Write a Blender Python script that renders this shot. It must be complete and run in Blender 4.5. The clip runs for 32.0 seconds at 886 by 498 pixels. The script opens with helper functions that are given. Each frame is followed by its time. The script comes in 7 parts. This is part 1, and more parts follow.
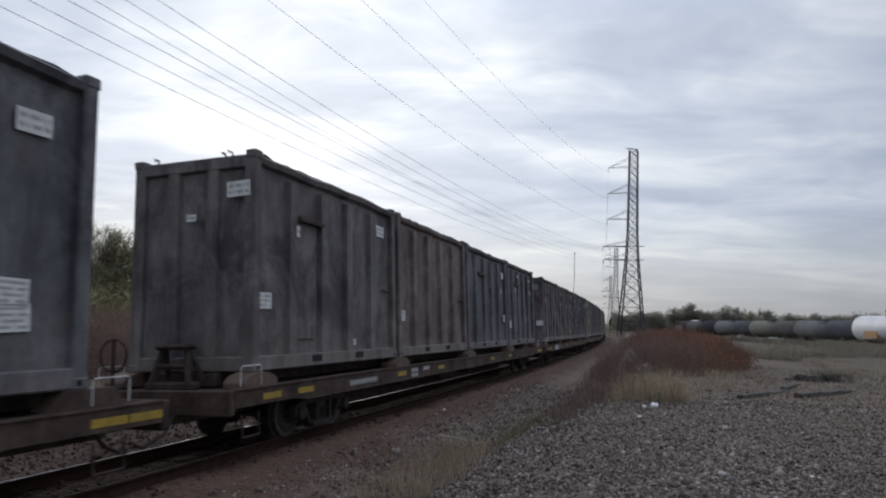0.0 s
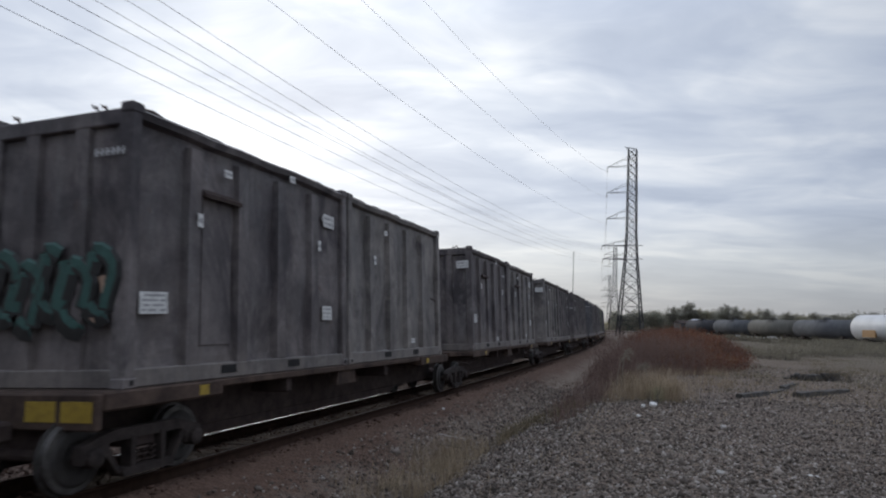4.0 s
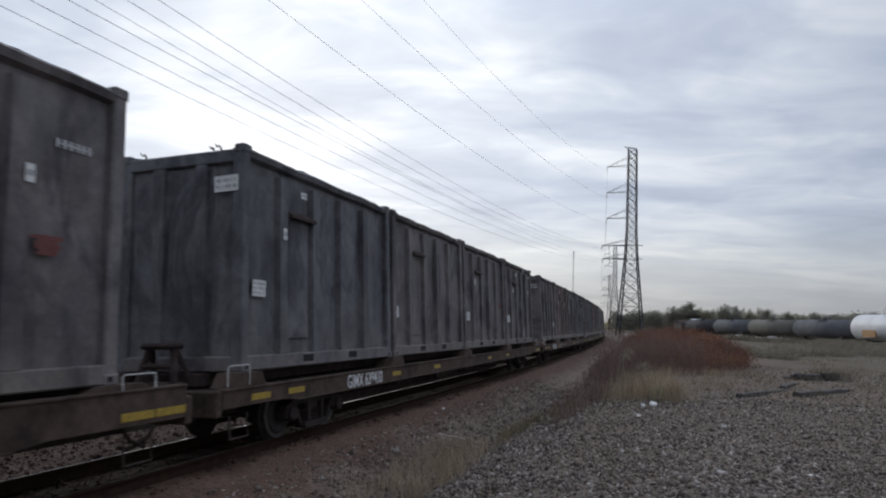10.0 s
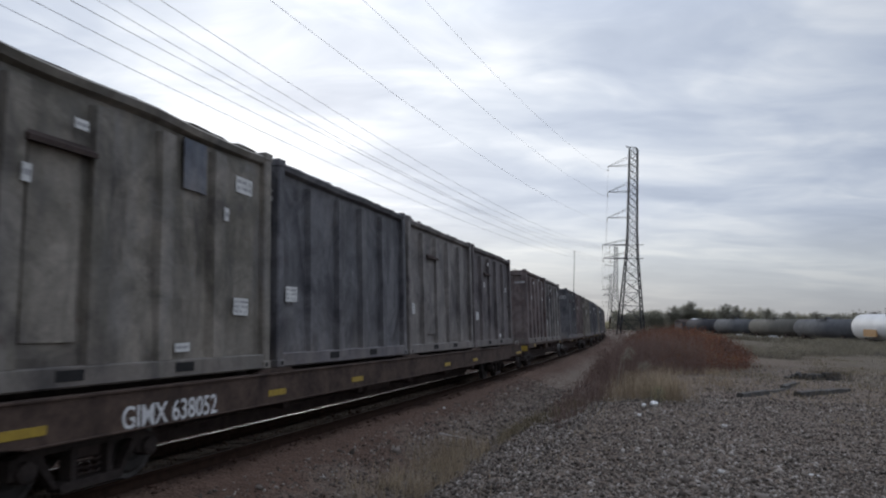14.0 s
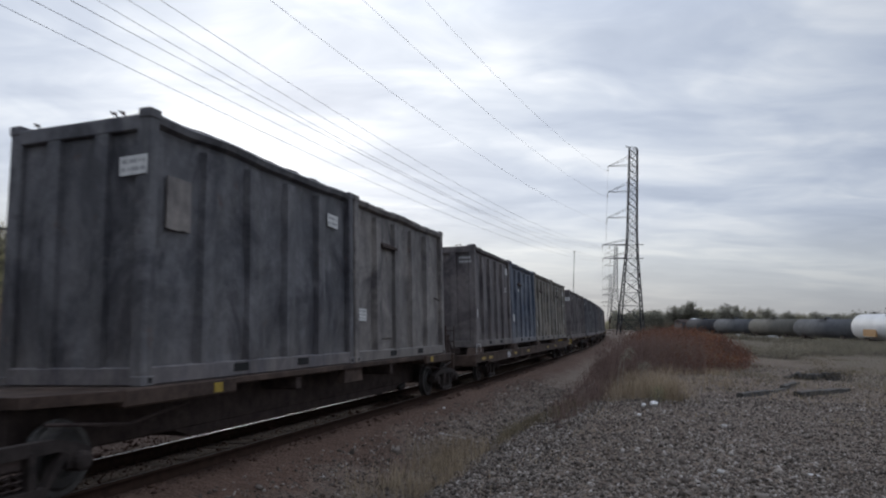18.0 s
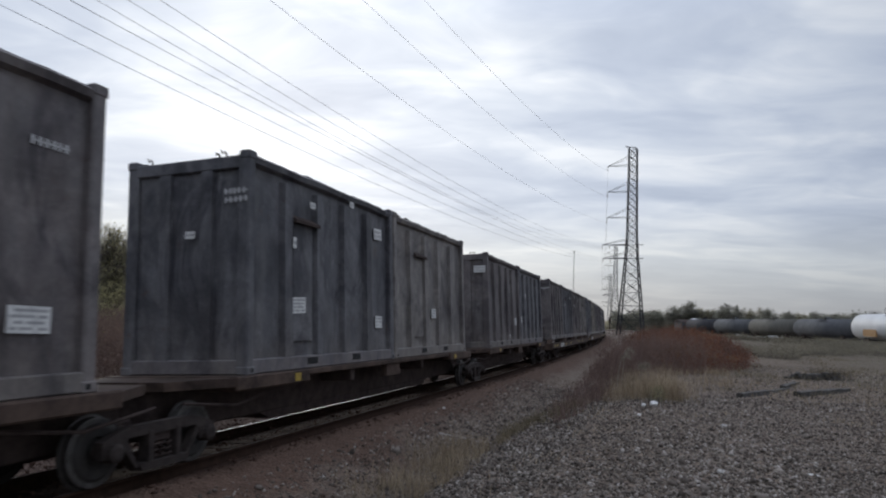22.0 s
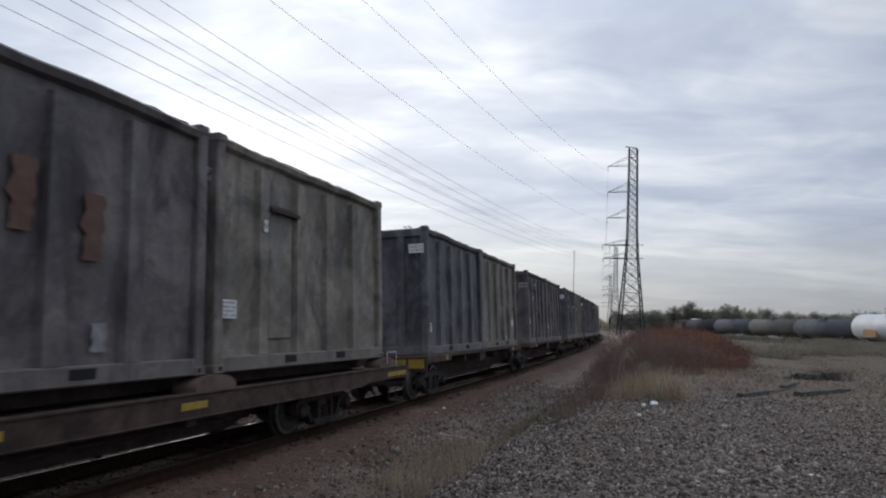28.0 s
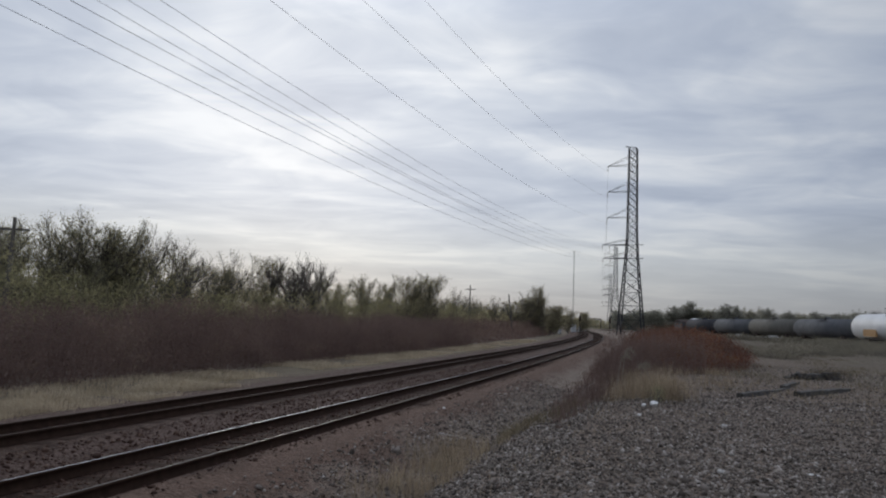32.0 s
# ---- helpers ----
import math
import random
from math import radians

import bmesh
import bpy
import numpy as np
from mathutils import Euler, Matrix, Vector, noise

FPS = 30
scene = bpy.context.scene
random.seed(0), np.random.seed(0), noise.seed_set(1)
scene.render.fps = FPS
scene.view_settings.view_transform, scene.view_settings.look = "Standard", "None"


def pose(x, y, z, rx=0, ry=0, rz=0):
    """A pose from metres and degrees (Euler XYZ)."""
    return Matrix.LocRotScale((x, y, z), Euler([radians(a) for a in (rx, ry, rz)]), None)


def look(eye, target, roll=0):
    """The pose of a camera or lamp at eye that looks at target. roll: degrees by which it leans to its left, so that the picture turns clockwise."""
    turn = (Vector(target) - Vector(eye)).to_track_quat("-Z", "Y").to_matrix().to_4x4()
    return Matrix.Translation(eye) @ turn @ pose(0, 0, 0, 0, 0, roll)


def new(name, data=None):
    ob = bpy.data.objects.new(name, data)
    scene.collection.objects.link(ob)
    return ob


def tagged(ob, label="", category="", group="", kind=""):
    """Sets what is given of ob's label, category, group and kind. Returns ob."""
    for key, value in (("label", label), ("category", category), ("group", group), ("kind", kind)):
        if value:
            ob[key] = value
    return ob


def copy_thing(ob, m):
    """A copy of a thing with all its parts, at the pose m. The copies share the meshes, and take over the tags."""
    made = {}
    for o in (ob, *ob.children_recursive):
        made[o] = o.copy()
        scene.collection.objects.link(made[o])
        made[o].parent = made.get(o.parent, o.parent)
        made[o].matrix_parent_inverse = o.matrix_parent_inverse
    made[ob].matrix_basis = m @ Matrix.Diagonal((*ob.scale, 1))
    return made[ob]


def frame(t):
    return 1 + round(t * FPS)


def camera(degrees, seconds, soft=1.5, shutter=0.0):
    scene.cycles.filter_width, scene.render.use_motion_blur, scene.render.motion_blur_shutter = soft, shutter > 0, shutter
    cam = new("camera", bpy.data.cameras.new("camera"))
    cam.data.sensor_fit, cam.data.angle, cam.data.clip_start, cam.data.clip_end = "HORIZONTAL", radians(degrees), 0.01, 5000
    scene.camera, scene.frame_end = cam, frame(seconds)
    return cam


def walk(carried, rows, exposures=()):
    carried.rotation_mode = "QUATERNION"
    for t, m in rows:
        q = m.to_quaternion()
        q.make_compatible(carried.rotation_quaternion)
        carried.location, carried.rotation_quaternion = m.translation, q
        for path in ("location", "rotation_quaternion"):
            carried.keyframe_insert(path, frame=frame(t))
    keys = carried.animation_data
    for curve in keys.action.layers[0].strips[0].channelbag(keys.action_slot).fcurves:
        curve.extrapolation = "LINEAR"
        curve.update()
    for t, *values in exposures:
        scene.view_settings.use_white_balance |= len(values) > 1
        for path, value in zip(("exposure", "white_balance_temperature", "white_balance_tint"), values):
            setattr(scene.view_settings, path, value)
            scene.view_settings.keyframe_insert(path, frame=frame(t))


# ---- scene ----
# ---------- camera: on a stand beside the line, hardly moving ----------
cam = camera(66.27, 32.0, soft=2.1, shutter=0.08)
EYE = (0.0, 0.0, 2.32)


def aim(yaw, tilt):
    """Camera pose with a small nudge to the right and up, in degrees."""
    return pose(EYE[0], EYE[1], EYE[2], 0, 0, -yaw) @ look((0, 0, 0), (0.0, math.cos(0.10263 + radians(tilt)), math.sin(0.10263 + radians(tilt))), 2.468)


walk(cam, [(0.0, aim(-0.05, 0.13)), (0.5, aim(0.0, 0.10)), (1.0, aim(0.03, 0.06)), (3.5, aim(0.03, 0.06)), (6.0, aim(0.06, 0.12)), (8.0, aim(0.03, 0.11)),
           (8.5, aim(0.1, 0.02)), (9.0, aim(0.06, 0.1)), (9.5, aim(-0.11, -0.02)), (10.0, aim(0.03, 0.05)), (11.0, aim(0.0, -0.03)), (12.0, aim(-0.03, 0.0)), (17.0, aim(-0.03, 0.0)),
           (20.0, aim(0.02, -0.02)), (22.0, aim(-0.01, 0.0)), (25.0, aim(0.0, -0.02)), (28.0, aim(-0.02, 0.01)), (32.0, aim(-0.02, 0.0))],
     [(0.0, 0.06), (31.0, 0.06), (31.5, -0.03), (32.0, -0.22)])

# ---------- world and sun: a thin overcast, the sun low behind it, ahead of the camera ----------
SUN_AZ, SUN_EL = -13.0, 17.0  # degrees: to the right of +y, above the horizon
sun_way = Vector((math.sin(radians(SUN_AZ)) * math.cos(radians(SUN_EL)), math.cos(radians(SUN_AZ)) * math.cos(radians(SUN_EL)), math.sin(radians(SUN_EL))))


def build_world():
    w = bpy.data.worlds.new("overcast_sky")
    scene.world = w
    w.use_nodes = True
    nt = w.node_tree
    nt.nodes.clear()

    def N(kind, **kw):
        n = nt.nodes.new(kind)
        for k, v in kw.items():
            n.inputs[k].default_value = v
        return n

    def math_node(op, a, b=None):
        n = nt.nodes.new("ShaderNodeMath")
        n.operation = op
        for i, v in enumerate((a, b)):
            if v is None:
                continue
            if isinstance(v, (int, float)):
                n.inputs[i].default_value = v
            else:
                nt.links.new(v, n.inputs[i])
        return n.outputs[0]

    def ramp(fac, stops):
        r = nt.nodes.new("ShaderNodeValToRGB")
        el = r.color_ramp.elements
        while len(el) < len(stops):
            el.new(0.5)
        for e, (p, c) in zip(el, stops):
            e.position, e.color = p, (*c, 1)
        nt.links.new(fac, r.inputs[0])
        return r.outputs[0]

    def mix(kind, fac, a, b):
        m = nt.nodes.new("ShaderNodeMix")
        m.data_type, m.blend_type = "RGBA", kind
        for sock, v in ((m.inputs[0], fac), (m.inputs[6], a), (m.inputs[7], b)):
            if isinstance(v, (int, float)):
                sock.default_value = v
            elif isinstance(v, tuple):
                sock.default_value = (*v, 1)
            else:
                nt.links.new(v, sock)
        return m.outputs[2]

    tc = N("ShaderNodeTexCoord")
    sep = N("ShaderNodeSeparateXYZ")
    nt.links.new(tc.outputs["Generated"], sep.inputs[0])
    x, y, z = sep.outputs
    zc = math_node("ADD", math_node("MAXIMUM", z, 0.0), 0.10)
    comb = N("ShaderNodeCombineXYZ")
    nt.links.new(math_node("DIVIDE", x, zc), comb.inputs[0])
    nt.links.new(math_node("DIVIDE", y, zc), comb.inputs[1])
    mp = N("ShaderNodeMapping", Rotation=(0, 0, radians(28)), Scale=(0.75, 1.15, 1), Location=(0.3, 0.9, 0))
    nt.links.new(comb.outputs[0], mp.inputs[0])
    big = N("ShaderNodeTexNoise", Scale=1.0, Detail=4.5, Roughness=0.5, Distortion=0.6)
    nt.links.new(mp.outputs[0], big.inputs["Vector"])
    fine = N("ShaderNodeTexNoise", Scale=2.9, Detail=5.0, Roughness=0.55, Distortion=0.9)
    nt.links.new(mp.outputs[0], fine.inputs["Vector"])
    cover = math_node("ADD", math_node("MULTIPLY", big.outputs[0], 0.72), math_node("MULTIPLY", fine.outputs[0], 0.28))
    cloud = ramp(cover, [(0.36, (0.405, 0.47, 0.60)), (0.46, (0.49, 0.555, 0.68)), (0.53, (0.585, 0.645, 0.75)), (0.62, (0.76, 0.80, 0.865))])
    # haze towards the horizon, warm grey
    low = ramp(math_node("MAXIMUM", z, 0.0), [(0.0, (1, 1, 1)), (0.06, (0.75, 0.75, 0.75)), (0.17, (0.12, 0.12, 0.12)), (0.32, (0, 0, 0))])
    hazy = ramp(math_node("MAXIMUM", z, 0.0), [(0.0, (0.36, 0.37, 0.39)), (0.045, (0.41, 0.42, 0.435)), (0.10, (0.60, 0.615, 0.60)), (0.2, (0.565, 0.60, 0.66))])
    col = mix("MIX", low, cloud, hazy)
    # brightening round the hidden sun
    dot = N("ShaderNodeVectorMath")
    dot.operation = "DOT_PRODUCT"
    dot.inputs[1].default_value = sun_way
    nt.links.new(tc.outputs["Generated"], dot.inputs[0])
    near = math_node("MAXIMUM", dot.outputs["Value"], 0.0)
    glow = math_node("ADD", math_node("MULTIPLY", math_node("POWER", near, 22.0), 0.13), math_node("MULTIPLY", math_node("POWER", near, 5.0), 0.17))
    glow = math_node("MULTIPLY", glow, math_node("ADD", math_node("MULTIPLY", cover, 1.6), 0.1))
    gl = N("ShaderNodeCombineXYZ")
    for i, k in enumerate((1.0, 1.0, 0.98)):
        nt.links.new(math_node("MULTIPLY", glow, k), gl.inputs[i])
    col = mix("ADD", 1.0, col, gl.outputs[0])
    # away from the sun the overcast is duller
    away = ramp(math_node("ADD", math_node("MULTIPLY", dot.outputs["Value"], 0.5), 0.5), [(0.0, (0.80, 0.80, 0.82)), (0.60, (0.80, 0.80, 0.82)), (0.85, (0.82, 0.83, 0.85)), (0.96, (1, 1, 1))])
    col = mix("MULTIPLY", 1.0, col, away)
    # an overcast is brightest overhead
    high = ramp(z, [(0.40, (0.5, 0.5, 0.5)), (0.62, (0.78, 0.78, 0.78)), (0.9, (1.0, 1.0, 1.0))])
    col = mix("MULTIPLY", 1.0, col, high)
    sky = nt.nodes.new("ShaderNodeTexSky")
    sky.sky_type, sky.sun_disc = "NISHITA", False
    sky.sun_elevation, sky.sun_rotation = radians(SUN_EL), radians(SUN_AZ)
    bg_sky = N("ShaderNodeBackground", Strength=0.06)
    nt.links.new(sky.outputs[0], bg_sky.inputs[0])
    bg_cloud = N("ShaderNodeBackground", Strength=2.0)
    nt.links.new(col, bg_cloud.inputs[0])
    both = N("ShaderNodeMixShader", Fac=0.93)
    nt.links.new(bg_sky.outputs[0], both.inputs[1])
    nt.links.new(bg_cloud.outputs[0], both.inputs[2])
    out = N("ShaderNodeOutputWorld")
    nt.links.new(both.outputs[0], out.inputs[0])


build_world()
sun_data = bpy.data.lights.new("sun", "SUN")
sun_data.energy, sun_data.angle, sun_data.color = 0.5, radians(14), (1.0, 0.95, 0.88)
sun_lamp = new("sun", sun_data)
sun_lamp.matrix_world = look(tuple(sun_way * 100), (0, 0, 0))

# ---------- materials ----------


class Mat:
    """A small builder for procedural materials."""

    def __init__(self, name, rough=0.8, metal=0.0, spec=0.4):
        self.m = bpy.data.materials.new(name)
        self.m.use_nodes = True
        self.nt = self.m.node_tree
        self.b = self.nt.nodes["Principled BSDF"]
        self.b.inputs["Roughness"].default_value = rough
        self.b.inputs["Metallic"].default_value = metal
        self.b.inputs["Specular IOR Level"].default_value = spec
        self.tc = self.nt.nodes.new("ShaderNodeTexCoord")
        self.info = self.nt.nodes.new("ShaderNodeObjectInfo")
        self.lot = None

    def link(self, a, b):
        self.nt.links.new(a, b)

    def put(self, sock, v):
        if isinstance(v, (int, float)):
            sock.default_value = v
        elif isinstance(v, tuple):
            sock.default_value = (*v, 1) if len(sock.default_value) == 4 and len(v) == 3 else v
        else:
            self.link(v, sock)

    def coord(self, scale=(1, 1, 1), which="Object", rnd=0.0):
        mp = self.nt.nodes.new("ShaderNodeMapping")
        self.link(self.tc.outputs[which], mp.inputs[0])
        mp.inputs["Scale"].default_value = scale
        if rnd:
            c = self.nt.nodes.new("ShaderNodeCombineXYZ")
            for i in range(3):
                self.link(self.math("MULTIPLY", self.lot or self.info.outputs["Random"], rnd * (i + 1.3)), c.inputs[i])
            self.link(c.outputs[0], mp.inputs["Location"])
        return mp.outputs[0]

    def noise(self, vec, scale, detail=5.0, rough=0.6, dist=0.0):
        n = self.nt.nodes.new("ShaderNodeTexNoise")
        self.link(vec, n.inputs["Vector"])
        for k, v in (("Scale", scale), ("Detail", detail), ("Roughness", rough), ("Distortion", dist)):
            n.inputs[k].default_value = v
        return n.outputs[0]

    def voronoi(self, vec, scale, out="Color", feature="F1"):
        n = self.nt.nodes.new("ShaderNodeTexVoronoi")
        n.feature = feature
        self.link(vec, n.inputs["Vector"])
        n.inputs["Scale"].default_value = scale
        return n.outputs[out]

    def math(self, op, a, b=0.0):
        n = self.nt.nodes.new("ShaderNodeMath")
        n.operation = op
        self.put(n.inputs[0], a)
        self.put(n.inputs[1], b)
        return n.outputs[0]

    def ramp(self, fac, stops):
        r = self.nt.nodes.new("ShaderNodeValToRGB")
        el = r.color_ramp.elements
        while len(el) < len(stops):
            el.new(0.5)
        for e, (p, c) in zip(el, stops):
            e.position, e.color = p, ((*c, 1) if isinstance(c, tuple) else (c, c, c, 1))
        self.link(fac, r.inputs[0])
        return r.outputs[0]

    def mix(self, fac, a, b, kind="MIX"):
        m = self.nt.nodes.new("ShaderNodeMix")
        m.data_type, m.blend_type = "RGBA", kind
        self.put(m.inputs[0], fac)
        self.put(m.inputs[6], a)
        self.put(m.inputs[7], b)
        return m.outputs[2]

    def sep(self, vec):
        n = self.nt.nodes.new("ShaderNodeSeparateXYZ")
        self.link(vec, n.inputs[0])
        return n.outputs

    def color(self, c):
        self.put(self.b.inputs["Base Color"], c)
        return self

    def rough(self, r):
        self.put(self.b.inputs["Roughness"], r)
        return self

    def bump(self, h, strength=0.4, dist=0.02):
        n = self.nt.nodes.new("ShaderNodeBump")
        n.inputs["Strength"].default_value, n.inputs["Distance"].default_value = strength, dist
        self.link(h, n.inputs["Height"])
        self.link(n.outputs[0], self.b.inputs["Normal"])
        return self


def paint(name, base, worn, rust=(0.085, 0.048, 0.036), rust_at=0.62, dirt=(0.165, 0.16, 0.16), dirt_at=0.59):
    """Old painted steel: faded patches, runs of grime, rust spots, scratches, pale dust."""
    m = Mat(name, 0.62, 0.0, 0.35)
    m.lot = m.sep(m.tc.outputs["UV"])[0]  # one number for all parts of a container
    base, worn = tuple(1.17 * a * k for a, k in zip(base, (1.03, 1.0, 1.0))), tuple(1.24 * a * k for a, k in zip(worn, (1.03, 1.0, 0.99)))
    v = m.coord(rnd=17.0)
    patch = m.noise(v, 0.85, 7, 0.66, 0.8)
    grain = m.noise(v, 15.0, 5, 0.72)
    mid = m.noise(v, 4.2, 6, 0.7, 0.5)
    c = m.mix(m.ramp(patch, [(0.40, 0.0), (0.60, 1.0)]), base, worn)
    # pale vertical wash marks, then dark runs from the top edge
    streak = m.noise(m.coord((1.3, 1.3, 0.3), rnd=11.0), 1.3, 8, 0.62, 0.5)
    c = m.mix(m.math("MULTIPLY", m.ramp(streak, [(0.50, 0.0), (0.68, 1.0)]), 0.5), c, dirt)
    runs = m.noise(m.coord((1.4, 1.4, 0.3), rnd=29.0), 1.2, 8, 0.6, 0.6)
    c = m.mix(m.math("MULTIPLY", m.ramp(runs, [(0.50, 0.0), (0.64, 1.0)]), 0.45), c, tuple(0.42 * a for a in base))
    c = m.mix(m.ramp(m.noise(v, 2.7, 8, 0.7, 0.4), [(rust_at, 0.0), (rust_at + 0.12, 0.85)]), c, rust)
    c = m.mix(m.math("MULTIPLY", m.ramp(m.noise(v, 1.3, 9, 0.75, 1.2), [(dirt_at, 0.0), (dirt_at + 0.14, 1.0)]), 0.65), c, dirt)
    # blotches of grime and old repairs
    blot = m.noise(m.coord((1.0, 1.0, 0.6), rnd=23.0), 0.8, 8, 0.68, 1.0)
    c = m.mix(m.ramp(blot, [(0.37, 0.8), (0.50, 0.0)]), c, tuple(0.42 * a * k for a, k in zip(base, (1.0, 0.97, 1.12))))
    # bare scratches and scraped spots
    scr = m.noise(m.coord((8.0, 8.0, 0.8), rnd=3.0), 1.0, 7, 0.74, 0.4)
    c = m.mix(m.math("MULTIPLY", m.ramp(scr, [(0.64, 0.0), (0.72, 1.0)]), 0.6), c, (0.30, 0.30, 0.31))
    # dust thrown up on the lowest part
    hz = m.sep(m.coord())[2]
    dust = m.math("MULTIPLY", m.ramp(m.math("DIVIDE", hz, 1.5), [(0.05, 1.0), (0.4, 0.35), (1.0, 0.0)]), m.ramp(m.noise(m.coord((1.5, 1.5, 0.4), rnd=5.0), 1.5, 7, 0.7), [(0.35, 0.05), (0.65, 1.0)]))
    c = m.mix(m.math("MULTIPLY", dust, 0.7), c, tuple(0.4 * a + k for a, k in zip(worn, (0.138, 0.118, 0.102))))
    c = m.mix(0.32, c, m.ramp(mid, [(0.32, (0.25, 0.25, 0.25)), (0.68, (0.78, 0.78, 0.78))]), "OVERLAY")
    c = m.mix(0.22, c, m.ramp(grain, [(0.3, (0.3, 0.3, 0.3)), (0.7, (0.74, 0.74, 0.74))]), "OVERLAY")
    m.color(c).rough(m.ramp(patch, [(0.3, 0.5), (0.7, 0.78)]))
    m.bump(m.math("ADD", m.math("MULTIPLY", m.noise(v, 1.1, 3, 0.5), 2.4), m.math("MULTIPLY", grain, 0.10)), 0.5, 0.03)
    return m.m


PAINTS = {
    "charcoal": paint("charcoal_paint", (0.061, 0.055, 0.057), (0.119, 0.108, 0.107)),
    "grey": paint("grey_paint", (0.089, 0.084, 0.081), (0.171, 0.162, 0.152)),
    "navy": paint("navy_paint", (0.047, 0.049, 0.056), (0.100, 0.102, 0.110)),
    "blue": paint("blue_paint", (0.045, 0.063, 0.093), (0.098, 0.113, 0.135)),
    "olive": paint("olive_paint", (0.100, 0.094, 0.076), (0.192, 0.178, 0.152)),
    "green": paint("green_paint", (0.080, 0.090, 0.060), (0.150, 0.157, 0.120)),
    "brown": paint("brown_paint", (0.080, 0.062, 0.060), (0.140, 0.118, 0.114), (0.085, 0.045, 0.035), 0.54),
    "rust": paint("rusty_paint", (0.110, 0.070, 0.060), (0.131, 0.120, 0.110), (0.105, 0.046, 0.033), 0.47),
}


def simple(name, c1, c2, scale=6.0, rough=0.8, metal=0.0, spec=0.4, bump=0.3, dist=0.01):
    m = Mat(name, rough, metal, spec)
    v = m.coord(rnd=9.0)
    f = m.noise(v, scale, 7, 0.65, 0.3)
    g = m.noise(v, scale * 7, 4, 0.6)
    m.color(m.mix(m.ramp(m.math("ADD", m.math("MULTIPLY", f, 0.75), m.math("MULTIPLY", g, 0.25)), [(0.36, 0.0), (0.64, 1.0)]), c1, c2))
    m.bump(m.math("ADD", f, m.math("MULTIPLY", g, 0.5)), bump, dist)
    return m.m


M_SILL = simple("dusty_brown_steel", (0.024, 0.016, 0.013), (0.094, 0.064, 0.050), 1.6, 0.85, 0.0, 0.25)
M_UNDER = simple("grimy_black_steel", (0.030, 0.022, 0.021), (0.070, 0.053, 0.047), 4.0, 0.9, 0.0, 0.15)
M_TRUCK = simple("dusty_cast_steel", (0.018, 0.014, 0.013), (0.048, 0.038, 0.034), 5.0, 0.85, 0.0, 0.2)
M_WHEEL = simple("wheel_steel", (0.018, 0.016, 0.015), (0.040, 0.036, 0.033), 7.0, 0.7, 0.1)
M_TREAD = simple("polished_wheel_rim", (0.05, 0.046, 0.043), (0.12, 0.115, 0.11), 9.0, 0.5, 0.6)
# near-black: paints the shade inside openings that aren't cut; also soot marks
M_POCKET = simple("dark_opening", (0.008, 0.008, 0.008), (0.016, 0.015, 0.015), 4.0, 0.9)
M_WHITE = simple("dusty_white_plate", (0.44, 0.44, 0.43), (0.66, 0.66, 0.64), 9.0, 0.6)
M_INK = simple("printed_grey", (0.26, 0.26, 0.265), (0.36, 0.36, 0.36), 9.0, 0.7)
M_PALE = simple("faded_white_marking", (0.26, 0.26, 0.26), (0.48, 0.48, 0.48), 12.0, 0.7)
M_LETTER = simple("white_lettering", (0.50, 0.50, 0.50), (0.68, 0.68, 0.68), 9.0, 0.6)
M_YELLOW = simple("yellow_reflector", (0.22, 0.145, 0.02), (0.36, 0.25, 0.03), 8.0, 0.5)
M_GRAB = simple("white_grab_iron", (0.34, 0.335, 0.32), (0.52, 0.52, 0.50), 9.0, 0.5)
M_SHOE = simple("pale_worn_sill", (0.13, 0.13, 0.127), (0.22, 0.218, 0.21), 3.0, 0.8)
M_TEAL = simple("teal_spray_paint", (0.015, 0.055, 0.048), (0.03, 0.095, 0.082), 5.0, 0.5)
M_BLACKSPRAY = simple("black_spray_paint", (0.010, 0.010, 0.010), (0.02, 0.02, 0.02), 5.0, 0.5)
M_FADED = simple("worn_pale_paint", (0.15, 0.15, 0.15), (0.27, 0.27, 0.265), 7.0, 0.8)
M_REDSPRAY = simple("dull_red_paint", (0.10, 0.030, 0.026), (0.15, 0.05, 0.043), 6.0, 0.7)
M_TEALPALE = simple("faded_teal_spray_paint", (0.08, 0.11, 0.105), (0.18, 0.21, 0.20), 7.0, 0.7)
M_RUSTPATCH = simple("bare_rusted_sheet", (0.085, 0.045, 0.033), (0.135, 0.08, 0.06), 4.0, 0.85)
M_PLUME = simple("pale_seed_plume", (0.22, 0.19, 0.15), (0.33, 0.29, 0.235), 9.0, 0.9, 0.0, 0.1)
M_PINK = simple("tan_spray_paint", (0.24, 0.16, 0.11), (0.32, 0.22, 0.16), 5.0, 0.5)
M_HITCH = simple("rusty_red_steel", (0.022, 0.011, 0.009), (0.045, 0.025, 0.020), 4.0, 0.8)
M_RAIL = simple("rusty_rail_side", (0.024, 0.014, 0.010), (0.042, 0.025, 0.018), 6.0, 0.95, 0.0, 0.08)
# heads of one track, far bright and near dim: gleam put into colour
M_RAILTOP = simple("polished_rail_head", (0.546, 0.546, 0.559), (0.754, 0.754, 0.767), 3.0, 0.3, 1.0, 0.5, 0.05)
M_RAILMID = simple("worn_rail_head", (0.144, 0.136, 0.129), (0.204, 0.194, 0.185), 3.0, 0.38, 0.9, 0.5, 0.05)
M_RAILDULL = simple("dull_rail_head", (0.075, 0.058, 0.048), (0.12, 0.10, 0.085), 3.0, 0.6, 0.3, 0.5, 0.05)
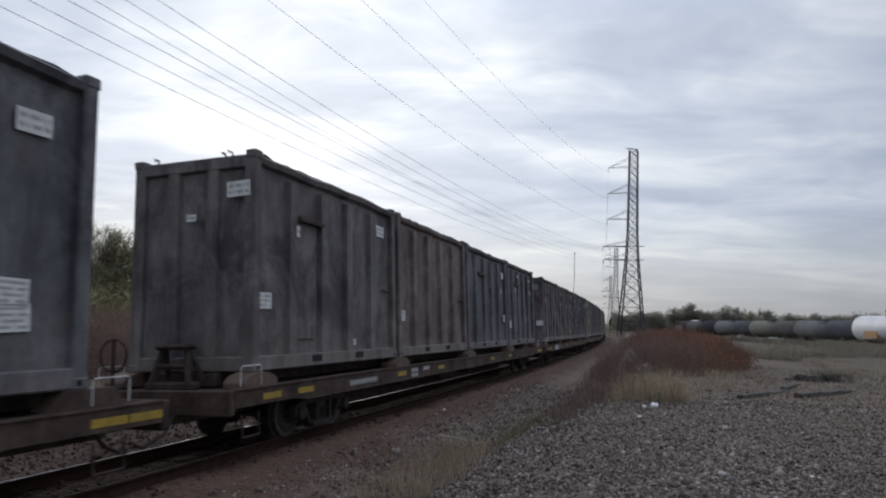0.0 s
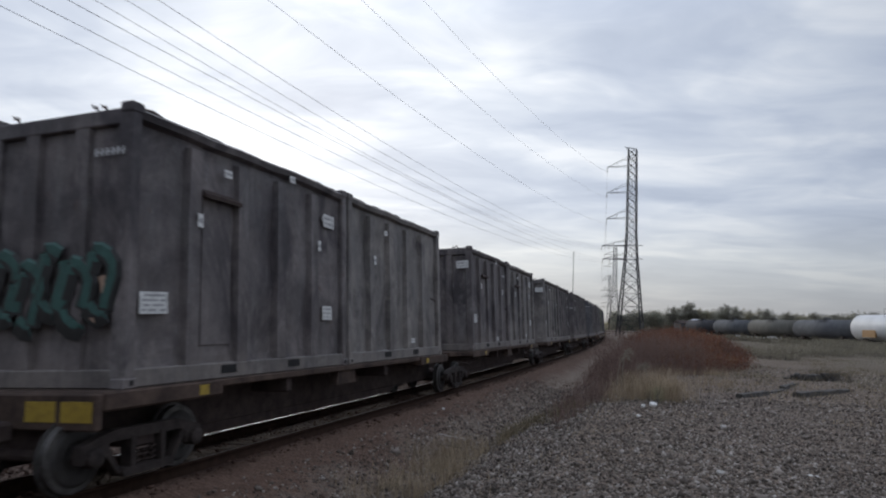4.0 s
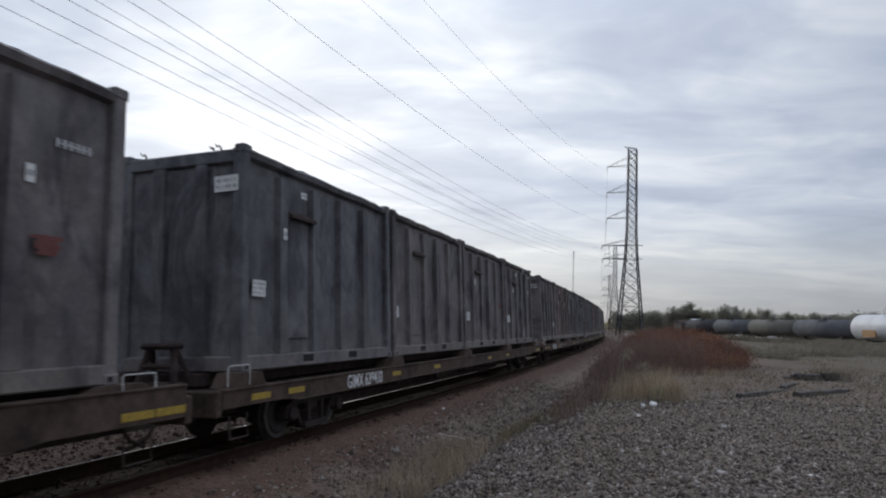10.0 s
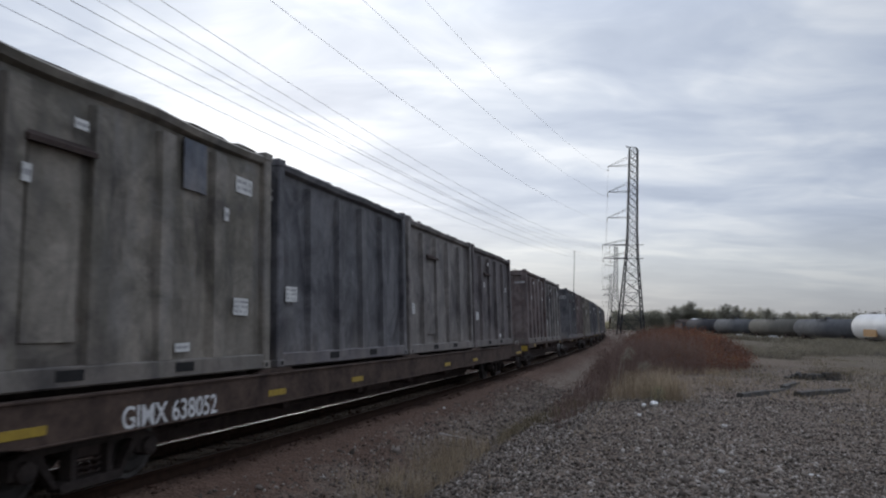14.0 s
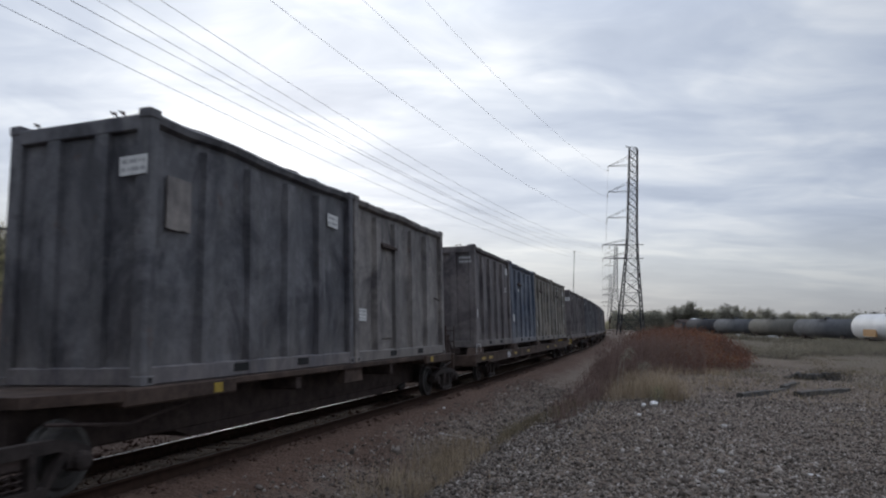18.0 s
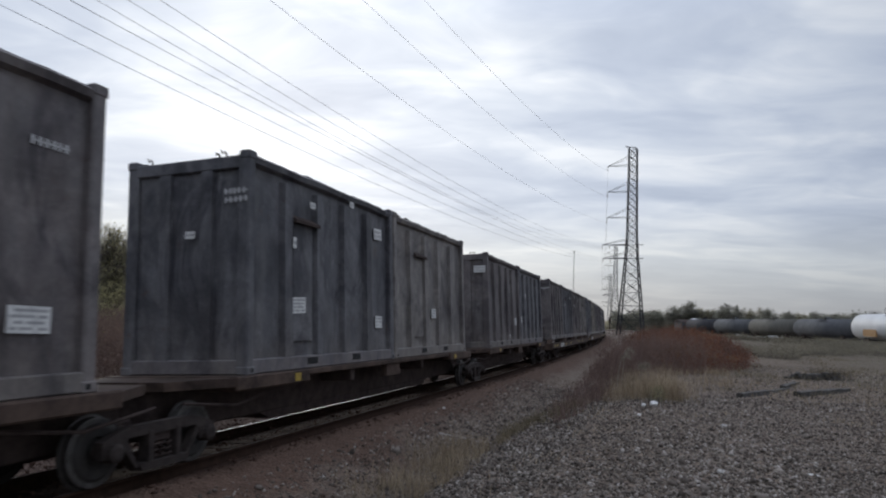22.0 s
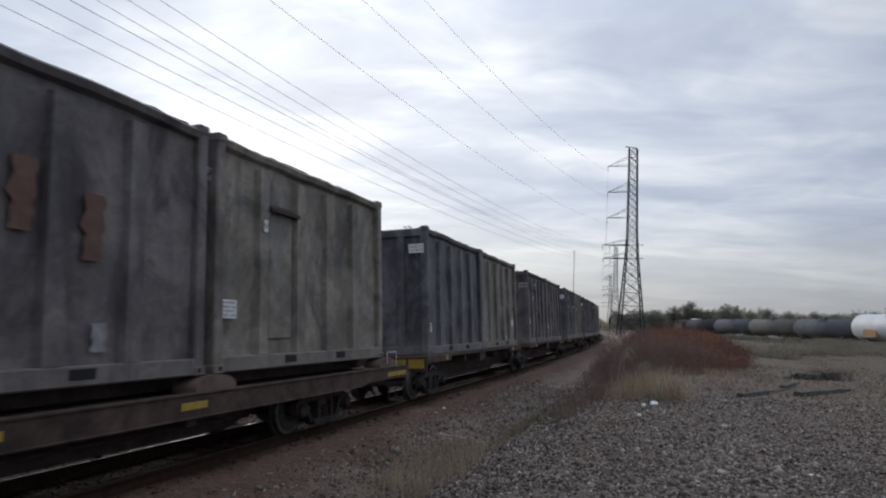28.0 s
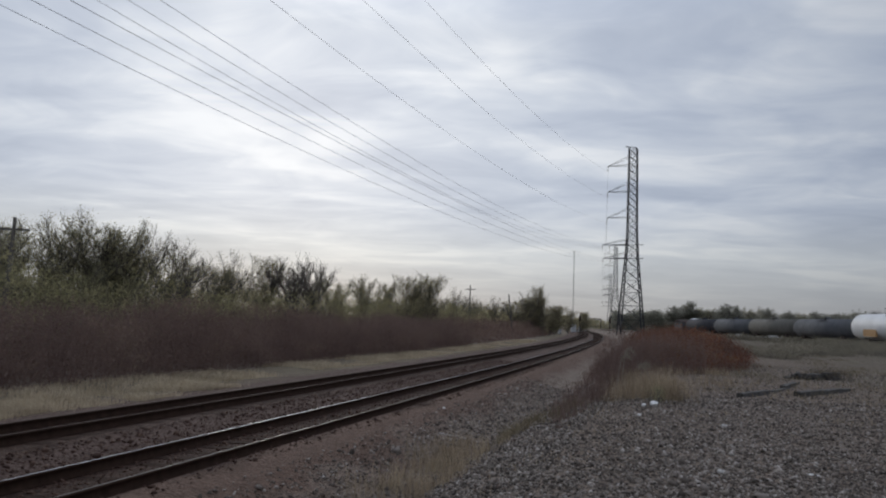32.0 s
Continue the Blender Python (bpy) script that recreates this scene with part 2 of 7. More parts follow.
M_TIE = simple("creosoted_timber", (0.020, 0.012, 0.009), (0.046, 0.029, 0.022), 5.0, 0.95, 0.0, 0.06)
M_OLDTIE = simple("weathered_timber", (0.028, 0.025, 0.023), (0.085, 0.078, 0.070), 6.0, 0.9)
M_GALV = simple("weathered_lattice_steel", (0.022, 0.023, 0.025), (0.042, 0.043, 0.046), 4.0, 0.6, 0.2)
M_WIRE = simple("weathered_aluminium_wire", (0.36, 0.365, 0.37), (0.46, 0.465, 0.47), 5.0, 0.5, 0.3)
M_INSUL = simple("brown_porcelain", (0.05, 0.035, 0.03), (0.08, 0.06, 0.05), 6.0, 0.3)
M_POLE = simple("weathered_pole_timber", (0.09, 0.08, 0.07), (0.15, 0.135, 0.12), 5.0, 0.9)
M_TANKGREY = simple("dull_grey_tank_paint", (0.084, 0.086, 0.095), (0.128, 0.131, 0.135), 0.7, 0.85, 0.0, 0.15)
M_TANKBROWN = simple("dusty_olive_tank_paint", (0.111, 0.107, 0.094), (0.156, 0.147, 0.130), 0.7, 0.85, 0.0, 0.15)
M_TANKWHITE = simple("white_tank_paint", (0.532, 0.540, 0.549), (0.629, 0.637, 0.645), 0.6, 0.5)
M_TANKDARK = simple("black_tank_paint", (0.039, 0.039, 0.044), (0.072, 0.072, 0.078), 0.7, 0.85, 0.0, 0.15)
M_ORANGE = simple("orange_panel", (0.40, 0.23, 0.10), (0.50, 0.31, 0.15), 1.5, 0.6)
M_ROOFWHITE = simple("white_building_panel", (0.62, 0.63, 0.64), (0.74, 0.75, 0.76), 0.5, 0.6)
M_WALLDARK = simple("dark_building_wall", (0.05, 0.05, 0.055), (0.09, 0.09, 0.095), 0.5, 0.7)
M_BOX = simple("pale_equipment_box", (0.34, 0.35, 0.36), (0.45, 0.46, 0.46), 3.0, 0.6)
M_LITTER = simple("white_litter", (0.62, 0.61, 0.58), (0.78, 0.77, 0.75), 9.0, 0.6)
M_ROCK = simple("pale_rock", (0.36, 0.34, 0.31), (0.50, 0.48, 0.45), 9.0, 0.8)
M_SEAT = simple("rusty_tan_casting", (0.058, 0.036, 0.028), (0.131, 0.089, 0.070), 2.5, 0.8)
M_BARK = simple("grey_brown_bark", (0.075, 0.064, 0.055), (0.13, 0.115, 0.10), 8.0, 0.9)


def leaf_mat(name, stops, rough=0.75, scale=0.35, thin=0.55, mixed=0.55):
    """Foliage or grass: each blade or leaf differs, and so do larger patches."""
    m = Mat(name, rough, 0.0, 0.2)
    g = m.nt.nodes.new("ShaderNodeNewGeometry")
    big = m.noise(m.coord(), scale, 4, 0.6)
    f = m.math("ADD", m.math("MULTIPLY", g.outputs["Random Per Island"], mixed), m.math("MULTIPLY", m.ramp(big, [(0.35, 0.0), (0.65, 1.0)]), 1 - mixed))
    m.color(m.ramp(f, stops))
    if thin:
        # thin leaves let light through
        tr = m.nt.nodes.new("ShaderNodeBsdfTranslucent")
        m.link(m.ramp(f, stops), tr.inputs[0])
        ms = m.nt.nodes.new("ShaderNodeMixShader")
        ms.inputs[0].default_value = thin
        m.link(m.b.outputs[0], ms.inputs[1])
        m.link(tr.outputs[0], ms.inputs[2])
        m.link(ms.outputs[0], m.nt.nodes["Material Output"].inputs[0])
    return m.m


M_THICKET = leaf_mat("dry_brown_thicket_leaf", [(0.0, (0.092, 0.063, 0.053)), (0.4, (0.162, 0.110, 0.091)), (0.75, (0.221, 0.153, 0.123)), (1.0, (0.270, 0.207, 0.151))], mixed=0.3, scale=0.5)
M_THICKTWIG = leaf_mat("red_brown_twig", [(0.0, (0.132, 0.088, 0.075)), (1.0, (0.255, 0.178, 0.150))], thin=0.0)
M_REDBUSH = leaf_mat("rust_red_leaf", [(0.0, (0.079, 0.048, 0.039)), (0.35, (0.121, 0.069, 0.050)), (0.6, (0.180, 0.075, 0.048)), (0.8, (0.212, 0.107, 0.060)), (1.0, (0.212, 0.160, 0.093))], mixed=0.35, scale=0.55)
M_OLIVELEAF = leaf_mat("olive_autumn_leaf", [(0.0, (0.243, 0.220, 0.129)), (0.5, (0.378, 0.336, 0.189)), (1.0, (0.547, 0.449, 0.266))], thin=0.65, mixed=0.35)
M_SHRUBLEAF = leaf_mat("olive_shrub_leaf", [(0.0, (0.199, 0.184, 0.101)), (0.5, (0.307, 0.281, 0.149)), (1.0, (0.445, 0.377, 0.210))], thin=0.65, mixed=0.35)
M_GREENLEAF = leaf_mat("dull_green_leaf", [(0.0, (0.222, 0.218, 0.139)), (0.5, (0.351, 0.322, 0.200)), (1.0, (0.514, 0.425, 0.277))], thin=0.65, mixed=0.4)
# skyline evergreens, paler than such leaves are: distance haze put into the colour
M_DARKLEAF = leaf_mat("dark_evergreen_leaf", [(0.0, (0.199, 0.204, 0.166)), (0.6, (0.306, 0.296, 0.240)), (1.0, (0.414, 0.382, 0.307))], thin=0.7, mixed=0.35)
M_STRAW = leaf_mat("dry_straw_grass", [(0.0, (0.182, 0.140, 0.096)), (0.5, (0.307, 0.239, 0.163)), (1.0, (0.447, 0.361, 0.250))], 0.8, 0.6, 0.35, 0.45)
M_VERGE = leaf_mat("pale_verge_grass", [(0.0, (0.27, 0.22, 0.15)), (0.5, (0.44, 0.36, 0.25)), (1.0, (0.60, 0.50, 0.36))], 0.8, 0.6, 0.35, 0.45)
M_WEED = leaf_mat("brown_green_weed", [(0.0, (0.112, 0.089, 0.058)), (0.5, (0.175, 0.143, 0.091)), (1.0, (0.245, 0.203, 0.130))], 0.8, 0.6, 0.35, 0.45)
M_YARDWEED = leaf_mat("grey_green_yard_weed", [(0.0, (0.15, 0.135, 0.098)), (0.5, (0.235, 0.212, 0.158)), (1.0, (0.33, 0.295, 0.225))], 0.8, 0.3, 0.4, 0.4)
M_STONE = leaf_mat("crushed_stone", [(0.0, (0.031, 0.025, 0.020)), (0.35, (0.088, 0.072, 0.060)), (0.6, (0.165, 0.139, 0.118)), (0.82, (0.27, 0.232, 0.20)), (0.95, (0.38, 0.345, 0.31)), (1.0, (0.56, 0.51, 0.47))], 0.85, 0.5, 0.0, 0.92)
M_BALLAST = leaf_mat("brown_ballast_stone", [(0.0, (0.068, 0.044, 0.034)), (0.6, (0.135, 0.096, 0.076)), (1.0, (0.25, 0.19, 0.155))], 0.9, 0.5, 0.0, 0.8)


def ground_material():
    """Bare ground whose make changes with the distance from the track: ballast, dirt, gravel, dry grass."""
    m = Mat("railside_ground", 0.92, 0.0, 0.2)
    uv = m.sep(m.tc.outputs["UV"])
    pos = m.coord()
    wob = m.math("MULTIPLY", m.math("SUBTRACT", m.noise(pos, 0.45, 5, 0.6), 0.5), 2.6)
    lat = m.math("ADD", m.math("MULTIPLY", m.math("SUBTRACT", uv[0], 0.5), 200.0), wob)
    stone = m.voronoi(pos, 19.0)
    sv = m.sep(stone)[0]
    fine = m.noise(pos, 9.0, 8, 0.7)
    patch = m.noise(pos, 0.22, 5, 0.6)
    gravel = m.ramp(m.math("ADD", m.math("MULTIPLY", sv, 0.6), m.math("MULTIPLY", fine, 0.4)), [(0.2, (0.075, 0.055, 0.043)), (0.55, (0.144, 0.108, 0.082)), (0.85, (0.251, 0.192, 0.148))])
    gravel = m.mix(m.ramp(patch, [(0.42, 0.0), (0.66, 0.7)]), gravel, (0.142, 0.110, 0.090))
    # dark brown track bed, darkened further for the shade under the train
    ballast = m.ramp(m.math("ADD", m.math("MULTIPLY", sv, 0.55), m.math("MULTIPLY", fine, 0.45)), [(0.2, (0.023, 0.011, 0.007)), (0.6, (0.045, 0.024, 0.015)), (0.9, (0.074, 0.040, 0.028))])
    greyb = m.ramp(m.math("ADD", m.math("MULTIPLY", sv, 0.55), m.math("MULTIPLY", fine, 0.45)), [(0.2, (0.056, 0.034, 0.026)), (0.6, (0.094, 0.061, 0.049)), (0.9, (0.138, 0.094, 0.076))])
    dirt = m.ramp(m.math("ADD", m.math("MULTIPLY", sv, 0.4), m.math("MULTIPLY", m.noise(pos, 2.2, 8, 0.7), 0.6)), [(0.3, (0.130, 0.100, 0.079)), (0.7, (0.238, 0.190, 0.152))])
    rusty = m.ramp(m.math("ADD", m.math("MULTIPLY", sv, 0.3), m.math("MULTIPLY", m.noise(pos, 3.0, 8, 0.7), 0.7)), [(0.3, (0.078, 0.047, 0.034)), (0.7, (0.146, 0.093, 0.068))])
    straw = m.ramp(m.noise(pos, 3.0, 8, 0.72), [(0.3, (0.100, 0.080, 0.055)), (0.7, (0.185, 0.150, 0.102))])
    scrub = m.ramp(m.noise(pos, 1.1, 8, 0.7), [(0.3, (0.078, 0.064, 0.046)), (0.7, (0.138, 0.114, 0.083))])

    def step(at, width):
        return m.ramp(m.math("ADD", m.math("DIVIDE", m.math("SUBTRACT", lat, at), width), 0.5), [(0.0, 0.0), (1.0, 1.0)])

    c = m.mix(step(-24.0, 6.0), scrub, dirt)
    c = m.mix(step(-11.6, 1.2), c, straw)
    c = m.mix(step(-8.3, 1.4), c, greyb)
    c = m.mix(step(-5.6, 0.7), c, ballast)
    c = m.mix(step(-2.2, 0.5), c, greyb)
    c = m.mix(step(-1.35, 0.6), c, ballast)
    c = m.mix(step(1.05, 0.5), c, rusty)
    c = m.mix(step(2.5, 0.9), c, dirt)
    c = m.mix(step(5.5, 1.6), c, gravel)
    c = m.mix(m.math("MULTIPLY", step(14.0, 9.0), m.ramp(patch, [(0.35, 0.45), (0.6, 1.0)])), c, scrub)
    m.color(c)
    m.bump(m.math("ADD", m.math("MULTIPLY", m.voronoi(pos, 19.0, "Distance"), -0.8), m.math("MULTIPLY", fine, 0.7)), 0.9, 0.05)
    return m.m


M_BEDSTONE = leaf_mat("dark_ballast_stone", [(0.0, (0.034, 0.019, 0.014)), (0.5, (0.066, 0.038, 0.028)), (1.0, (0.115, 0.072, 0.053))], 0.9, 0.5, 0.0, 0.8)
M_GROUND = ground_material()

# ---------- mesh helpers ----------


class MB:
    """Gathers vertices and faces of one mesh."""

    def __init__(self):
        self.v, self.f, self.mi = [], [], []

    def add(self, verts, faces, mat=0):
        o = len(self.v)
        self.v += [tuple(p) for p in verts]
        self.f += [tuple(i + o for i in f) for f in faces]
        self.mi += [mat] * len(faces)
        return self

    def box(self, lo, hi, c=0.0, mat=0):
        """A box from corner to corner, its edges cut off by c."""
        (x0, y0, z0), (x1, y1, z1) = lo, hi
        c = min(c, 0.45 * (x1 - x0), 0.45 * (y1 - y0), 0.45 * (z1 - z0))
        if c <= 0:
            vs = [(x, y, z) for z in (z0, z1) for y in (y0, y1) for x in (x0, x1)]
            return self.add(vs, [(0, 2, 3, 1), (4, 5, 7, 6), (0, 1, 5, 4), (2, 6, 7, 3), (0, 4, 6, 2), (1, 3, 7, 5)], mat)
        vs, idx = [], {}
        for i, sx in enumerate((x0, x1)):
            for j, sy in enumerate((y0, y1)):
                for k, sz in enumerate((z0, z1)):
                    dx, dy, dz = (c if i == 0 else -c), (c if j == 0 else -c), (c if k == 0 else -c)
                    for a, p in enumerate(((sx, sy + dy, sz + dz), (sx + dx, sy, sz + dz), (sx + dx, sy + dy, sz))):
                        idx[i, j, k, a] = len(vs)
                        vs.append(p)
        fs = []
        for i in (0, 1):
            q = [(i, 0, 0, 0), (i, 1, 0, 0), (i, 1, 1, 0), (i, 0, 1, 0)]
            fs.append([idx[t] for t in (q if i else q[::-1])])
            q = [(0, i, 0, 1), (0, i, 1, 1), (1, i, 1, 1), (1, i, 0, 1)]
            fs.append([idx[t] for t in (q if i else q[::-1])])
            q = [(0, 0, i, 2), (1, 0, i, 2), (1, 1, i, 2), (0, 1, i, 2)]
            fs.append([idx[t] for t in (q if i else q[::-1])])
        for i in (0, 1):
            for j in (0, 1):
                fs.append([idx[t] for t in ((i, j, 0, 0), (i, j, 0, 1), (i, j, 1, 1), (i, j, 1, 0))])
                fs.append([idx[t] for t in ((i, 0, j, 0), (i, 0, j, 2), (i, 1, j, 2), (i, 1, j, 0))])
                fs.append([idx[t] for t in ((0, i, j, 1), (0, i, j, 2), (1, i, j, 2), (1, i, j, 1))])
                for k in (0, 1):
                    fs.append([idx[i, j, k, a] for a in range(3)])
        return self.add(vs, fs, mat)

    def tube(self, pts, rad, n=6, mat=0, cap=True):
        """A round bar along points; rad one radius or one for each point."""
        pts = [Vector(p) for p in pts]
        rads = rad if isinstance(rad, (list, tuple)) else [rad] * len(pts)
        vs, fs = [], []
        for i, p in enumerate(pts):
            d = (pts[min(i + 1, len(pts) - 1)] - pts[max(i - 1, 0)]).normalized()
            a = d.cross(Vector((0, 0, 1)) if abs(d.z) < 0.9 else Vector((1, 0, 0))).normalized()
            b = d.cross(a)
            for k in range(n):
                t = 2 * math.pi * k / n
                vs.append(p + (a * math.cos(t) + b * math.sin(t)) * rads[i])
        for i in range(len(pts) - 1):
            for k in range(n):
                fs.append((i * n + k, i * n + (k + 1) % n, (i + 1) * n + (k + 1) % n, (i + 1) * n + k))
        if cap:
            fs.append(tuple(range(n))[::-1])
            fs.append(tuple(range((len(pts) - 1) * n, len(pts) * n)))
        return self.add(vs, fs, mat)

    def prism(self, outline, axis, lo, hi, mat=0):
        """An outline (2D, counter-clockwise) carried along axis 'x', 'y' or 'z' from lo to hi."""
        n = len(outline)

        def at(p, h):
            return {"x": (h, p[0], p[1]), "y": (p[0], h, p[1]), "z": (p[0], p[1], h)}[axis]

        vs = [at(p, lo) for p in outline] + [at(p, hi) for p in outline]
        fs = [(i, (i + 1) % n, n + (i + 1) % n, n + i) for i in range(n)] + [tuple(range(n))[::-1], tuple(range(n, 2 * n))]
        return self.add(vs, fs, mat)

    def mesh(self, name, *mats):
        me = bpy.data.meshes.new(name)
        me.from_pydata(self.v, [], self.f)
        for m in mats:
            me.materials.append(m)
        if len(mats) > 1:
            me.polygons.foreach_set("material_index", self.mi)
        bm = bmesh.new()
        bm.from_mesh(me)
        bmesh.ops.recalc_face_normals(bm, faces=bm.faces)
        bm.to_mesh(me)
        bm.free()
        me.update()
        return me


def np_mesh(name, V, F, mat, smooth=False):
    """A large mesh out of arrays; F has 3 or 4 corners a row."""
    me = bpy.data.meshes.new(name)
    V, F = np.asarray(V, np.float32), np.asarray(F, np.int32)
    n, k = F.shape
    me.vertices.add(len(V))
    me.vertices.foreach_set("co", V.ravel())
    me.loops.add(n * k)
    me.loops.foreach_set("vertex_index", F.ravel())
    me.polygons.add(n)
    me.polygons.foreach_set("loop_start", np.arange(0, n * k, k, dtype=np.int32))
    me.polygons.foreach_set("loop_total", np.full(n, k, np.int32))
    if smooth:
        me.polygons.foreach_set("use_smooth", np.ones(n, bool))
    me.materials.append(mat)
    me.update(calc_edges=True)
    me.validate()
    return me


def child(name, me, parent, label="", m=None):
    ob = new(name, me)
    ob.parent = parent
    if m is not None:
        ob.matrix_basis = m
    if label:
        ob["label"] = label
    return ob


def part(name, mb, mat, parent, label=""):
    """Links a gathered mesh as one object under a thing or part."""
    mats = mat if isinstance(mat, (list, tuple)) else (mat,)
    return child(name, mb.mesh(name, *mats), parent, label)


# ---------- the line: one long curve to the left, outer rail raised ----------
TRACK_D, TRACK_A0, TRACK_K, CANT, GAUGE_H, SPACING = 7.841, 0.33025, 0.00066, 0.0683, 0.755, 3.76


def track(s, left=0.0):
    """Plan position and heading of the near track's centre line, s metres along it; left: metres to its left."""
    a = TRACK_A0 - TRACK_K * s
    x = -TRACK_D + (math.cos(a) - math.cos(TRACK_A0)) / TRACK_K
    y = (math.sin(TRACK_A0) - math.sin(a)) / TRACK_K
    return x - math.cos(a) * left, y + math.sin(a) * left, a


def on_track(s, half):
    """Pose of a vehicle whose two supports stand half metres before and behind s."""
    x0, y0, _ = track(s - half)
    x1, y1, _ = track(s + half)
    return pose((x0 + x1) / 2, (y0 + y1) / 2, GAUGE_H * CANT, -math.degrees(CANT), 0, math.degrees(math.atan2(y1 - y0, x1 - x0)))


LATS = [-1000, -400, -150, -60, -24, -12, -9, -7.4, -5.7, -5.1, -2.41, -2.1, -1.35, 0.86, 1.0, 1.4, 1.75, 3.1, 3.8, 4.7, 5.8, 7.0, 30, 60, 2600]
HEIGHTS = [-0.6, -0.6, -0.5, -0.5, -0.4, -0.42, -0.5, -0.46, -0.26, -0.226, -0.043, -0.1, -0.226, -0.076, 0.0, 0.0, -0.04, -0.42, -0.38, 0.06, 0.5, 0.68, 0.74, 0.8, 0.8]


def ground_z(right):
    return float(np.interp(right, LATS, HEIGHTS))


def bump_z(x, y, right):
    """Small unevenness of the ground."""
    z = (0.1 if -6.0 < right < 2.0 else 1.0) * (0.05 * noise.noise((x * 0.35, y * 0.35, 0.3)) + 0.025 * noise.noise((x * 1.3, y * 1.3, 4.0)))
    if right > 7:
        z += min(1.0, (right - 7) / 10) * 0.14 * noise.noise((x * 0.11, y * 0.11, 7.0))
    return z if -40 < right < 60 and abs(y) < 200 else 0.0


def spot(s, right, dz=0.0):
    """A place on the ground, s along the line and so far to its right."""
    x, y, _ = track(s, -right)
    return Vector((x, y, ground_z(right) + bump_z(x, y, right) + dz))


def along(x, y):
    """s and the distance to the right of the track for a place in plan."""
    cx, cy = -TRACK_D - math.cos(TRACK_A0) / TRACK_K, math.sin(TRACK_A0) / TRACK_K
    r = math.hypot(x - cx, y - cy)
    a = math.atan2(-(y - cy), x - cx)
    return (TRACK_A0 - a) / TRACK_K, r - 1 / TRACK_K


def build_ground():
    rights = sorted(set([-1000, -700, -450, -300, -200, -140, -100, -70, -50, -38, -30, -24, -20, -17, -15, -13] + list(np.arange(-12, 14.01, 0.25)) + [15, 16, 18, 20, 23, 26, 30, 36, 44, 54, 66, 80, 100, 140, 200, 300, 500, 900, 1600, 2600] + LATS))
    ss = [-1800, -1200, -700, -400, -220, -120, -60, -30, -12] + list(np.arange(-6, 60, 0.5)) + list(np.arange(60, 140, 1.5)) + [150, 165, 180, 200, 225, 255, 290, 330, 380, 440, 520, 620, 760, 950, 1200, 1500, 1800]
    nr = len(rights)
    V, UV = [], []
    for s in ss:
        for r in rights:
            x, y, _ = track(s, -r)
            z = ground_z(r)
            z += bump_z(x, y, r)
            V.append((x, y, z))
            UV.append((r / 200 + 0.5, s / 200))
    F = [(i * nr + j, i * nr + j + 1, (i + 1) * nr + j + 1, (i + 1) * nr + j) for i in range(len(ss) - 1) for j in range(nr - 1)]
    me = np_mesh("ground", V, np.array(F)[:, ::-1], M_GROUND, True)
    if me.polygons[0].normal.z < 0:
        me.flip_normals()
    lay = me.uv_layers.new(name="UVMap")
    li = np.zeros(len(me.loops), np.int32)
    me.loops.foreach_get("vertex_index", li)
    lay.data.foreach_set("uv", np.asarray(UV, np.float32)[li].ravel())
    return tagged(new("ground", me), "bare railside ground of gravel, dirt and dry grass", "ground", kind="structure")


build_ground()


def sweep(outline, left, ss, mat, cant=True):
    """A rail: an outline (across to the left, up) carried along the line."""
    V, F, n = [], [], len(outline)
    for s in ss:
        for p, h in outline:
            x, y, _ = track(s, left + p)
            V.append((x, y, h + (-CANT * (left + p - (SPACING if left > 2 else 0)) + GAUGE_H * CANT if cant else 0)))
    for i in range(len(ss) - 1):
        for k in range(n):
            F.append((i * n + k, i * n + (k + 1) % n, (i + 1) * n + (k + 1) % n, (i + 1) * n + k))
    return np_mesh("rail", V, F, mat)


def build_track(name, offset, top_mats, label):
    root = tagged(new(name), label, "railway track", "tracks")
    foot = [(-0.07, -0.18), (0.07, -0.18), (0.07, -0.168), (0.012, -0.15), (0.012, -0.05), (0.035, -0.036), (0.036, -0.010), (0.026, -0.002), (-0.026, -0.002), (-0.036, -0.010), (-0.035, -0.036), (-0.012, -0.05), (-0.012, -0.15), (-0.07, -0.168)]
    head = [(-0.010, -0.006), (0.010, -0.006), (0.008, 0.0), (-0.008, 0.0)]
    ss = list(np.arange(-90, 160, 2.0)) + list(np.arange(160, 700, 8.0))
    for side, top in zip((-1, 1), top_mats):
        rail = child("rail", sweep(foot, offset + side * GAUGE_H, ss, M_RAIL), root)
        child("rail_head", sweep(head, offset + side * GAUGE_H, ss, top), rail, "worn running surface")
    tie = MB().box((-0.115, -1.3, -0.36), (0.115, 1.3, -0.175), 0.015).mesh("tie", M_TIE)
    rng = random.Random(5 + int(offset))
    far = MB()
    for i in range(560):
        s = -2 + i * 0.54
        if i < 170:
            x, y, a = track(s, offset)
            m = pose(x, y, GAUGE_H * CANT + rng.uniform(-0.012, 0.004), -math.degrees(CANT), 0, 90 - math.degrees(a) + rng.uniform(-1.5, 1.5))
            child("tie", tie, root, m=m)
        else:
            x, y, a = track(s, offset)
            m = pose(x, y, GAUGE_H * CANT, -math.degrees(CANT), 0, 90 - math.degrees(a))
            far.add([m @ v.co for v in tie.vertices], [tuple(p.vertices) for p in tie.polygons])
    tagged(part("distant_timber", far, M_TIE, root), kind="stuff")
    return root


# near head first, darker; the far one's stronger gleam is in its colour
build_track("railway_track", 0.0, (M_RAILMID, M_RAILTOP), "main track with bright worn rails on dark ties")
build_track("railway_track", SPACING, (M_RAILDULL, M_RAILDULL), "second track with rusty rails on dark ties")

# ---------- the train ----------
SPEED = 22.4  # metres a second, towards smaller s
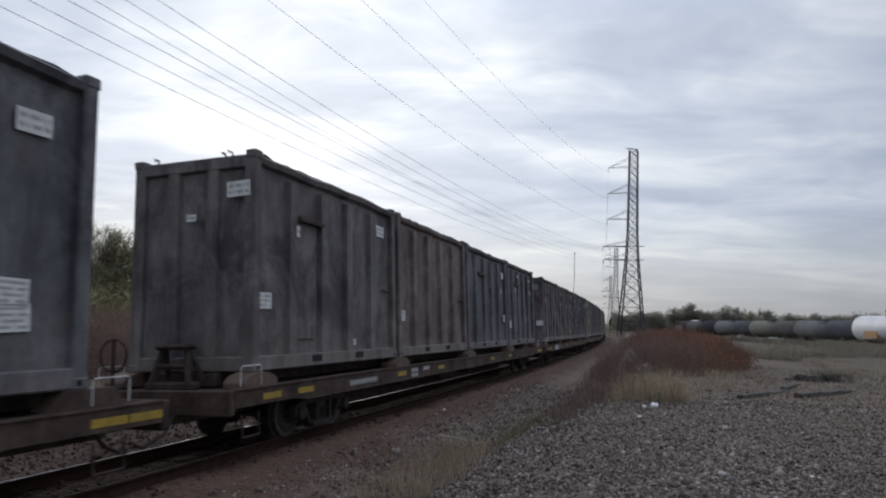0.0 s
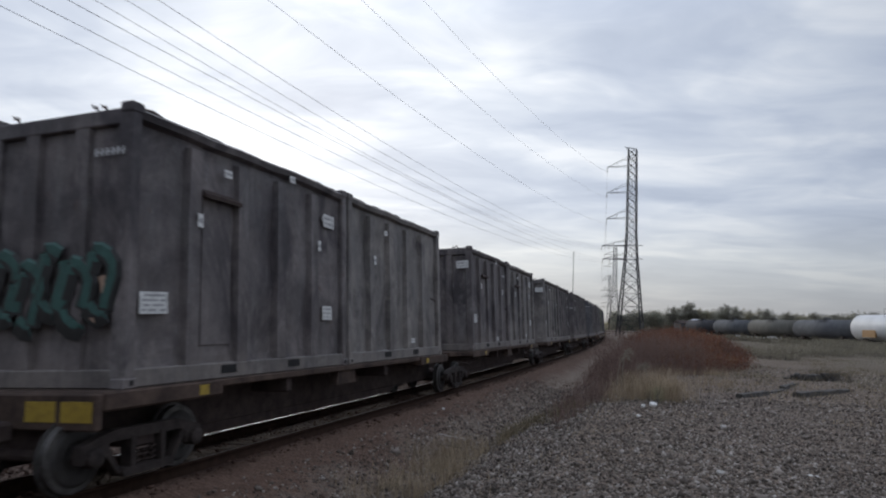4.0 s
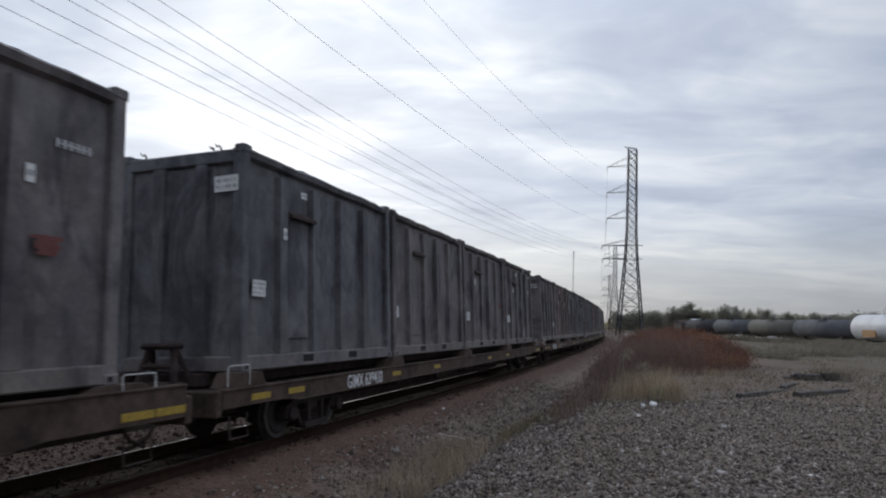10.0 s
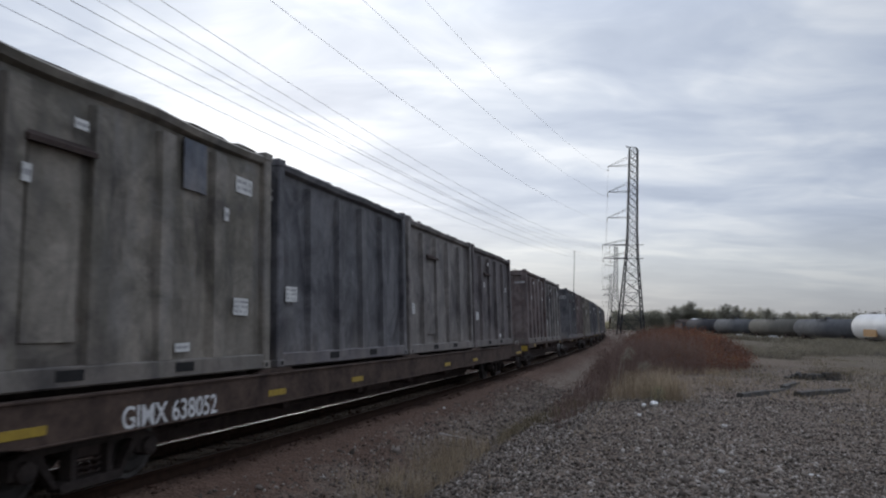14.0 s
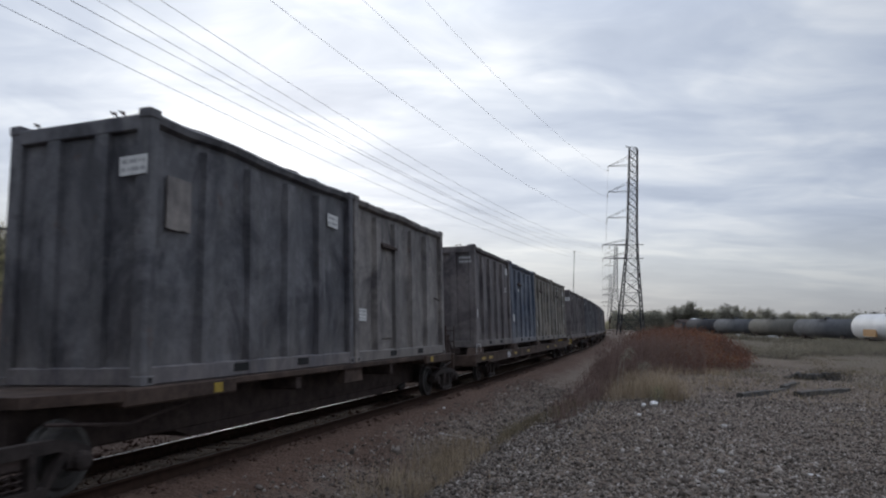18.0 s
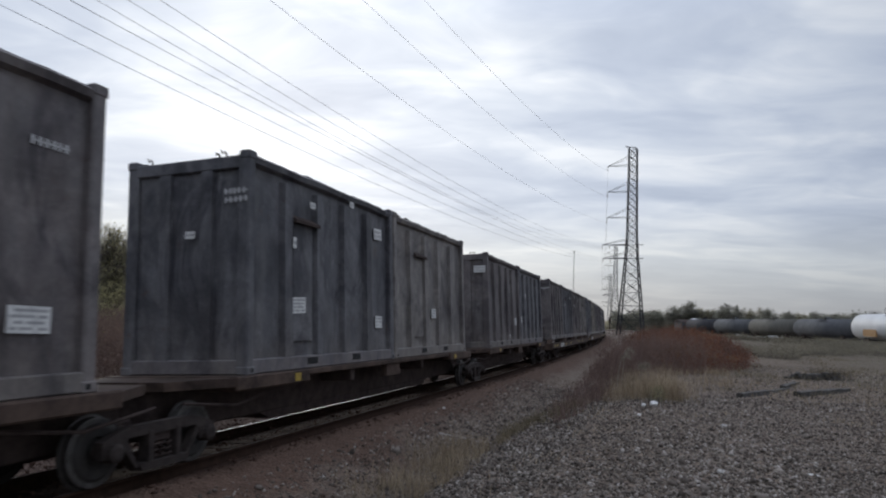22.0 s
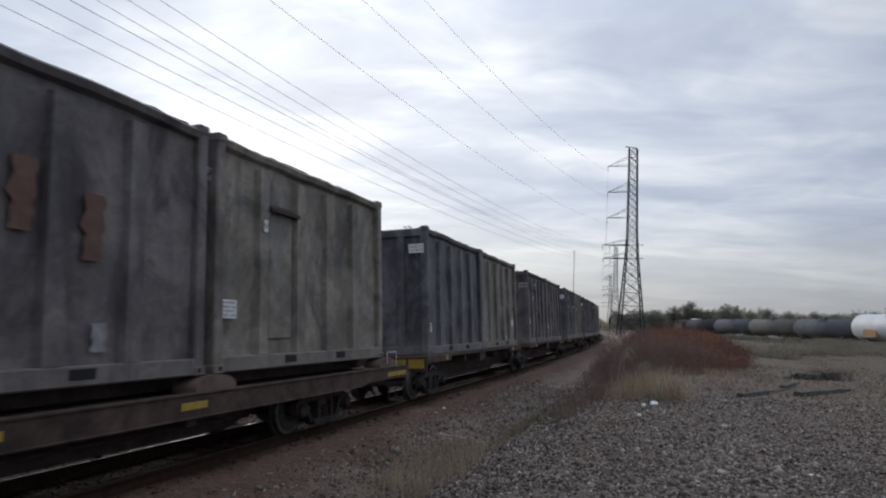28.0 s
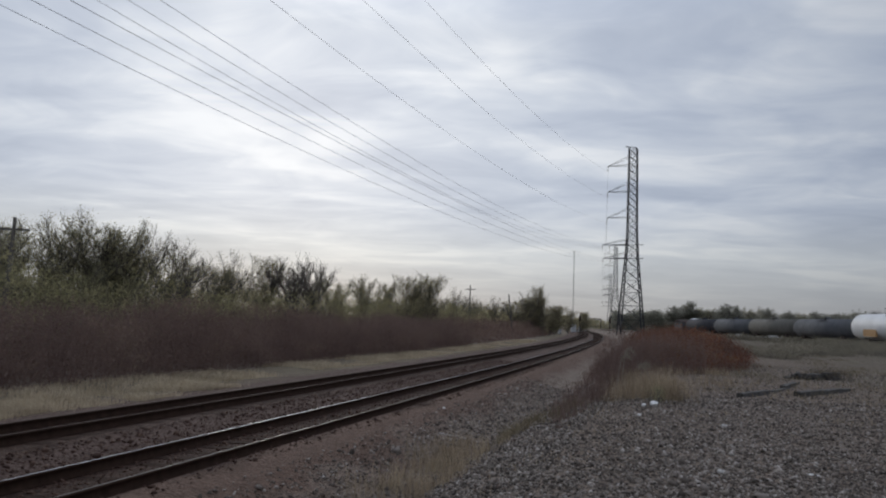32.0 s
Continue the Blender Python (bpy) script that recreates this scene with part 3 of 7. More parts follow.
BOX_L, BOX_W, BOX_H = 6.16, 2.44, 3.60


def wall(n_u, n_v, origin, du, dv, out, seed, amp):
    """A dented sheet: grid of points from origin along du and dv, pushed in and out."""
    V, F = [], []
    o, du, dv, out = Vector(origin), Vector(du), Vector(dv), Vector(out)
    for j in range(n_v + 1):
        for i in range(n_u + 1):
            p = o + du * (i / n_u) + dv * (j / n_v)
            edge = min(i, n_u - i, j, n_v - j)
            d = amp * noise.noise(p * 0.9 + Vector((seed * 7.3, seed, 0))) + 0.5 * amp * noise.noise(p * 2.6 + Vector((seed, seed * 3.1, 5)))
            V.append(p + out * (d if edge else 0))
    for j in range(n_v):
        for i in range(n_u):
            a = j * (n_u + 1) + i
            F.append((a, a + 1, a + n_u + 2, a + n_u + 1))
    return V, F


def make_container(kind, seed, hatched):
    """A tall steel refuse container with deep ribs; front end at -x, the side seen at -y."""
    M = PAINTS[kind]
    L, W, H = BOX_L / 2, BOX_W / 2, BOX_H
    rng = random.Random(seed)
    root = new("waste_container")
    b = MB()
    for y, sg in ((-W + 0.115, -1), (W - 0.115, 1)):
        b.add(*wall(30, 14, (-L + 0.1, y, 0.1), (2 * L - 0.2, 0, 0), (0, 0, H - 0.2), (0, sg, 0), seed + sg, 0.045))
    for x, sg in ((-L + 0.08, -1), (L - 0.08, 1)):
        b.add(*wall(12, 14, (x, -W + 0.1, 0.1), (0, 2 * W - 0.2, 0), (0, 0, H - 0.2), (sg, 0, 0), seed + 3 * sg, 0.03))
    b.box((-L + 0.05, -W + 0.06, 0.05), (L - 0.05, W - 0.06, 0.14), 0.01)
    body = part("body", b, M, root)
    # side ribs, deep pressed channels that taper towards the wall
    for sg in (-1, 1):
        for k in range(1, 5):
            x = -2.94 + 1.16 * k + rng.uniform(-0.03, 0.03)
            w = 0.13
            lean = rng.uniform(-0.03, 0.03)
            out, inn = sg * (W - 0.012), sg * (W - 0.20)
            vs = []
            for z in (0.24, 1.2, 2.3, H - 0.28):
                dx = lean * (z / H) + 0.02 * noise.noise((seed, k, z))
                dy = 0.012 * noise.noise((seed * 2.0, k * 3.0, z)) * sg
                vs += [(x - w - 0.05 + dx, inn, z), (x - w + dx, out - dy, z), (x + w + dx, out - dy, z), (x + w + 0.05 + dx, inn, z)]
            fs = [(4 * j + a, 4 * j + a + 1, 4 * j + a + 5, 4 * j + a + 4) for j in range(3) for a in range(3)] + [(0, 1, 2, 3), (12, 13, 14, 15)]
            part("rib", MB().add(vs, fs), M, root)
    for sg in (-1, 1):
        for y in (-0.40, 0.42):
            y += rng.uniform(-0.02, 0.02)
            o, i = sg * (L - 0.012), sg * (L - 0.10)
            vs = []
            for z in (0.22, H - 0.24):
                vs += [(i, y - 0.13, z), (o, y - 0.11, z), (o, y + 0.11, z), (i, y + 0.13, z)]
            part("rib", MB().add(vs, [(0, 1, 5, 4), (1, 2, 6, 5), (2, 3, 7, 6), (0, 1, 2, 3), (4, 5, 6, 7)]), M, root)
    # rails round top and bottom
    for sg in (-1, 1):
        lip = [(sg * (W - 0.16), H - 0.20), (sg * (W - 0.02), H - 0.14), (sg * (W + 0.01), H - 0.05), (sg * (W - 0.05), H), (sg * (W - 0.30), H + 0.01), (sg * (W - 0.30), H - 0.05), (sg * (W - 0.20), H - 0.08)]
        rail = MB()
        V, n = [], len(lip)
        for i in range(19):
            x = -L + 0.12 + (2 * L - 0.24) * i / 18
            dz, dy = 0.05 * noise.noise((x * 0.9, seed * 1.7, sg)), 0.025 * noise.noise((x * 0.8, seed * 2.3, sg + 5))
            V += [(x, y + dy, z + dz * (1 if z > H - 0.2 else 0.3)) for y, z in lip]
        rail.add(V, [(i * n + k, i * n + (k + 1) % n, (i + 1) * n + (k + 1) % n, (i + 1) * n + k) for i in range(18) for k in range(n)] + [tuple(range(n)), tuple(range(18 * n, 19 * n))])
        part("top_rail", rail, M, root)
        part("bottom_rail", MB().box((-L + 0.1, min(sg * (W - 0.20), sg * (W - 0.006)), 0.0), (L - 0.1, max(sg * (W - 0.20), sg * (W - 0.006)), 0.24), 0.02), SHOE[kind], root, "scraped pale bottom sill")
        part("end_rail", MB().box((min(sg * (L - 0.12), sg * (L - 0.004)), -W + 0.12, H - 0.25), (max(sg * (L - 0.12), sg * (L - 0.004)), W - 0.12, H - 0.03), 0.02), M, root)
        part("end_sill", MB().box((min(sg * (L - 0.12), sg * (L - 0.004)), -W + 0.12, 0.0), (max(sg * (L - 0.12), sg * (L - 0.004)), W - 0.12, 0.24), 0.02), SHOE[kind], root)
        for sh in (-1, 1):
            x0, x1 = sorted((sg * (L - 0.20), sg * (L - 0.002)))
            y0, y1 = sorted((sh * (W - 0.22), sh * W))
            p = MB().box((x0, y0, 0.0), (x1, y1, H - 0.02), 0.025)
            x0, x1 = sorted((sg * (L - 0.22), sg * (L + 0.012)))
            y0, y1 = sorted((sh * (W - 0.19), sh * (W + 0.012)))
            p.box((x0, y0, H - 0.1), (x1, y1, H + 0.045), 0.02).box((x0, y0, -0.005), (x1, y1, 0.13), 0.015)
            post = part("corner_post", p, M, root)
            if sh > 0:
                continue
            # a near-black block on the casting, painted shade instead of a cut hole
            part("casting_hole", MB().box((sg * (L - 0.13) - 0.035, sh * (W + 0.013) - 0.004, 0.035), (sg * (L - 0.13) + 0.035, sh * (W + 0.013) + 0.004, 0.1), 0.003), M_POCKET, post)
        for x in (-0.95, 0.95):
            y = sg * (W - 0.004)
            # the pocket's inner shade is a near-black block on the sill
            part("fork_pocket", MB().box((x - 0.19, y - 0.006, 0.075), (x + 0.19, y + 0.006, 0.2), 0.004), M_POCKET, root, "fork-lift pocket shown by a block painted near-black")
    lid = MB()
    for i in range(4):
        lid.box((-L + 0.22 + i * 1.45, -W + 0.22, H - 0.06), (-L + 1.60 + i * 1.45, W - 0.22, H + 0.02 + 0.02 * (i % 2)), 0.02)
    part("lid", lid, M_UNDER, root)
    # rolled tarp lying unevenly along the top edges
    for sg in (-1, 1):
        pts = [(-L + 0.3 + (2 * L - 0.6) * i / 24, sg * (W - 0.16), H + 0.015 + 0.05 * noise.noise((i * 0.55, seed, sg))) for i in range(25)]
        part("tarp_roll", MB().tube(pts, [max(0.015, 0.036 + 0.036 * noise.noise((i * 1.3, seed * 2.0, sg + 3))) for i in range(25)], 6), M_UNDER, root, "rolled dark tarp edge")
    # lid latches on the front edge: small curved hooks
    for y in (-0.72, -0.58, 0.78):
        s = rng.uniform(0.5, 0.8)
        part("lid_hook", MB().tube([(-L + 0.1, y, H - 0.05), (-L + 0.06, y - 0.01, H + 0.05 * s), (-L + 0.1, y + 0.05 * s, H + 0.10 * s), (-L + 0.08, y + 0.10 * s, H + 0.06 * s), (-L + 0.07, y + 0.12 * s, H + 0.13 * s)], 0.016, 5), M_UNDER, root)
    if hatched:
        # inspection hatch in the second bay
        h = MB().box((-1.56, -W + 0.068, 0.5), (-0.86, -W + 0.12, 2.68), 0.006)
        hatch = part("hatch", h, M, root)
        part("rain_strip", MB().prism([(-W + 0.10, 2.66), (-W - 0.05, 2.64), (-W - 0.05, 2.70), (-W + 0.10, 2.80)], "x", -1.66, -0.74), M_UNDER, hatch, "dark rain strip over the hatch")
    if seed % 3 == 0:
        part("latch_bar", MB().tube([(2.35, -W + 0.05, 1.60), (2.68, -W + 0.045, 1.55)], 0.022, 6), M_UNDER, root)
    # one random number for the whole container, so that stains run on across its ribs
    for o in root.children_recursive:
        lay = o.data.uv_layers.new(name="UVMap")
        lay.data.foreach_set("uv", np.full(2 * len(o.data.loops), (seed * 0.6180339) % 1.0, np.float32))
    return tagged(root, LABELS[kind], "waste container", "containers on the train")


LABELS = {
    "charcoal": "charcoal grey ribbed steel waste container riding on a flatcar",
    "grey": "mid-grey dented steel waste container riding on a flatcar",
    "navy": "dark navy grey ribbed steel waste container on a flatcar",
    "blue": "faded blue ribbed steel waste container on a flatcar",
    "olive": "faded olive grey steel waste container riding on a flatcar",
    "green": "dull green stained steel waste container riding on a flatcar",
    "brown": "brownish grey rust-stained steel waste container on a flatcar",
    "rust": "rust red and grey streaked steel waste container on a flatcar",
}
SHOE = {k: paint(k + "_sill_paint", tuple(0.7 * a + k for a, k in zip(c, (0.030, 0.026, 0.023))), tuple(0.6 * a + k for a, k in zip(c, (0.068, 0.060, 0.054))), dirt=(0.21, 0.195, 0.18), dirt_at=0.56)
        for k, c in (("charcoal", (0.06, 0.06, 0.062)), ("grey", (0.09, 0.09, 0.09)), ("navy", (0.055, 0.06, 0.08)), ("blue", (0.06, 0.08, 0.11)), ("olive", (0.09, 0.09, 0.078)),
                     ("green", (0.08, 0.088, 0.068)), ("brown", (0.08, 0.072, 0.068)), ("rust", (0.10, 0.085, 0.075)))}


def plate_mesh(name, w, h, bars, mat_plate=None):
    """A printed plate in the x-z plane facing -y, with rows of bars for print too small to read."""
    rng = random.Random(int(w * 1000 + h * 77 + bars))
    b = MB()
    nx, nz = 14, 2 * bars + 1
    xs = [-w / 2 + w * i / nx for i in range(nx + 1)]
    zs = [-h / 2 + h * j / nz for j in range(nz + 1)]
    inked = {(i, j) for j in range(1, nz, 2) for i in range(1, nx - 1) if rng.random() < 0.8}
    if mat_plate:
        n = (nx + 1) * (nz + 1)
        b.v = [(x, -0.006, z) for z in zs for x in xs] + [(x, 0.006, z) for z in (zs[0], zs[-1]) for x in (xs[0], xs[-1])]
        for j in range(nz):
            for i in range(nx):
                k = j * (nx + 1) + i
                b.f.append((k, k + 1, k + nx + 2, k + nx + 1)), b.mi.append(1 if (i, j) in inked else 0)
        low, top = list(range(nx + 1)), list(range(n - nx - 1, n))
        lft, rgt = [j * (nx + 1) for j in range(nz + 1)], [j * (nx + 1) + nx for j in range(nz + 1)]
        b.f += [(n, *low, n + 1)[::-1], (n + 2, *top, n + 3), (n, *lft, n + 2), (n + 1, *rgt, n + 3)[::-1], (n, n + 1, n + 3, n + 2)]
        b.mi += [0] * 5
        return b.mesh(name, mat_plate, M_INK)
    # stencilled marks: short strokes joined by the thin film of overspray
    for j in range(bars):
        z = h / 2 - h * (j + 0.5) / bars
        t = h * 0.34 / bars
        x = -w / 2
        while x < w / 2 - 0.04:
            b.box((x, -0.003, z - t), (x + 0.045, 0.002, z + t), 0.0)
            x += rng.choice((0.075, 0.085, 0.095))
        b.box((-w / 2, -0.002, z - 0.01), (w / 2, 0.0015, z + 0.01), 0.0)
    return b.mesh(name, M_PALE)


PLATES = {
    "big": plate_mesh("warning_plate", 0.52, 0.29, 4, M_WHITE),
    "mid": plate_mesh("warning_plate", 0.38, 0.27, 3, M_WHITE),
    "q": plate_mesh("number_plate", 0.44, 0.26, 2, M_WHITE),
    "small": plate_mesh("small_plate", 0.19, 0.12, 1, M_WHITE),
    "tall": plate_mesh("small_plate", 0.11, 0.20, 1, M_WHITE),
    "flat": plate_mesh("small_plate", 0.30, 0.12, 1, M_WHITE),
    "marks": plate_mesh("marking", 0.50, 0.15, 1),
    "marks2": plate_mesh("marking", 0.44, 0.28, 2),
}
FITTED = {}  # number of a container in the train: its plates and whether it has a hatch


def fit_out(number, hatched, *plates):
    """What one container carries: plates as (kind, along its side or, for the end, across it, height)."""
    FITTED[number] = (hatched, plates)


def dress(box, seed):
    """Plates and markings of one container."""
    rng = random.Random(seed * 31 + 7)
    W, L = BOX_W / 2, BOX_L / 2

    def hang(key, x, z, face="s"):
        name = PLATES[key].name.split(".")[0]
        if face == "e":
            child(name, PLATES[key], box, m=pose(-L - 0.008, x, z, 0, rng.uniform(-2, 2), -90))
            return
        on_rib = any(abs(x - c) < 0.2 for c in (-1.78, -0.62, 0.54, 1.70)) or key in ("tall", "small")
        child(name, PLATES[key], box, m=pose(x, -W - (0.010 if on_rib else -0.072), z, 0, rng.uniform(-2.5, 2.5), 0))

    if seed in FITTED:
        for key, face, x, z in FITTED[seed][1]:
            if key.startswith("patch_"):
                child("paint_patch", PATCHES[key[6:]], box, "repainted patch of another shade", pose(x, -W + 0.058, z))
            elif key in MARKS:
                me, words = MARKS[key]
                child(me.name.split(".")[0], me, box, words, pose(x, -W + 0.055, z))
            else:
                hang(key, x, z, face)
        if not any(f == "e" for _, f, _, _ in FITTED[seed][1]):
            hang(rng.choice(("q", "marks", "marks2")), -0.9, 3.0, "e")
        return
    for key, x, z, often in (("big", -2.52, 1.08, 0.5), ("tall", -1.70, 2.33, 0.9), ("small", -1.04, 3.05, 0.8), ("small", 0.83, 3.40, 0.4), ("q", 2.38, 2.95, 0.4), ("marks", 2.38, 2.95, 0.3),
                             ("tall", 1.83, 2.3, 0.7), ("mid", 2.30, 1.06, 0.5), ("flat", 0.95, 0.42, 0.7)):
        if rng.random() < often:
            hang(key, x + rng.uniform(-0.06, 0.06), z + rng.uniform(-0.06, 0.06))
    hang(rng.choice(("q", "marks", "marks2", "q")), -0.9, 3.0, "e")
    if rng.random() < 0.4:
        hang("small", 0.1, 2.4, "e")


def patch_mesh(kind, w, h, seed):
    rng = random.Random(seed)
    b = MB()
    ring = [(-w / 2 + w * i / 4, -h / 2 * rng.uniform(0.93, 1.0)) for i in range(4)] + [(w / 2 * rng.uniform(0.97, 1.0), -h / 2 + h * i / 4) for i in range(4)]
    ring += [(w / 2 - w * i / 4, h / 2 * rng.uniform(0.97, 1.0)) for i in range(4)] + [(-w / 2 * rng.uniform(0.97, 1.0), h / 2 - h * i / 4) for i in range(4)]
    b.prism(ring, "y", -0.008, 0.008)
    return b.mesh("paint_patch", PAINTS[kind])


PATCHES = {k: patch_mesh(k, w, h, i) for i, (k, w, h) in enumerate((("navy", 0.72, 1.1), ("grey", 0.5, 0.75), ("brown", 0.9, 0.55), ("blue", 0.5, 0.75), ("olive", 0.7, 1.3), ("rust", 0.62, 2.9)))}


def ragged(name, w, h, mat, seed, taper=0.3):
    """A flat mark with a torn outline, narrower below."""
    rng = random.Random(seed)
    zs = np.linspace(-h / 2, h / 2, 9)
    half_w = [w / 2 * (taper + (1 - taper) * i / 8) * rng.uniform(0.6, 1.1) for i in range(9)]
    ring = [(a, z) for a, z in zip(half_w, zs)] + [(-a * rng.uniform(0.6, 1.1), z) for a, z in zip(half_w[::-1], zs[::-1])]
    return MB().prism(ring, "y", -0.004, 0.004).mesh(name, mat)


MARKS = {
    "streak": (ragged("paint_streak", 0.13, 0.8, M_FADED, 1), "pale vertical streak of worn paint"),
    "scrape": (ragged("paint_streak", 0.30, 0.34, M_FADED, 2, 0.7), "pale scraped patch of paint"),
    "smear": (ragged("paint_smear", 0.5, 0.22, M_REDSPRAY, 3, 0.6), "dull red smear of paint"),
    # flat near-black patch, the shade behind the tear put into its colour
    "hole": (ragged("torn_hole", 0.26, 0.5, M_POCKET, 4, 0.5), "torn hole shown by a patch painted near-black"),
    "soot": (ragged("soot_mark", 0.34, 0.42, M_POCKET, 5, 0.8), "black soot mark"),
    "rusty": (ragged("rust_patch", 0.5, 0.8, M_RUSTPATCH, 7, 0.7), "rust-brown bare patch"),
    "teal": (ragged("spray_mark", 0.8, 0.3, M_TEALPALE, 6, 0.8), "faded teal spray paint"),
}
KINDS = list(PAINTS)
SAMPLES = {}
for i, k in enumerate(KINDS):
    for v in range(6 if k in ("charcoal", "grey", "navy") else 4 if k == "olive" else 2):
        SAMPLES.setdefault((k, v % 2 == 0), []).append(make_container(k, 3 * i + 1 + v * 41, v % 2 == 0))

# bogie shared by all cars: built once, its parts copied
WHEEL_R = 0.42


def wheel_mesh():
    b = MB()
    n = 28
    prof = [(-0.02, 0.09), (0.0, 0.10), (0.0, 0.16), (-0.035, 0.2), (-0.035, 0.31), (-0.005, 0.35), (-0.005, 0.40), (0.0, 0.42), (0.10, 0.424), (0.104, 0.455), (0.13, 0.45), (0.13, 0.36), (0.09, 0.33), (0.06, 0.2), (0.12, 0.16), (0.12, 0.09)]
    V, F, mi = [], [], []
    for k in range(n):
        t = 2 * math.pi * k / n
        V += [(r * math.cos(t), y, r * math.sin(t)) for y, r in prof]
    m = len(prof)
    for k in range(n):
        for j in range(m - 1):
            F.append((k * m + j, k * m + j + 1, ((k + 1) % n) * m + j + 1, ((k + 1) % n) * m + j))
            mi.append(1 if 5 <= j <= 8 else 0)
    b.v, b.f, b.mi = V, F, mi
    return b.mesh("wheel", M_WHEEL, M_TREAD)


WHEEL_ME = wheel_mesh()


def side_frame():
    """Cast side frame: arched top, dropped spring seat, two windows and pedestal jaws."""
    b = MB()
    b.prism([(-1.05, 0.36), (-0.72, 0.36), (-0.72, 0.50), (-0.62, 0.56), (0.62, 0.56), (0.72, 0.50), (0.72, 0.36), (1.05, 0.36), (1.05, 0.56), (0.80, 0.64), (0.55, 0.70), (-0.55, 0.70), (-0.80, 0.64), (-1.05, 0.56)], "y", -0.07, 0.07)
    b.prism([(-0.42, 0.12), (0.42, 0.12), (0.46, 0.18), (0.42, 0.22), (-0.42, 0.22), (-0.46, 0.18)], "y", -0.11, 0.11)
    for sg in (-1, 1):
        b.prism([(sg * 0.42, 0.14), (sg * 0.50, 0.18), (sg * 0.78, 0.54), (sg * 0.66, 0.56)][::sg], "y", -0.06, 0.06)
        b.prism([(sg * 0.30, 0.2), (sg * 0.22, 0.2), (sg * 0.22, 0.6), (sg * 0.30, 0.6)][::-sg], "y", -0.09, 0.09)
    return b.mesh("side_frame", M_TRUCK)


def spring_mesh():
    b = MB()
    for x in (-0.13, 0.0, 0.13):
        b.tube([(x + 0.05 * math.cos(t * 1.05), 0.05 * math.sin(t * 1.05), 0.21 + 0.012 * t) for t in range(22)], 0.014, 5)
    return b.mesh("spring", M_UNDER)


SIDE_FRAME_ME, SPRING_ME = side_frame(), spring_mesh()
BOLSTER_ME = MB().box((-0.2, -1.05, 0.42), (0.2, 1.05, 0.60), 0.03).box((-0.3, -0.3, 0.55), (0.3, 0.3, 0.68), 0.04).mesh("bogie", M_UNDER)
AXLE_ME = MB().tube([(0, -1.12, 0), (0, -0.9, 0), (0, 0.9, 0), (0, 1.12, 0)], [0.06, 0.075, 0.075, 0.06], 10).mesh("axle", M_UNDER)
CAP_ME = MB().tube([(0, -1.19, 0), (0, -1.17, 0), (0, -0.99, 0)], [0.07, 0.115, 0.125], 12).mesh("bearing_cap", M_TRUCK)


def add_bogie(car, x):
    g = child("bogie", BOLSTER_ME, car, "dusty cast steel bogie", pose(x, 0, 0))
    for y in (-1.03, 1.03):
        child("side_frame", SIDE_FRAME_ME, g, m=pose(0, y, 0))
        child("spring", SPRING_ME, g, m=pose(0, y, 0))
    for ax in (-0.89, 0.89):
        child("axle", AXLE_ME, g, m=pose(ax, 0, WHEEL_R))
        for y in (-1, 1):
            child("wheel", WHEEL_ME, g, m=pose(ax, -0.83, WHEEL_R) if y < 0 else pose(ax, 0.83, WHEEL_R, 0, 0, 180))
            child("bearing_cap", CAP_ME, g, m=pose(ax, 0, WHEEL_R) if y < 0 else pose(ax, 0, WHEEL_R, 0, 0, 180))
    return g


def hoop(x, y, z, w, h, along_x=True):
    pts = [(0, 0), (0, h * 0.92), (w * 0.06, h), (w * 0.94, h), (w, h * 0.92), (w, 0)]
    return MB().tube([(x + p if along_x else x, y if along_x else y + p, z + q) for p, q in pts], 0.0115, 6)


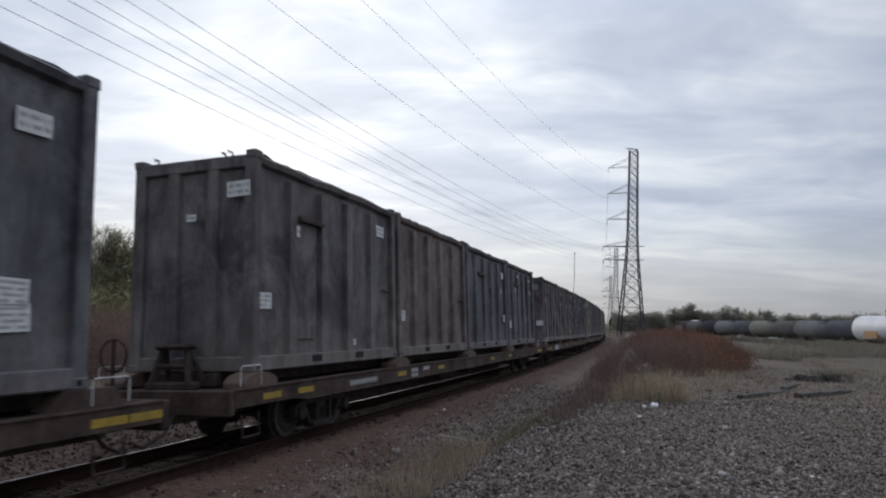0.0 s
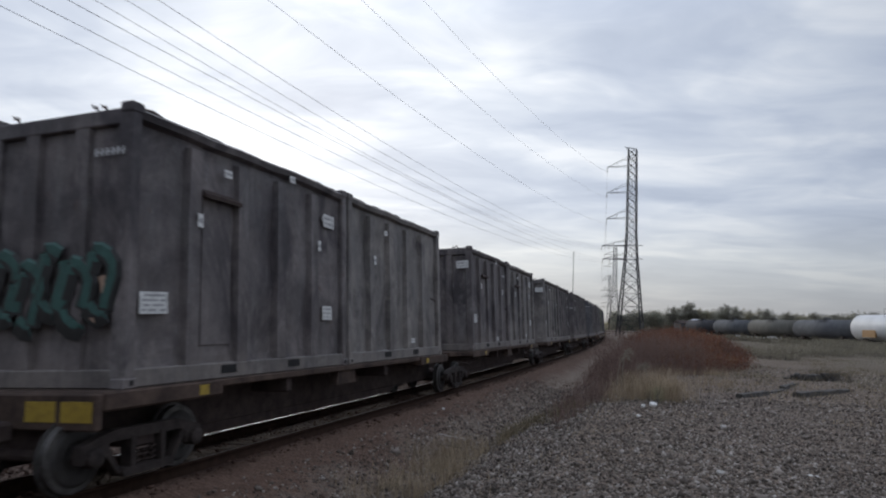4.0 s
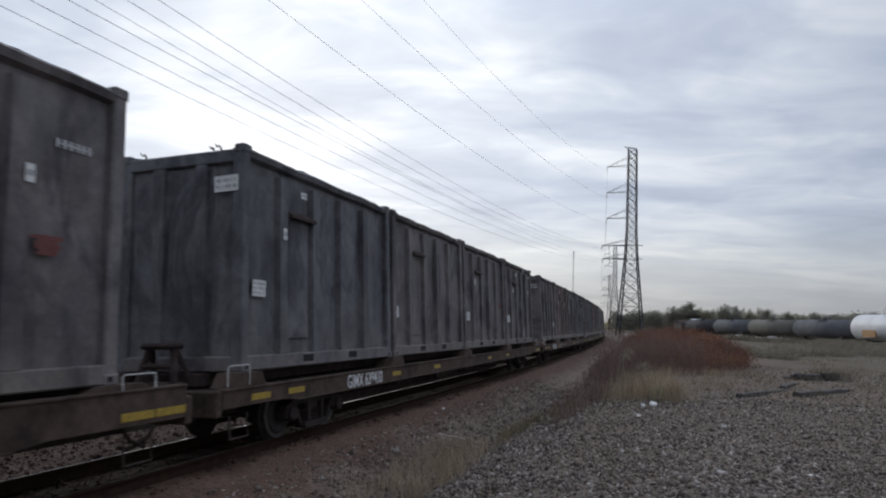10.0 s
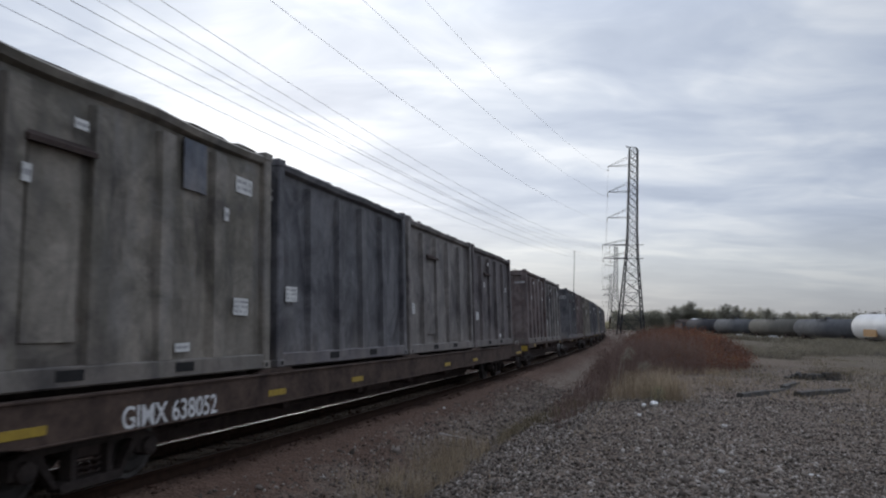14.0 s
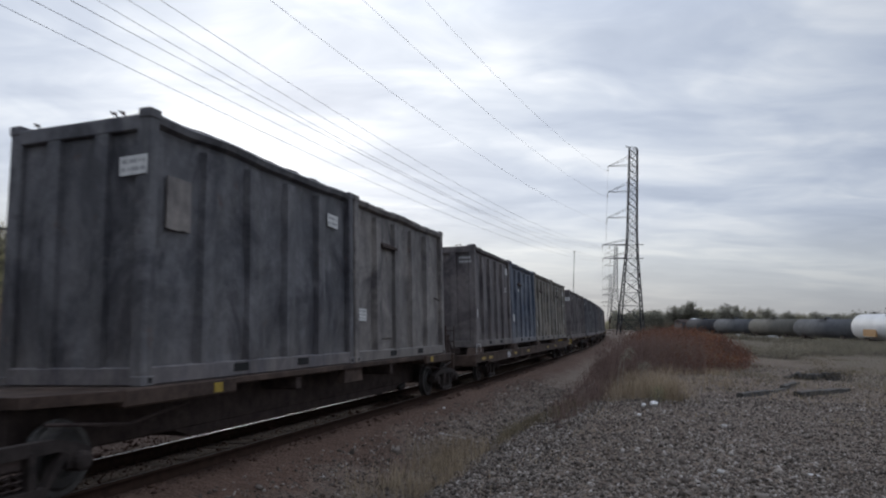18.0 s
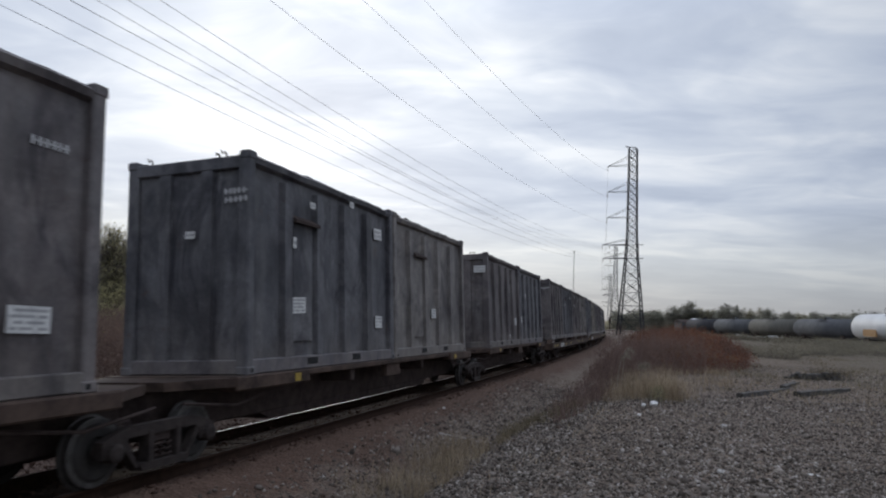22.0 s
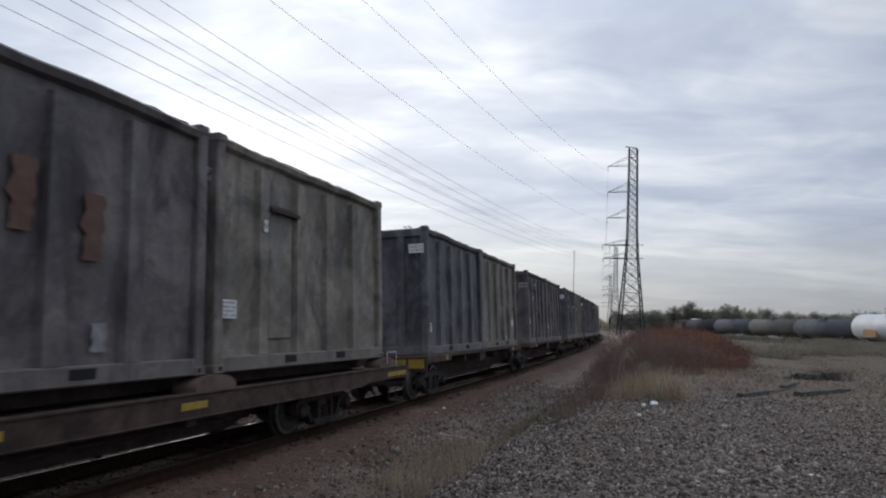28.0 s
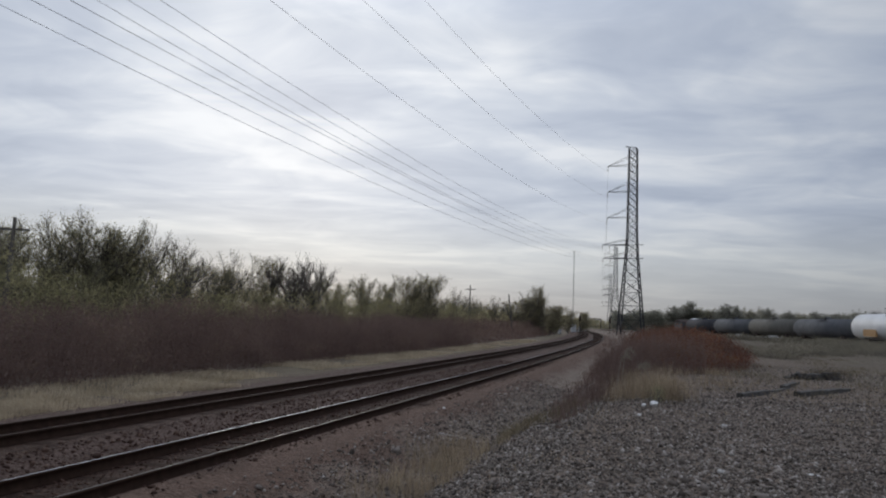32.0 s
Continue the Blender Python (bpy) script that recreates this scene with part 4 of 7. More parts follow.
def make_flatcar(make):
    """Long flatcar for four containers; make: wedge seats, round seats, or a tall sill with hardly a gap."""
    rise = 1.155 if make == "tall" else 1.005
    car = new("container_flatcar")
    hl = 13.3
    part("deck", MB().box((-hl, -1.26, 0.86), (hl + 0.38, 1.26, 0.995), 0.02).box((-12.75, -0.6, 1.02), (12.75, 0.6, 1.235), 0.02), M_UNDER, car)
    part("center_sill", MB().prism([(-13.9, 0.86), (-13.9, 0.50), (-9.0, 0.50), (-8.2, 0.245), (8.2, 0.245), (9.0, 0.50), (13.9, 0.50), (13.9, 0.86)], "y", -0.28, 0.28), M_UNDER, car)
    for sg in (-1, 1):
        y0, y1 = sorted((sg * 1.27, sg * 1.36))
        s = MB().prism([(-hl, rise), (-hl, 0.75), (-11.6, 0.75), (-11.2, 0.70), (11.2, 0.70), (11.6, 0.75), (hl + 0.4, 0.75), (hl + 0.4, rise)], "y", y0, y1)
        y2, y3 = sorted((sg * 1.2, sg * 1.39))
        s.box((-hl, y2, rise - 0.005), (hl + 0.4, y3, rise + 0.025), 0.006).box((-11.2, y2, 0.685), (11.2, y3, 0.71), 0.006)
        sill = part("side_sill", s, M_SILL, car)
        for x in (-12.3, -11.2, -6.5, -3.4, 2.8, 5.9, 12.85, 13.42) if sg < 0 else (-11.7, 0.0, 11.7):
            part("reflector", MB().box((x - 0.27, sg * 1.364 - 0.004, 0.81), (x + 0.27, sg * 1.364 + 0.004, 0.91), 0.002), M_YELLOW, sill, "yellow reflective strip")
        for i in range(5):
            x = -12.6 + 0.02 + i * 6.38 - (0.16 if i else 0.0) - (0.14 if i == 4 else 0.0)
            y4, y5 = sorted((sg * 0.95, sg * 1.345))
            if make == "round":
                arch = [(x - 0.46, 1.025), (x + 0.46, 1.025)] + [(x + 0.46 * math.cos(t), 1.07 + 0.18 * math.sin(t)) for t in np.linspace(0.15, math.pi - 0.15, 11)]
                part("container_seat", MB().prism(arch, "y", y4, y5), M_SEAT, car, "rust-tan rounded casting")
            else:
                h0, w1 = rise + 0.022, 0.30
                part("container_seat", MB().prism([(x - w1 - 0.16, h0), (x + w1 + 0.16, h0), (x + w1, 1.25), (x - w1, 1.25)], "y", y4, y5), M_SILL, car, "wedge-shaped steel seat")
        for x in (-hl + 0.15, hl - 0.7):
            part("grab_iron", hoop(x, sg * 1.34, 1.06, 0.55, 0.30), M_GRAB, car, "white painted grab iron")
            part("stirrup_step", MB().tube([(x + 0.05, sg * 1.33, 0.64), (x + 0.05, sg * 1.35, 0.30), (x + 0.5, sg * 1.35, 0.30), (x + 0.5, sg * 1.33, 0.64)], 0.018, 6), M_UNDER, car)
        part("brake_rod", MB().tube([(-8, sg * 0.6, 0.5), (8, sg * 0.6, 0.46)], 0.025, 6), M_UNDER, car)
    for sg in (-1, 1):
        x0, x1 = (-hl - 0.14, -hl) if sg < 0 else (hl + 0.4, hl + 0.54)
        part("end_sill", MB().box((x0, -1.36, 0.64), (x1, 1.36, 1.02), 0.02), M_SILL, car)
        c = MB().box((min(sg * (hl + 0.1), sg * (hl + 0.62)), -0.11, 0.62), (max(sg * (hl + 0.1), sg * (hl + 0.62)), 0.11, 0.80), 0.03)
        x0, x1 = sorted((sg * (hl + 0.58), sg * (hl + 0.93)))
        c.box((x0, -0.19, 0.57), (x1, 0.13, 0.87), 0.06)
        part("coupler", c, M_UNDER, car)
        part("air_hose", MB().tube([(sg * (hl + 0.2), -0.42, 0.68), (sg * (hl + 0.4), -0.44, 0.42), (sg * (hl + 0.75), -0.36, 0.28), (sg * (hl + 0.86), -0.3, 0.34)], 0.028, 6), M_UNDER, car)
    h = MB().box((-hl + 0.15, -0.45, 0.99), (-hl + 0.40, 0.45, 1.12), 0.03).box((-hl + 0.16, -0.30, 1.62), (-hl + 0.52, 0.30, 1.72), 0.04)
    for y in (-0.36, 0.36):
        h.tube([(-hl + 0.2, y, 1.05), (-hl + 0.34, y * 0.6, 1.66)], 0.06, 6).tube([(-hl + 0.62, y, 1.05), (-hl + 0.36, y * 0.6, 1.66)], 0.045, 6)
    h.tube([(-hl + 0.26, -0.32, 1.36), (-hl + 0.26, 0.32, 1.36)], 0.05, 6)
    part("hitch_stand", h, M_UNDER, car, "grimy folded trailer hitch")
    part("brake_wheel", MB().tube([(-hl - 0.02 , 0.9 + 0.26 * math.cos(t), 1.55 + 0.26 * math.sin(t)) for t in np.linspace(0, 2 * math.pi, 17)], 0.018, 5).tube([(-hl - 0.02, 0.9, 0.9), (-hl - 0.02, 0.9, 1.8)], 0.03, 6), M_UNDER, car)
    part("air_reservoir", MB().tube([(-2.2, -0.85, 0.62), (-2.15, -0.85, 0.62), (-0.85, -0.85, 0.62), (-0.8, -0.85, 0.62)], [0.1, 0.19, 0.19, 0.1], 12), M_UNDER, car)
    part("brake_cylinder", MB().tube([(1.0, -0.7, 0.62), (1.4, -0.7, 0.62), (1.45, -0.7, 0.62), (2.2, -0.7, 0.62)], [0.16, 0.16, 0.03, 0.03], 12), M_UNDER, car)
    for x in (-6.0, -3.0, 0.0, 3.0, 6.0):
        part("cross_bearer", MB().box((x - 0.1, -1.25, 0.55), (x + 0.1, 1.25, 0.82), 0.02), M_UNDER, car)
    add_bogie(car, -10.06)
    add_bogie(car, 10.06)
    return tagged(car, "long dusty brown flatcar with container seats and yellow reflectors", "railway flatcar", "cars of the train")


def make_spine_unit(last=0, lead=False):
    """One unit of an articulated spine car: a central beam, thin side rails, platforms over the shared bogies."""
    car = new("spine_car_unit")
    part("spine_beam", MB().box((-6.5 if lead else -7.4, -0.42, 0.40), (7.4, 0.42, 1.05), 0.03).prism([(-4.6, 0.42), (-4.2, 0.268), (4.2, 0.268), (4.6, 0.42)], "y", -0.40, 0.40), M_UNDER, car)
    for sg in (-1, 1):
        part("side_rail", MB().box((-4.5, min(sg * 1.12, sg * 1.24), 1.07), (4.5, max(sg * 1.12, sg * 1.24), 1.177), 0.015), M_SILL, car)
        y0, y1 = sorted((sg * 1.02, sg * 1.18))
        part("mid_seat", MB().prism([(-0.45, 0.80), (0.45, 0.80), (0.35, 1.18), (-0.35, 1.18)], "y", y0, y1), M_SILL, car)
        x0, x1 = sorted((sg * 4.3, sg * 6.55))
        p = MB().box((x0, -1.30, 0.95), (x1, 1.30, 1.177), 0.025)
        x2, x3 = sorted((sg * 6.5, sg * 7.5))
        if not (lead and sg < 0):
            p.prism([(x2, -1.3 if sg < 0 else -1.3), (x3, -0.75), (x3, 0.75), (x2, 1.3)] if sg > 0 else [(x3, -1.3), (x3, 1.3), (x2, 0.75), (x2, -0.75)], "z", 1.03, 1.16)
        plat = part("end_platform", p, M_SILL, car, "flat worn steel platform over the bogie")
        for y in (-1.3, 1.3):
            part("reflector", MB().box((sg * 4.75 - 0.1, y - 0.006, 0.99), (sg * 4.75 + 0.1, y + 0.006, 1.13), 0.002), M_YELLOW, plat, "yellow reflective tag")
        if not lead:
            part("hose", MB().tube([(sg * 5.0, -1.0, 0.88), (sg * 6.2, -1.05, 0.72), (sg * 7.4, -1.0, 0.86)], 0.025, 6), M_UNDER, car)
    for x in (-2.2, 2.2):
        part("cross_bearer", MB().box((x - 0.09, -1.15, 0.82), (x + 0.09, 1.15, 1.06), 0.02), M_UNDER, car)
    add_bogie(car, -5.6 if lead else -7.875)
    if lead:
        # the set's front end: a buffer beam with two yellow plates
        beam = part("end_sill", MB().box((-6.68, -1.30, 0.74), (-6.56, 1.30, 1.165), 0.02), M_SILL, car)
        for y in (-1.02, -0.48):
            part("yellow_plate", MB().box((-6.688, y - 0.23, 0.84), (-6.680, y + 0.23, 1.08), 0.002), M_YELLOW, beam, "yellow reflective plate")
        part("grab_iron", hoop(-6.62, 0.75, 1.16, 0.4, 0.4, False), M_GRAB, car, "white painted grab iron")
        part("coupler", MB().box((-7.3, -0.12, 0.6), (-6.7, 0.12, 0.85), 0.04).box((-7.6, -0.18, 0.55), (-7.25, 0.14, 0.9), 0.06), M_UNDER, car)
    if last:
        add_bogie(car, last)
        e = MB().box((7.45, -1.1, 0.62), (7.55, 1.1, 1.12), 0.02)
        part("end_sill", e, M_SILL, car)
        b = MB().box((7.0, -1.0, 1.1), (7.08, -0.25, 2.0), 0.01)
        part("bulkhead", b, M_HITCH, car, "rusty brown end panel")
        r = MB()
        for y in (-1.1, -0.7):
            r.tube([(7.5, y, 0.35), (7.5, y, 2.0)], 0.022, 6)
        for z in (0.45, 0.8, 1.15, 1.5, 1.85):
            r.tube([(7.5, -1.1, z), (7.5, -0.7, z)], 0.016, 5)
        part("ladder", r, M_UNDER, car)
        part("coupler", MB().box((7.5, -0.12, 0.6), (8.1, 0.12, 0.85), 0.04), M_UNDER, car)
    return tagged(car, "slender articulated spine car unit with dusty end platforms", "railway flatcar", "cars of the train")


FLATCARS = {make: make_flatcar(make) for make in ("wedge", "round", "tall")}
SPINE, SPINE_LAST, SPINE_LEAD = make_spine_unit(), make_spine_unit(6.6), make_spine_unit(0, True)

# the consist: kind of car, s of its first container at the clip's start, paint of each container from the front
C, G, N_, B, O, GR, BR, R = "charcoal", "grey", "navy", "blue", "olive", "green", "brown", "rust"
CONSIST = [
    ("wedge", -16.22, [G, C, N_, N_]),
    ("round", 12.30, [C, BR, N_, N_]),
    ("wedge", 40.8, [C, C, C, N_]),
    ("wedge", 69.1, [O, N_, C, C]),
    ("spine", 98.9, [C, G]), ("spine", 114.9, [C, G]), ("spine", 131.25, [G, C]), ("spine", 146.6, [C, C]), ("spine", 162.85, [N_, C]),
    ("round", 179.12, [C, C, GR, C]),
    ("tall", 207.88, [N_, C, N_, C]),
    ("wedge", 235.65, [N_, C, C, C]),
    ("round", 263.9, [C, BR, C, N_]),
    ("tall", 292.0, [C, N_, R, N_]),
    ("tall", 319.95, [O, N_, G, C]),
    ("spine", 349.1, [BR, G]), ("spine", 366.0, [N_, BR]), ("spine", 381.3, [O, N_]), ("spine", 396.95, [N_, O]), ("spine", 412.8, [N_, G]),
    ("wedge", 428.75, [C, B, O, O]),
    ("spine", 457.7, [C, C]), ("spine", 473.4, [N_, N_]), ("spine", 489.3, [N_, C]), ("spine", 504.65, [N_, G]), ("spine", 520.4, [C, N_]),
    ("wedge", 536.2, [C, N_, C, G]),
    ("tall", 563.8, [N_, O, C, C]),
    ("wedge", 591.5, [C, G, N_, C]),
    ("round", 619.1, [O, C, C, O]),
    ("spine", 647.7, [N_, O]), ("spine", 663.2, [C, C]), ("spine", 678.75, [N_, O]), ("spine", 694.25, [C, N_]), ("spine", 709.75, [C, G]),
]
TEXTS = {40.8: ("GIMX 639238", -8.5), 207.88: ("GIMX 638085", -9.1), 235.65: ("GIMX 639410", -8.3), 263.9: ("APEX 100514", -8.6), 319.95: ("GIMX 638052", -9.0), 428.75: ("9461", -7.92),
         536.2: ("GIMX 639386", -8.5), 563.8: ("GIMX 638041", -8.9), 619.1: ("100534", -7.6)}


def lettering(text, height):
    cu = bpy.data.curves.new("lettering", "FONT")
    cu.body, cu.size, cu.extrude, cu.align_x = text, height * 1.38, 0.002, "CENTER"
    cu.offset = 0.004
    ob = bpy.data.objects.new("lettering", cu)
    me = bpy.data.meshes.new_from_object(ob)
    bpy.data.objects.remove(ob)
    me.materials.clear()
    me.materials.append(M_LETTER)
    return me


def scribble(strokes, width, mat, name):
    b = MB()
    for pts in strokes:
        b.tube([(x, 0, z) for x, z in pts], width, 5)
    for i, (x, y, z) in enumerate(b.v):
        b.v[i] = (x, y * 0.15, z)
    return b.mesh(name, mat)


# what single containers carry, counted from the front of the train
fit_out(4, True, ("q", "s", 2.29, 2.89), ("big", "s", 2.07, 1.05), ("big", "s", 2.10, 0.78))
fit_out(5, True, ("q", "e", -0.91, 2.99), ("small", "e", 0.01, 2.56), ("mid", "s", -2.64, 1.15), ("tall", "s", -1.70, 2.44), ("q", "s", 2.28, 2.99), ("flat", "s", 0.75, 0.41))
fit_out(6, False, ("mid", "s", -2.69, 1.03))
fit_out(7, True, ("q", "s", 2.59, 2.92), ("tall", "s", 1.97, 2.25), ("mid", "s", 2.70, 1.14))
fit_out(8, True, ("big", "s", -2.45, 0.91), ("tall", "s", -1.51, 2.44), ("small", "s", -0.93, 3.10), ("marks", "s", 2.40, 3.10), ("tall", "s", 1.99, 2.48), ("scrape", "s", 1.10, 1.20))
fit_out(9, True, ("marks2", "e", -0.74, 3.08), ("mid", "e", -0.98, 1.05), ("tall", "s", -2.23, 2.37))
fit_out(11, True, ("big", "s", -2.45, 1.20), ("flat", "s", -2.51, 0.95), ("small", "s", -2.78, 0.57), ("small", "s", -2.55, 0.52), ("tall", "s", -1.63, 2.42), ("small", "s", -1.03, 3.12), ("small", "s", 0.77, 3.42), ("q", "s", 2.46, 3.01), ("tall", "s", 1.89, 2.54), ("mid", "s", 2.33, 1.42), ("small", "s", 2.35, 1.05), ("flat", "s", 0.94, 0.44))
fit_out(12, True, ("small", "s", -0.97, 3.07), ("tall", "s", -1.63, 2.35), ("flat", "s", 0.89, 0.41))
fit_out(14, False, ("big", "s", -2.37, 0.98), ("small", "s", -2.42, 1.46), ("small", "s", -1.05, 3.06), ("tall", "s", -1.64, 2.34), ("q", "s", 2.34, 2.96), ("mid", "s", 2.35, 1.09), ("flat", "s", 0.95, 0.44))
fit_out(15, True, ("mid", "s", 2.27, 1.21))
fit_out(16, False, ("mid", "s", -1.45, 1.06), ("tall", "s", -1.81, 2.35))
fit_out(22, False, ("q", "s", 2.28, 2.94), ("tall", "s", 1.66, 2.31), ("mid", "s", 2.35, 1.09))
fit_out(23, True, ("marks", "e", -0.95, 2.39), ("small", "e", -0.10, 2.67), ("mid", "s", -2.54, 1.12), ("small", "s", -1.01, 3.05), ("tall", "s", -1.68, 2.35))
fit_out(24, True, ("mid", "s", -2.56, 1.18))
fit_out(25, True, ("small", "s", -0.97, 3.03), ("small", "s", 0.76, 3.36), ("q", "s", 2.44, 2.96), ("tall", "s", 1.87, 2.36), ("flat", "s", 0.96, 0.41), ("patch_olive", "s", 0.00, 2.50), ("patch_navy", "s", 2.28, 0.95))
fit_out(26, True, ("marks2", "s", -2.49, 1.27), ("mid", "s", -1.07, 0.94), ("small", "s", -1.00, 3.01))
fit_out(27, False, ("marks2", "e", -0.76, 2.97))
fit_out(28, True, ("small", "s", -0.97, 3.08), ("tall", "s", -1.61, 2.35), ("small", "s", 0.79, 3.42), ("q", "s", 2.38, 3.00), ("tall", "s", 1.85, 2.38), ("mid", "s", 2.31, 1.29), ("mid", "s", 2.38, 1.03), ("flat", "s", 0.95, 0.47), ("scrape", "s", 2.40, 0.70))
fit_out(29, True, ("mid", "s", -2.49, 1.24), ("small", "s", -0.76, 3.14), ("flat", "s", 0.85, 0.48))
fit_out(30, True, ("mid", "s", -2.78, 1.19))
fit_out(31, True, ("small", "s", -1.03, 3.07), ("small", "s", 0.66, 3.36), ("marks", "s", 2.28, 3.31), ("tall", "s", 1.74, 2.25), ("flat", "s", 0.79, 0.39))
fit_out(32, True, ("mid", "s", -2.67, 0.98), ("small", "s", -1.11, 3.10), ("tall", "s", -1.77, 2.30))
fit_out(33, True, ("mid", "s", -2.78, 1.10))
fit_out(34, False, ("marks", "s", 2.38, 2.74), ("tall", "s", 1.76, 2.30), ("smear", "s", 2.06, 1.56))
fit_out(35, True, ("mid", "s", -2.50, 1.33), ("tall", "s", -1.82, 2.32), ("small", "s", -1.17, 3.12))
fit_out(36, True, ("mid", "s", -2.78, 1.09))
fit_out(38, True, ("big", "s", -2.26, 1.10), ("tall", "s", -1.48, 2.39), ("small", "s", -0.81, 3.12), ("small", "s", 0.94, 3.42), ("tall", "s", 2.06, 2.43), ("marks", "s", 2.61, 3.23), ("flat", "s", 1.04, 0.43), ("scrape", "s", 1.04, 0.55))
fit_out(39, False, ("marks2", "e", -0.83, 3.04), ("mid", "s", 1.62, 0.93))
fit_out(41, False, ("big", "s", -2.54, 0.90), ("small", "s", -0.99, 3.06), ("tall", "s", -1.72, 2.32), ("patch_navy", "s", -1.03, 2.29), ("marks", "s", 2.40, 3.13), ("small", "s", -2.38, 0.16))
fit_out(42, True, ("mid", "s", -2.71, 1.29), ("mid", "s", -1.42, 1.04), ("small", "s", -1.10, 3.13), ("tall", "s", -1.77, 2.32), ("tall", "s", 1.73, 2.33), ("soot", "s", -2.50, 2.50), ("soot", "s", -1.20, 2.45))
fit_out(43, False, ("mid", "s", -2.78, 1.05), ("marks", "e", -0.82, 3.10))
fit_out(44, True, ("big", "s", -2.48, 1.21), ("small", "s", -0.99, 2.96), ("tall", "s", -1.65, 2.13), ("q", "s", 2.40, 2.85), ("tall", "s", 1.84, 2.17), ("mid", "s", 2.32, 0.98), ("flat", "s", 0.90, 0.30))
fit_out(45, True, ("mid", "s", -2.60, 0.92), ("small", "s", -1.07, 2.95), ("tall", "s", -1.71, 2.32), ("marks2", "s", 2.30, 2.85), ("patch_rust", "s", -2.45, 1.75))
fit_out(46, True, ("mid", "s", -2.78, 0.91), ("tall", "s", 1.97, 0.88))
fit_out(47, True, ("marks2", "e", -0.70, 2.57), ("small", "s", -0.96, 3.00), ("tall", "s", -1.64, 2.29), ("q", "s", 2.37, 2.95), ("patch_blue", "s", 1.14, 2.99), ("mid", "s", 2.32, 1.00), ("flat", "s", 0.97, 0.40), ("tall", "s", 1.80, 2.39))
fit_out(48, False, ("mid", "s", -2.52, 1.27))
fit_out(49, True, ("mid", "s", -2.71, 1.19))
fit_out(55, True, ("marks2", "e", -0.90, 2.85), ("small", "e", -0.11, 2.61), ("big", "s", -2.68, 1.37), ("small", "s", -1.22, 2.38), ("tall", "s", -1.78, 2.19))
fit_out(56, True, ("big", "s", -2.06, 1.31), ("mid", "s", -2.12, 0.88), ("small", "s", -0.86, 3.04), ("tall", "s", -1.50, 2.37), ("tall", "s", 1.99, 2.36), ("flat", "s", 1.07, 0.40), ("small", "s", 0.89, 3.36), ("streak", "s", 0.25, 2.60), ("streak", "s", 0.06, 1.50), ("hole", "s", -2.25, 1.95))
fit_out(57, True, ("q", "e", -0.95, 2.95), ("small", "e", 0.02, 2.43), ("small", "s", -0.96, 3.04), ("tall", "s", -1.65, 2.35), ("mid", "s", 2.29, 1.25))
fit_out(58, False, ("mid", "s", -2.61, 1.09))
fit_out(59, False, ("q", "e", -0.98, 2.87), ("patch_grey", "s", -2.41, 2.44), ("q", "s", 2.24, 2.91))
fit_out(60, True, ("mid", "s", -2.57, 1.03))
fit_out(61, False, ("marks2", "e", -0.88, 3.10), ("mid", "s", -2.71, 1.21), ("q", "s", 2.62, 3.08), ("tall", "s", 1.94, 2.26))
fit_out(62, True, ("big", "s", -2.46, 1.14), ("small", "s", -1.52, 2.41))
fit_out(63, True, ("mid", "s", -2.56, 0.92))
fit_out(65, False, ("q", "e", -0.97, 2.93), ("big", "s", -2.53, 0.80), ("flat", "s", -2.57, 1.27), ("small", "s", -1.13, 3.07))
fit_out(66, True, ("mid", "s", -2.71, 0.97), ("patch_brown", "s", -0.91, 0.40))
fit_out(67, False, ("q", "s", 2.44, 2.95), ("tall", "s", 1.81, 2.28))
fit_out(68, True, ("big", "s", -2.47, 0.99), ("tall", "s", -1.68, 2.31), ("small", "s", -1.06, 3.04), ("marks2", "s", -1.42, 0.58), ("scrape", "s", 2.20, 0.60), ("scrape", "s", -1.20, 0.62))
fit_out(69, True, ("marks", "e", -0.75, 3.07), ("mid", "s", -2.78, 1.01))
fit_out(70, False, ("big", "s", 2.22, 0.82), ("marks", "s", 2.38, 2.76))
fit_out(71, True, ("marks2", "e", -0.98, 2.90), ("small", "e", -0.10, 2.29), ("big", "s", -1.38, 1.15), ("small", "s", -0.99, 3.06), ("tall", "s", -1.65, 2.27), ("q", "s", 2.29, 2.94), ("mid", "s", 2.30, 0.88), ("small", "s", 0.73, 3.37))
fit_out(72, True, ("mid", "s", 0.09, 1.16))
fit_out(73, False, ("big", "s", 2.26, 1.04), ("flat", "s", 0.94, 0.41), ("streak", "s", 1.09, 2.66), ("streak", "s", 1.60, 2.39))
fit_out(74, False, ("mid", "s", -2.52, 1.14), ("tall", "s", -1.72, 2.28))
fit_out(75, False, ("marks", "e", -0.96, 3.10))
fit_out(77, True, ("big", "s", -2.53, 1.21), ("tall", "s", -1.68, 2.43), ("small", "s", -0.97, 3.12), ("q", "s", 2.48, 3.03))
fit_out(78, True, ("mid", "s", -2.70, 1.55))
fit_out(79, False, ("tall", "s", 1.97, 2.21), ("marks", "s", 2.43, 2.73))
fit_out(80, True, ("big", "s", -2.54, 0.96), ("small", "s", -1.04, 2.98), ("tall", "s", -1.69, 2.21))
fit_out(81, False, ("mid", "s", -2.66, 0.85))
fit_out(82, True, ("mid", "s", -2.70, 1.13))
fit_out(88, False, ("big", "s", -0.18, 1.20), ("flat", "s", 0.91, 0.40), ("tall", "s", -1.61, 2.39), ("tall", "s", 1.82, 2.35))
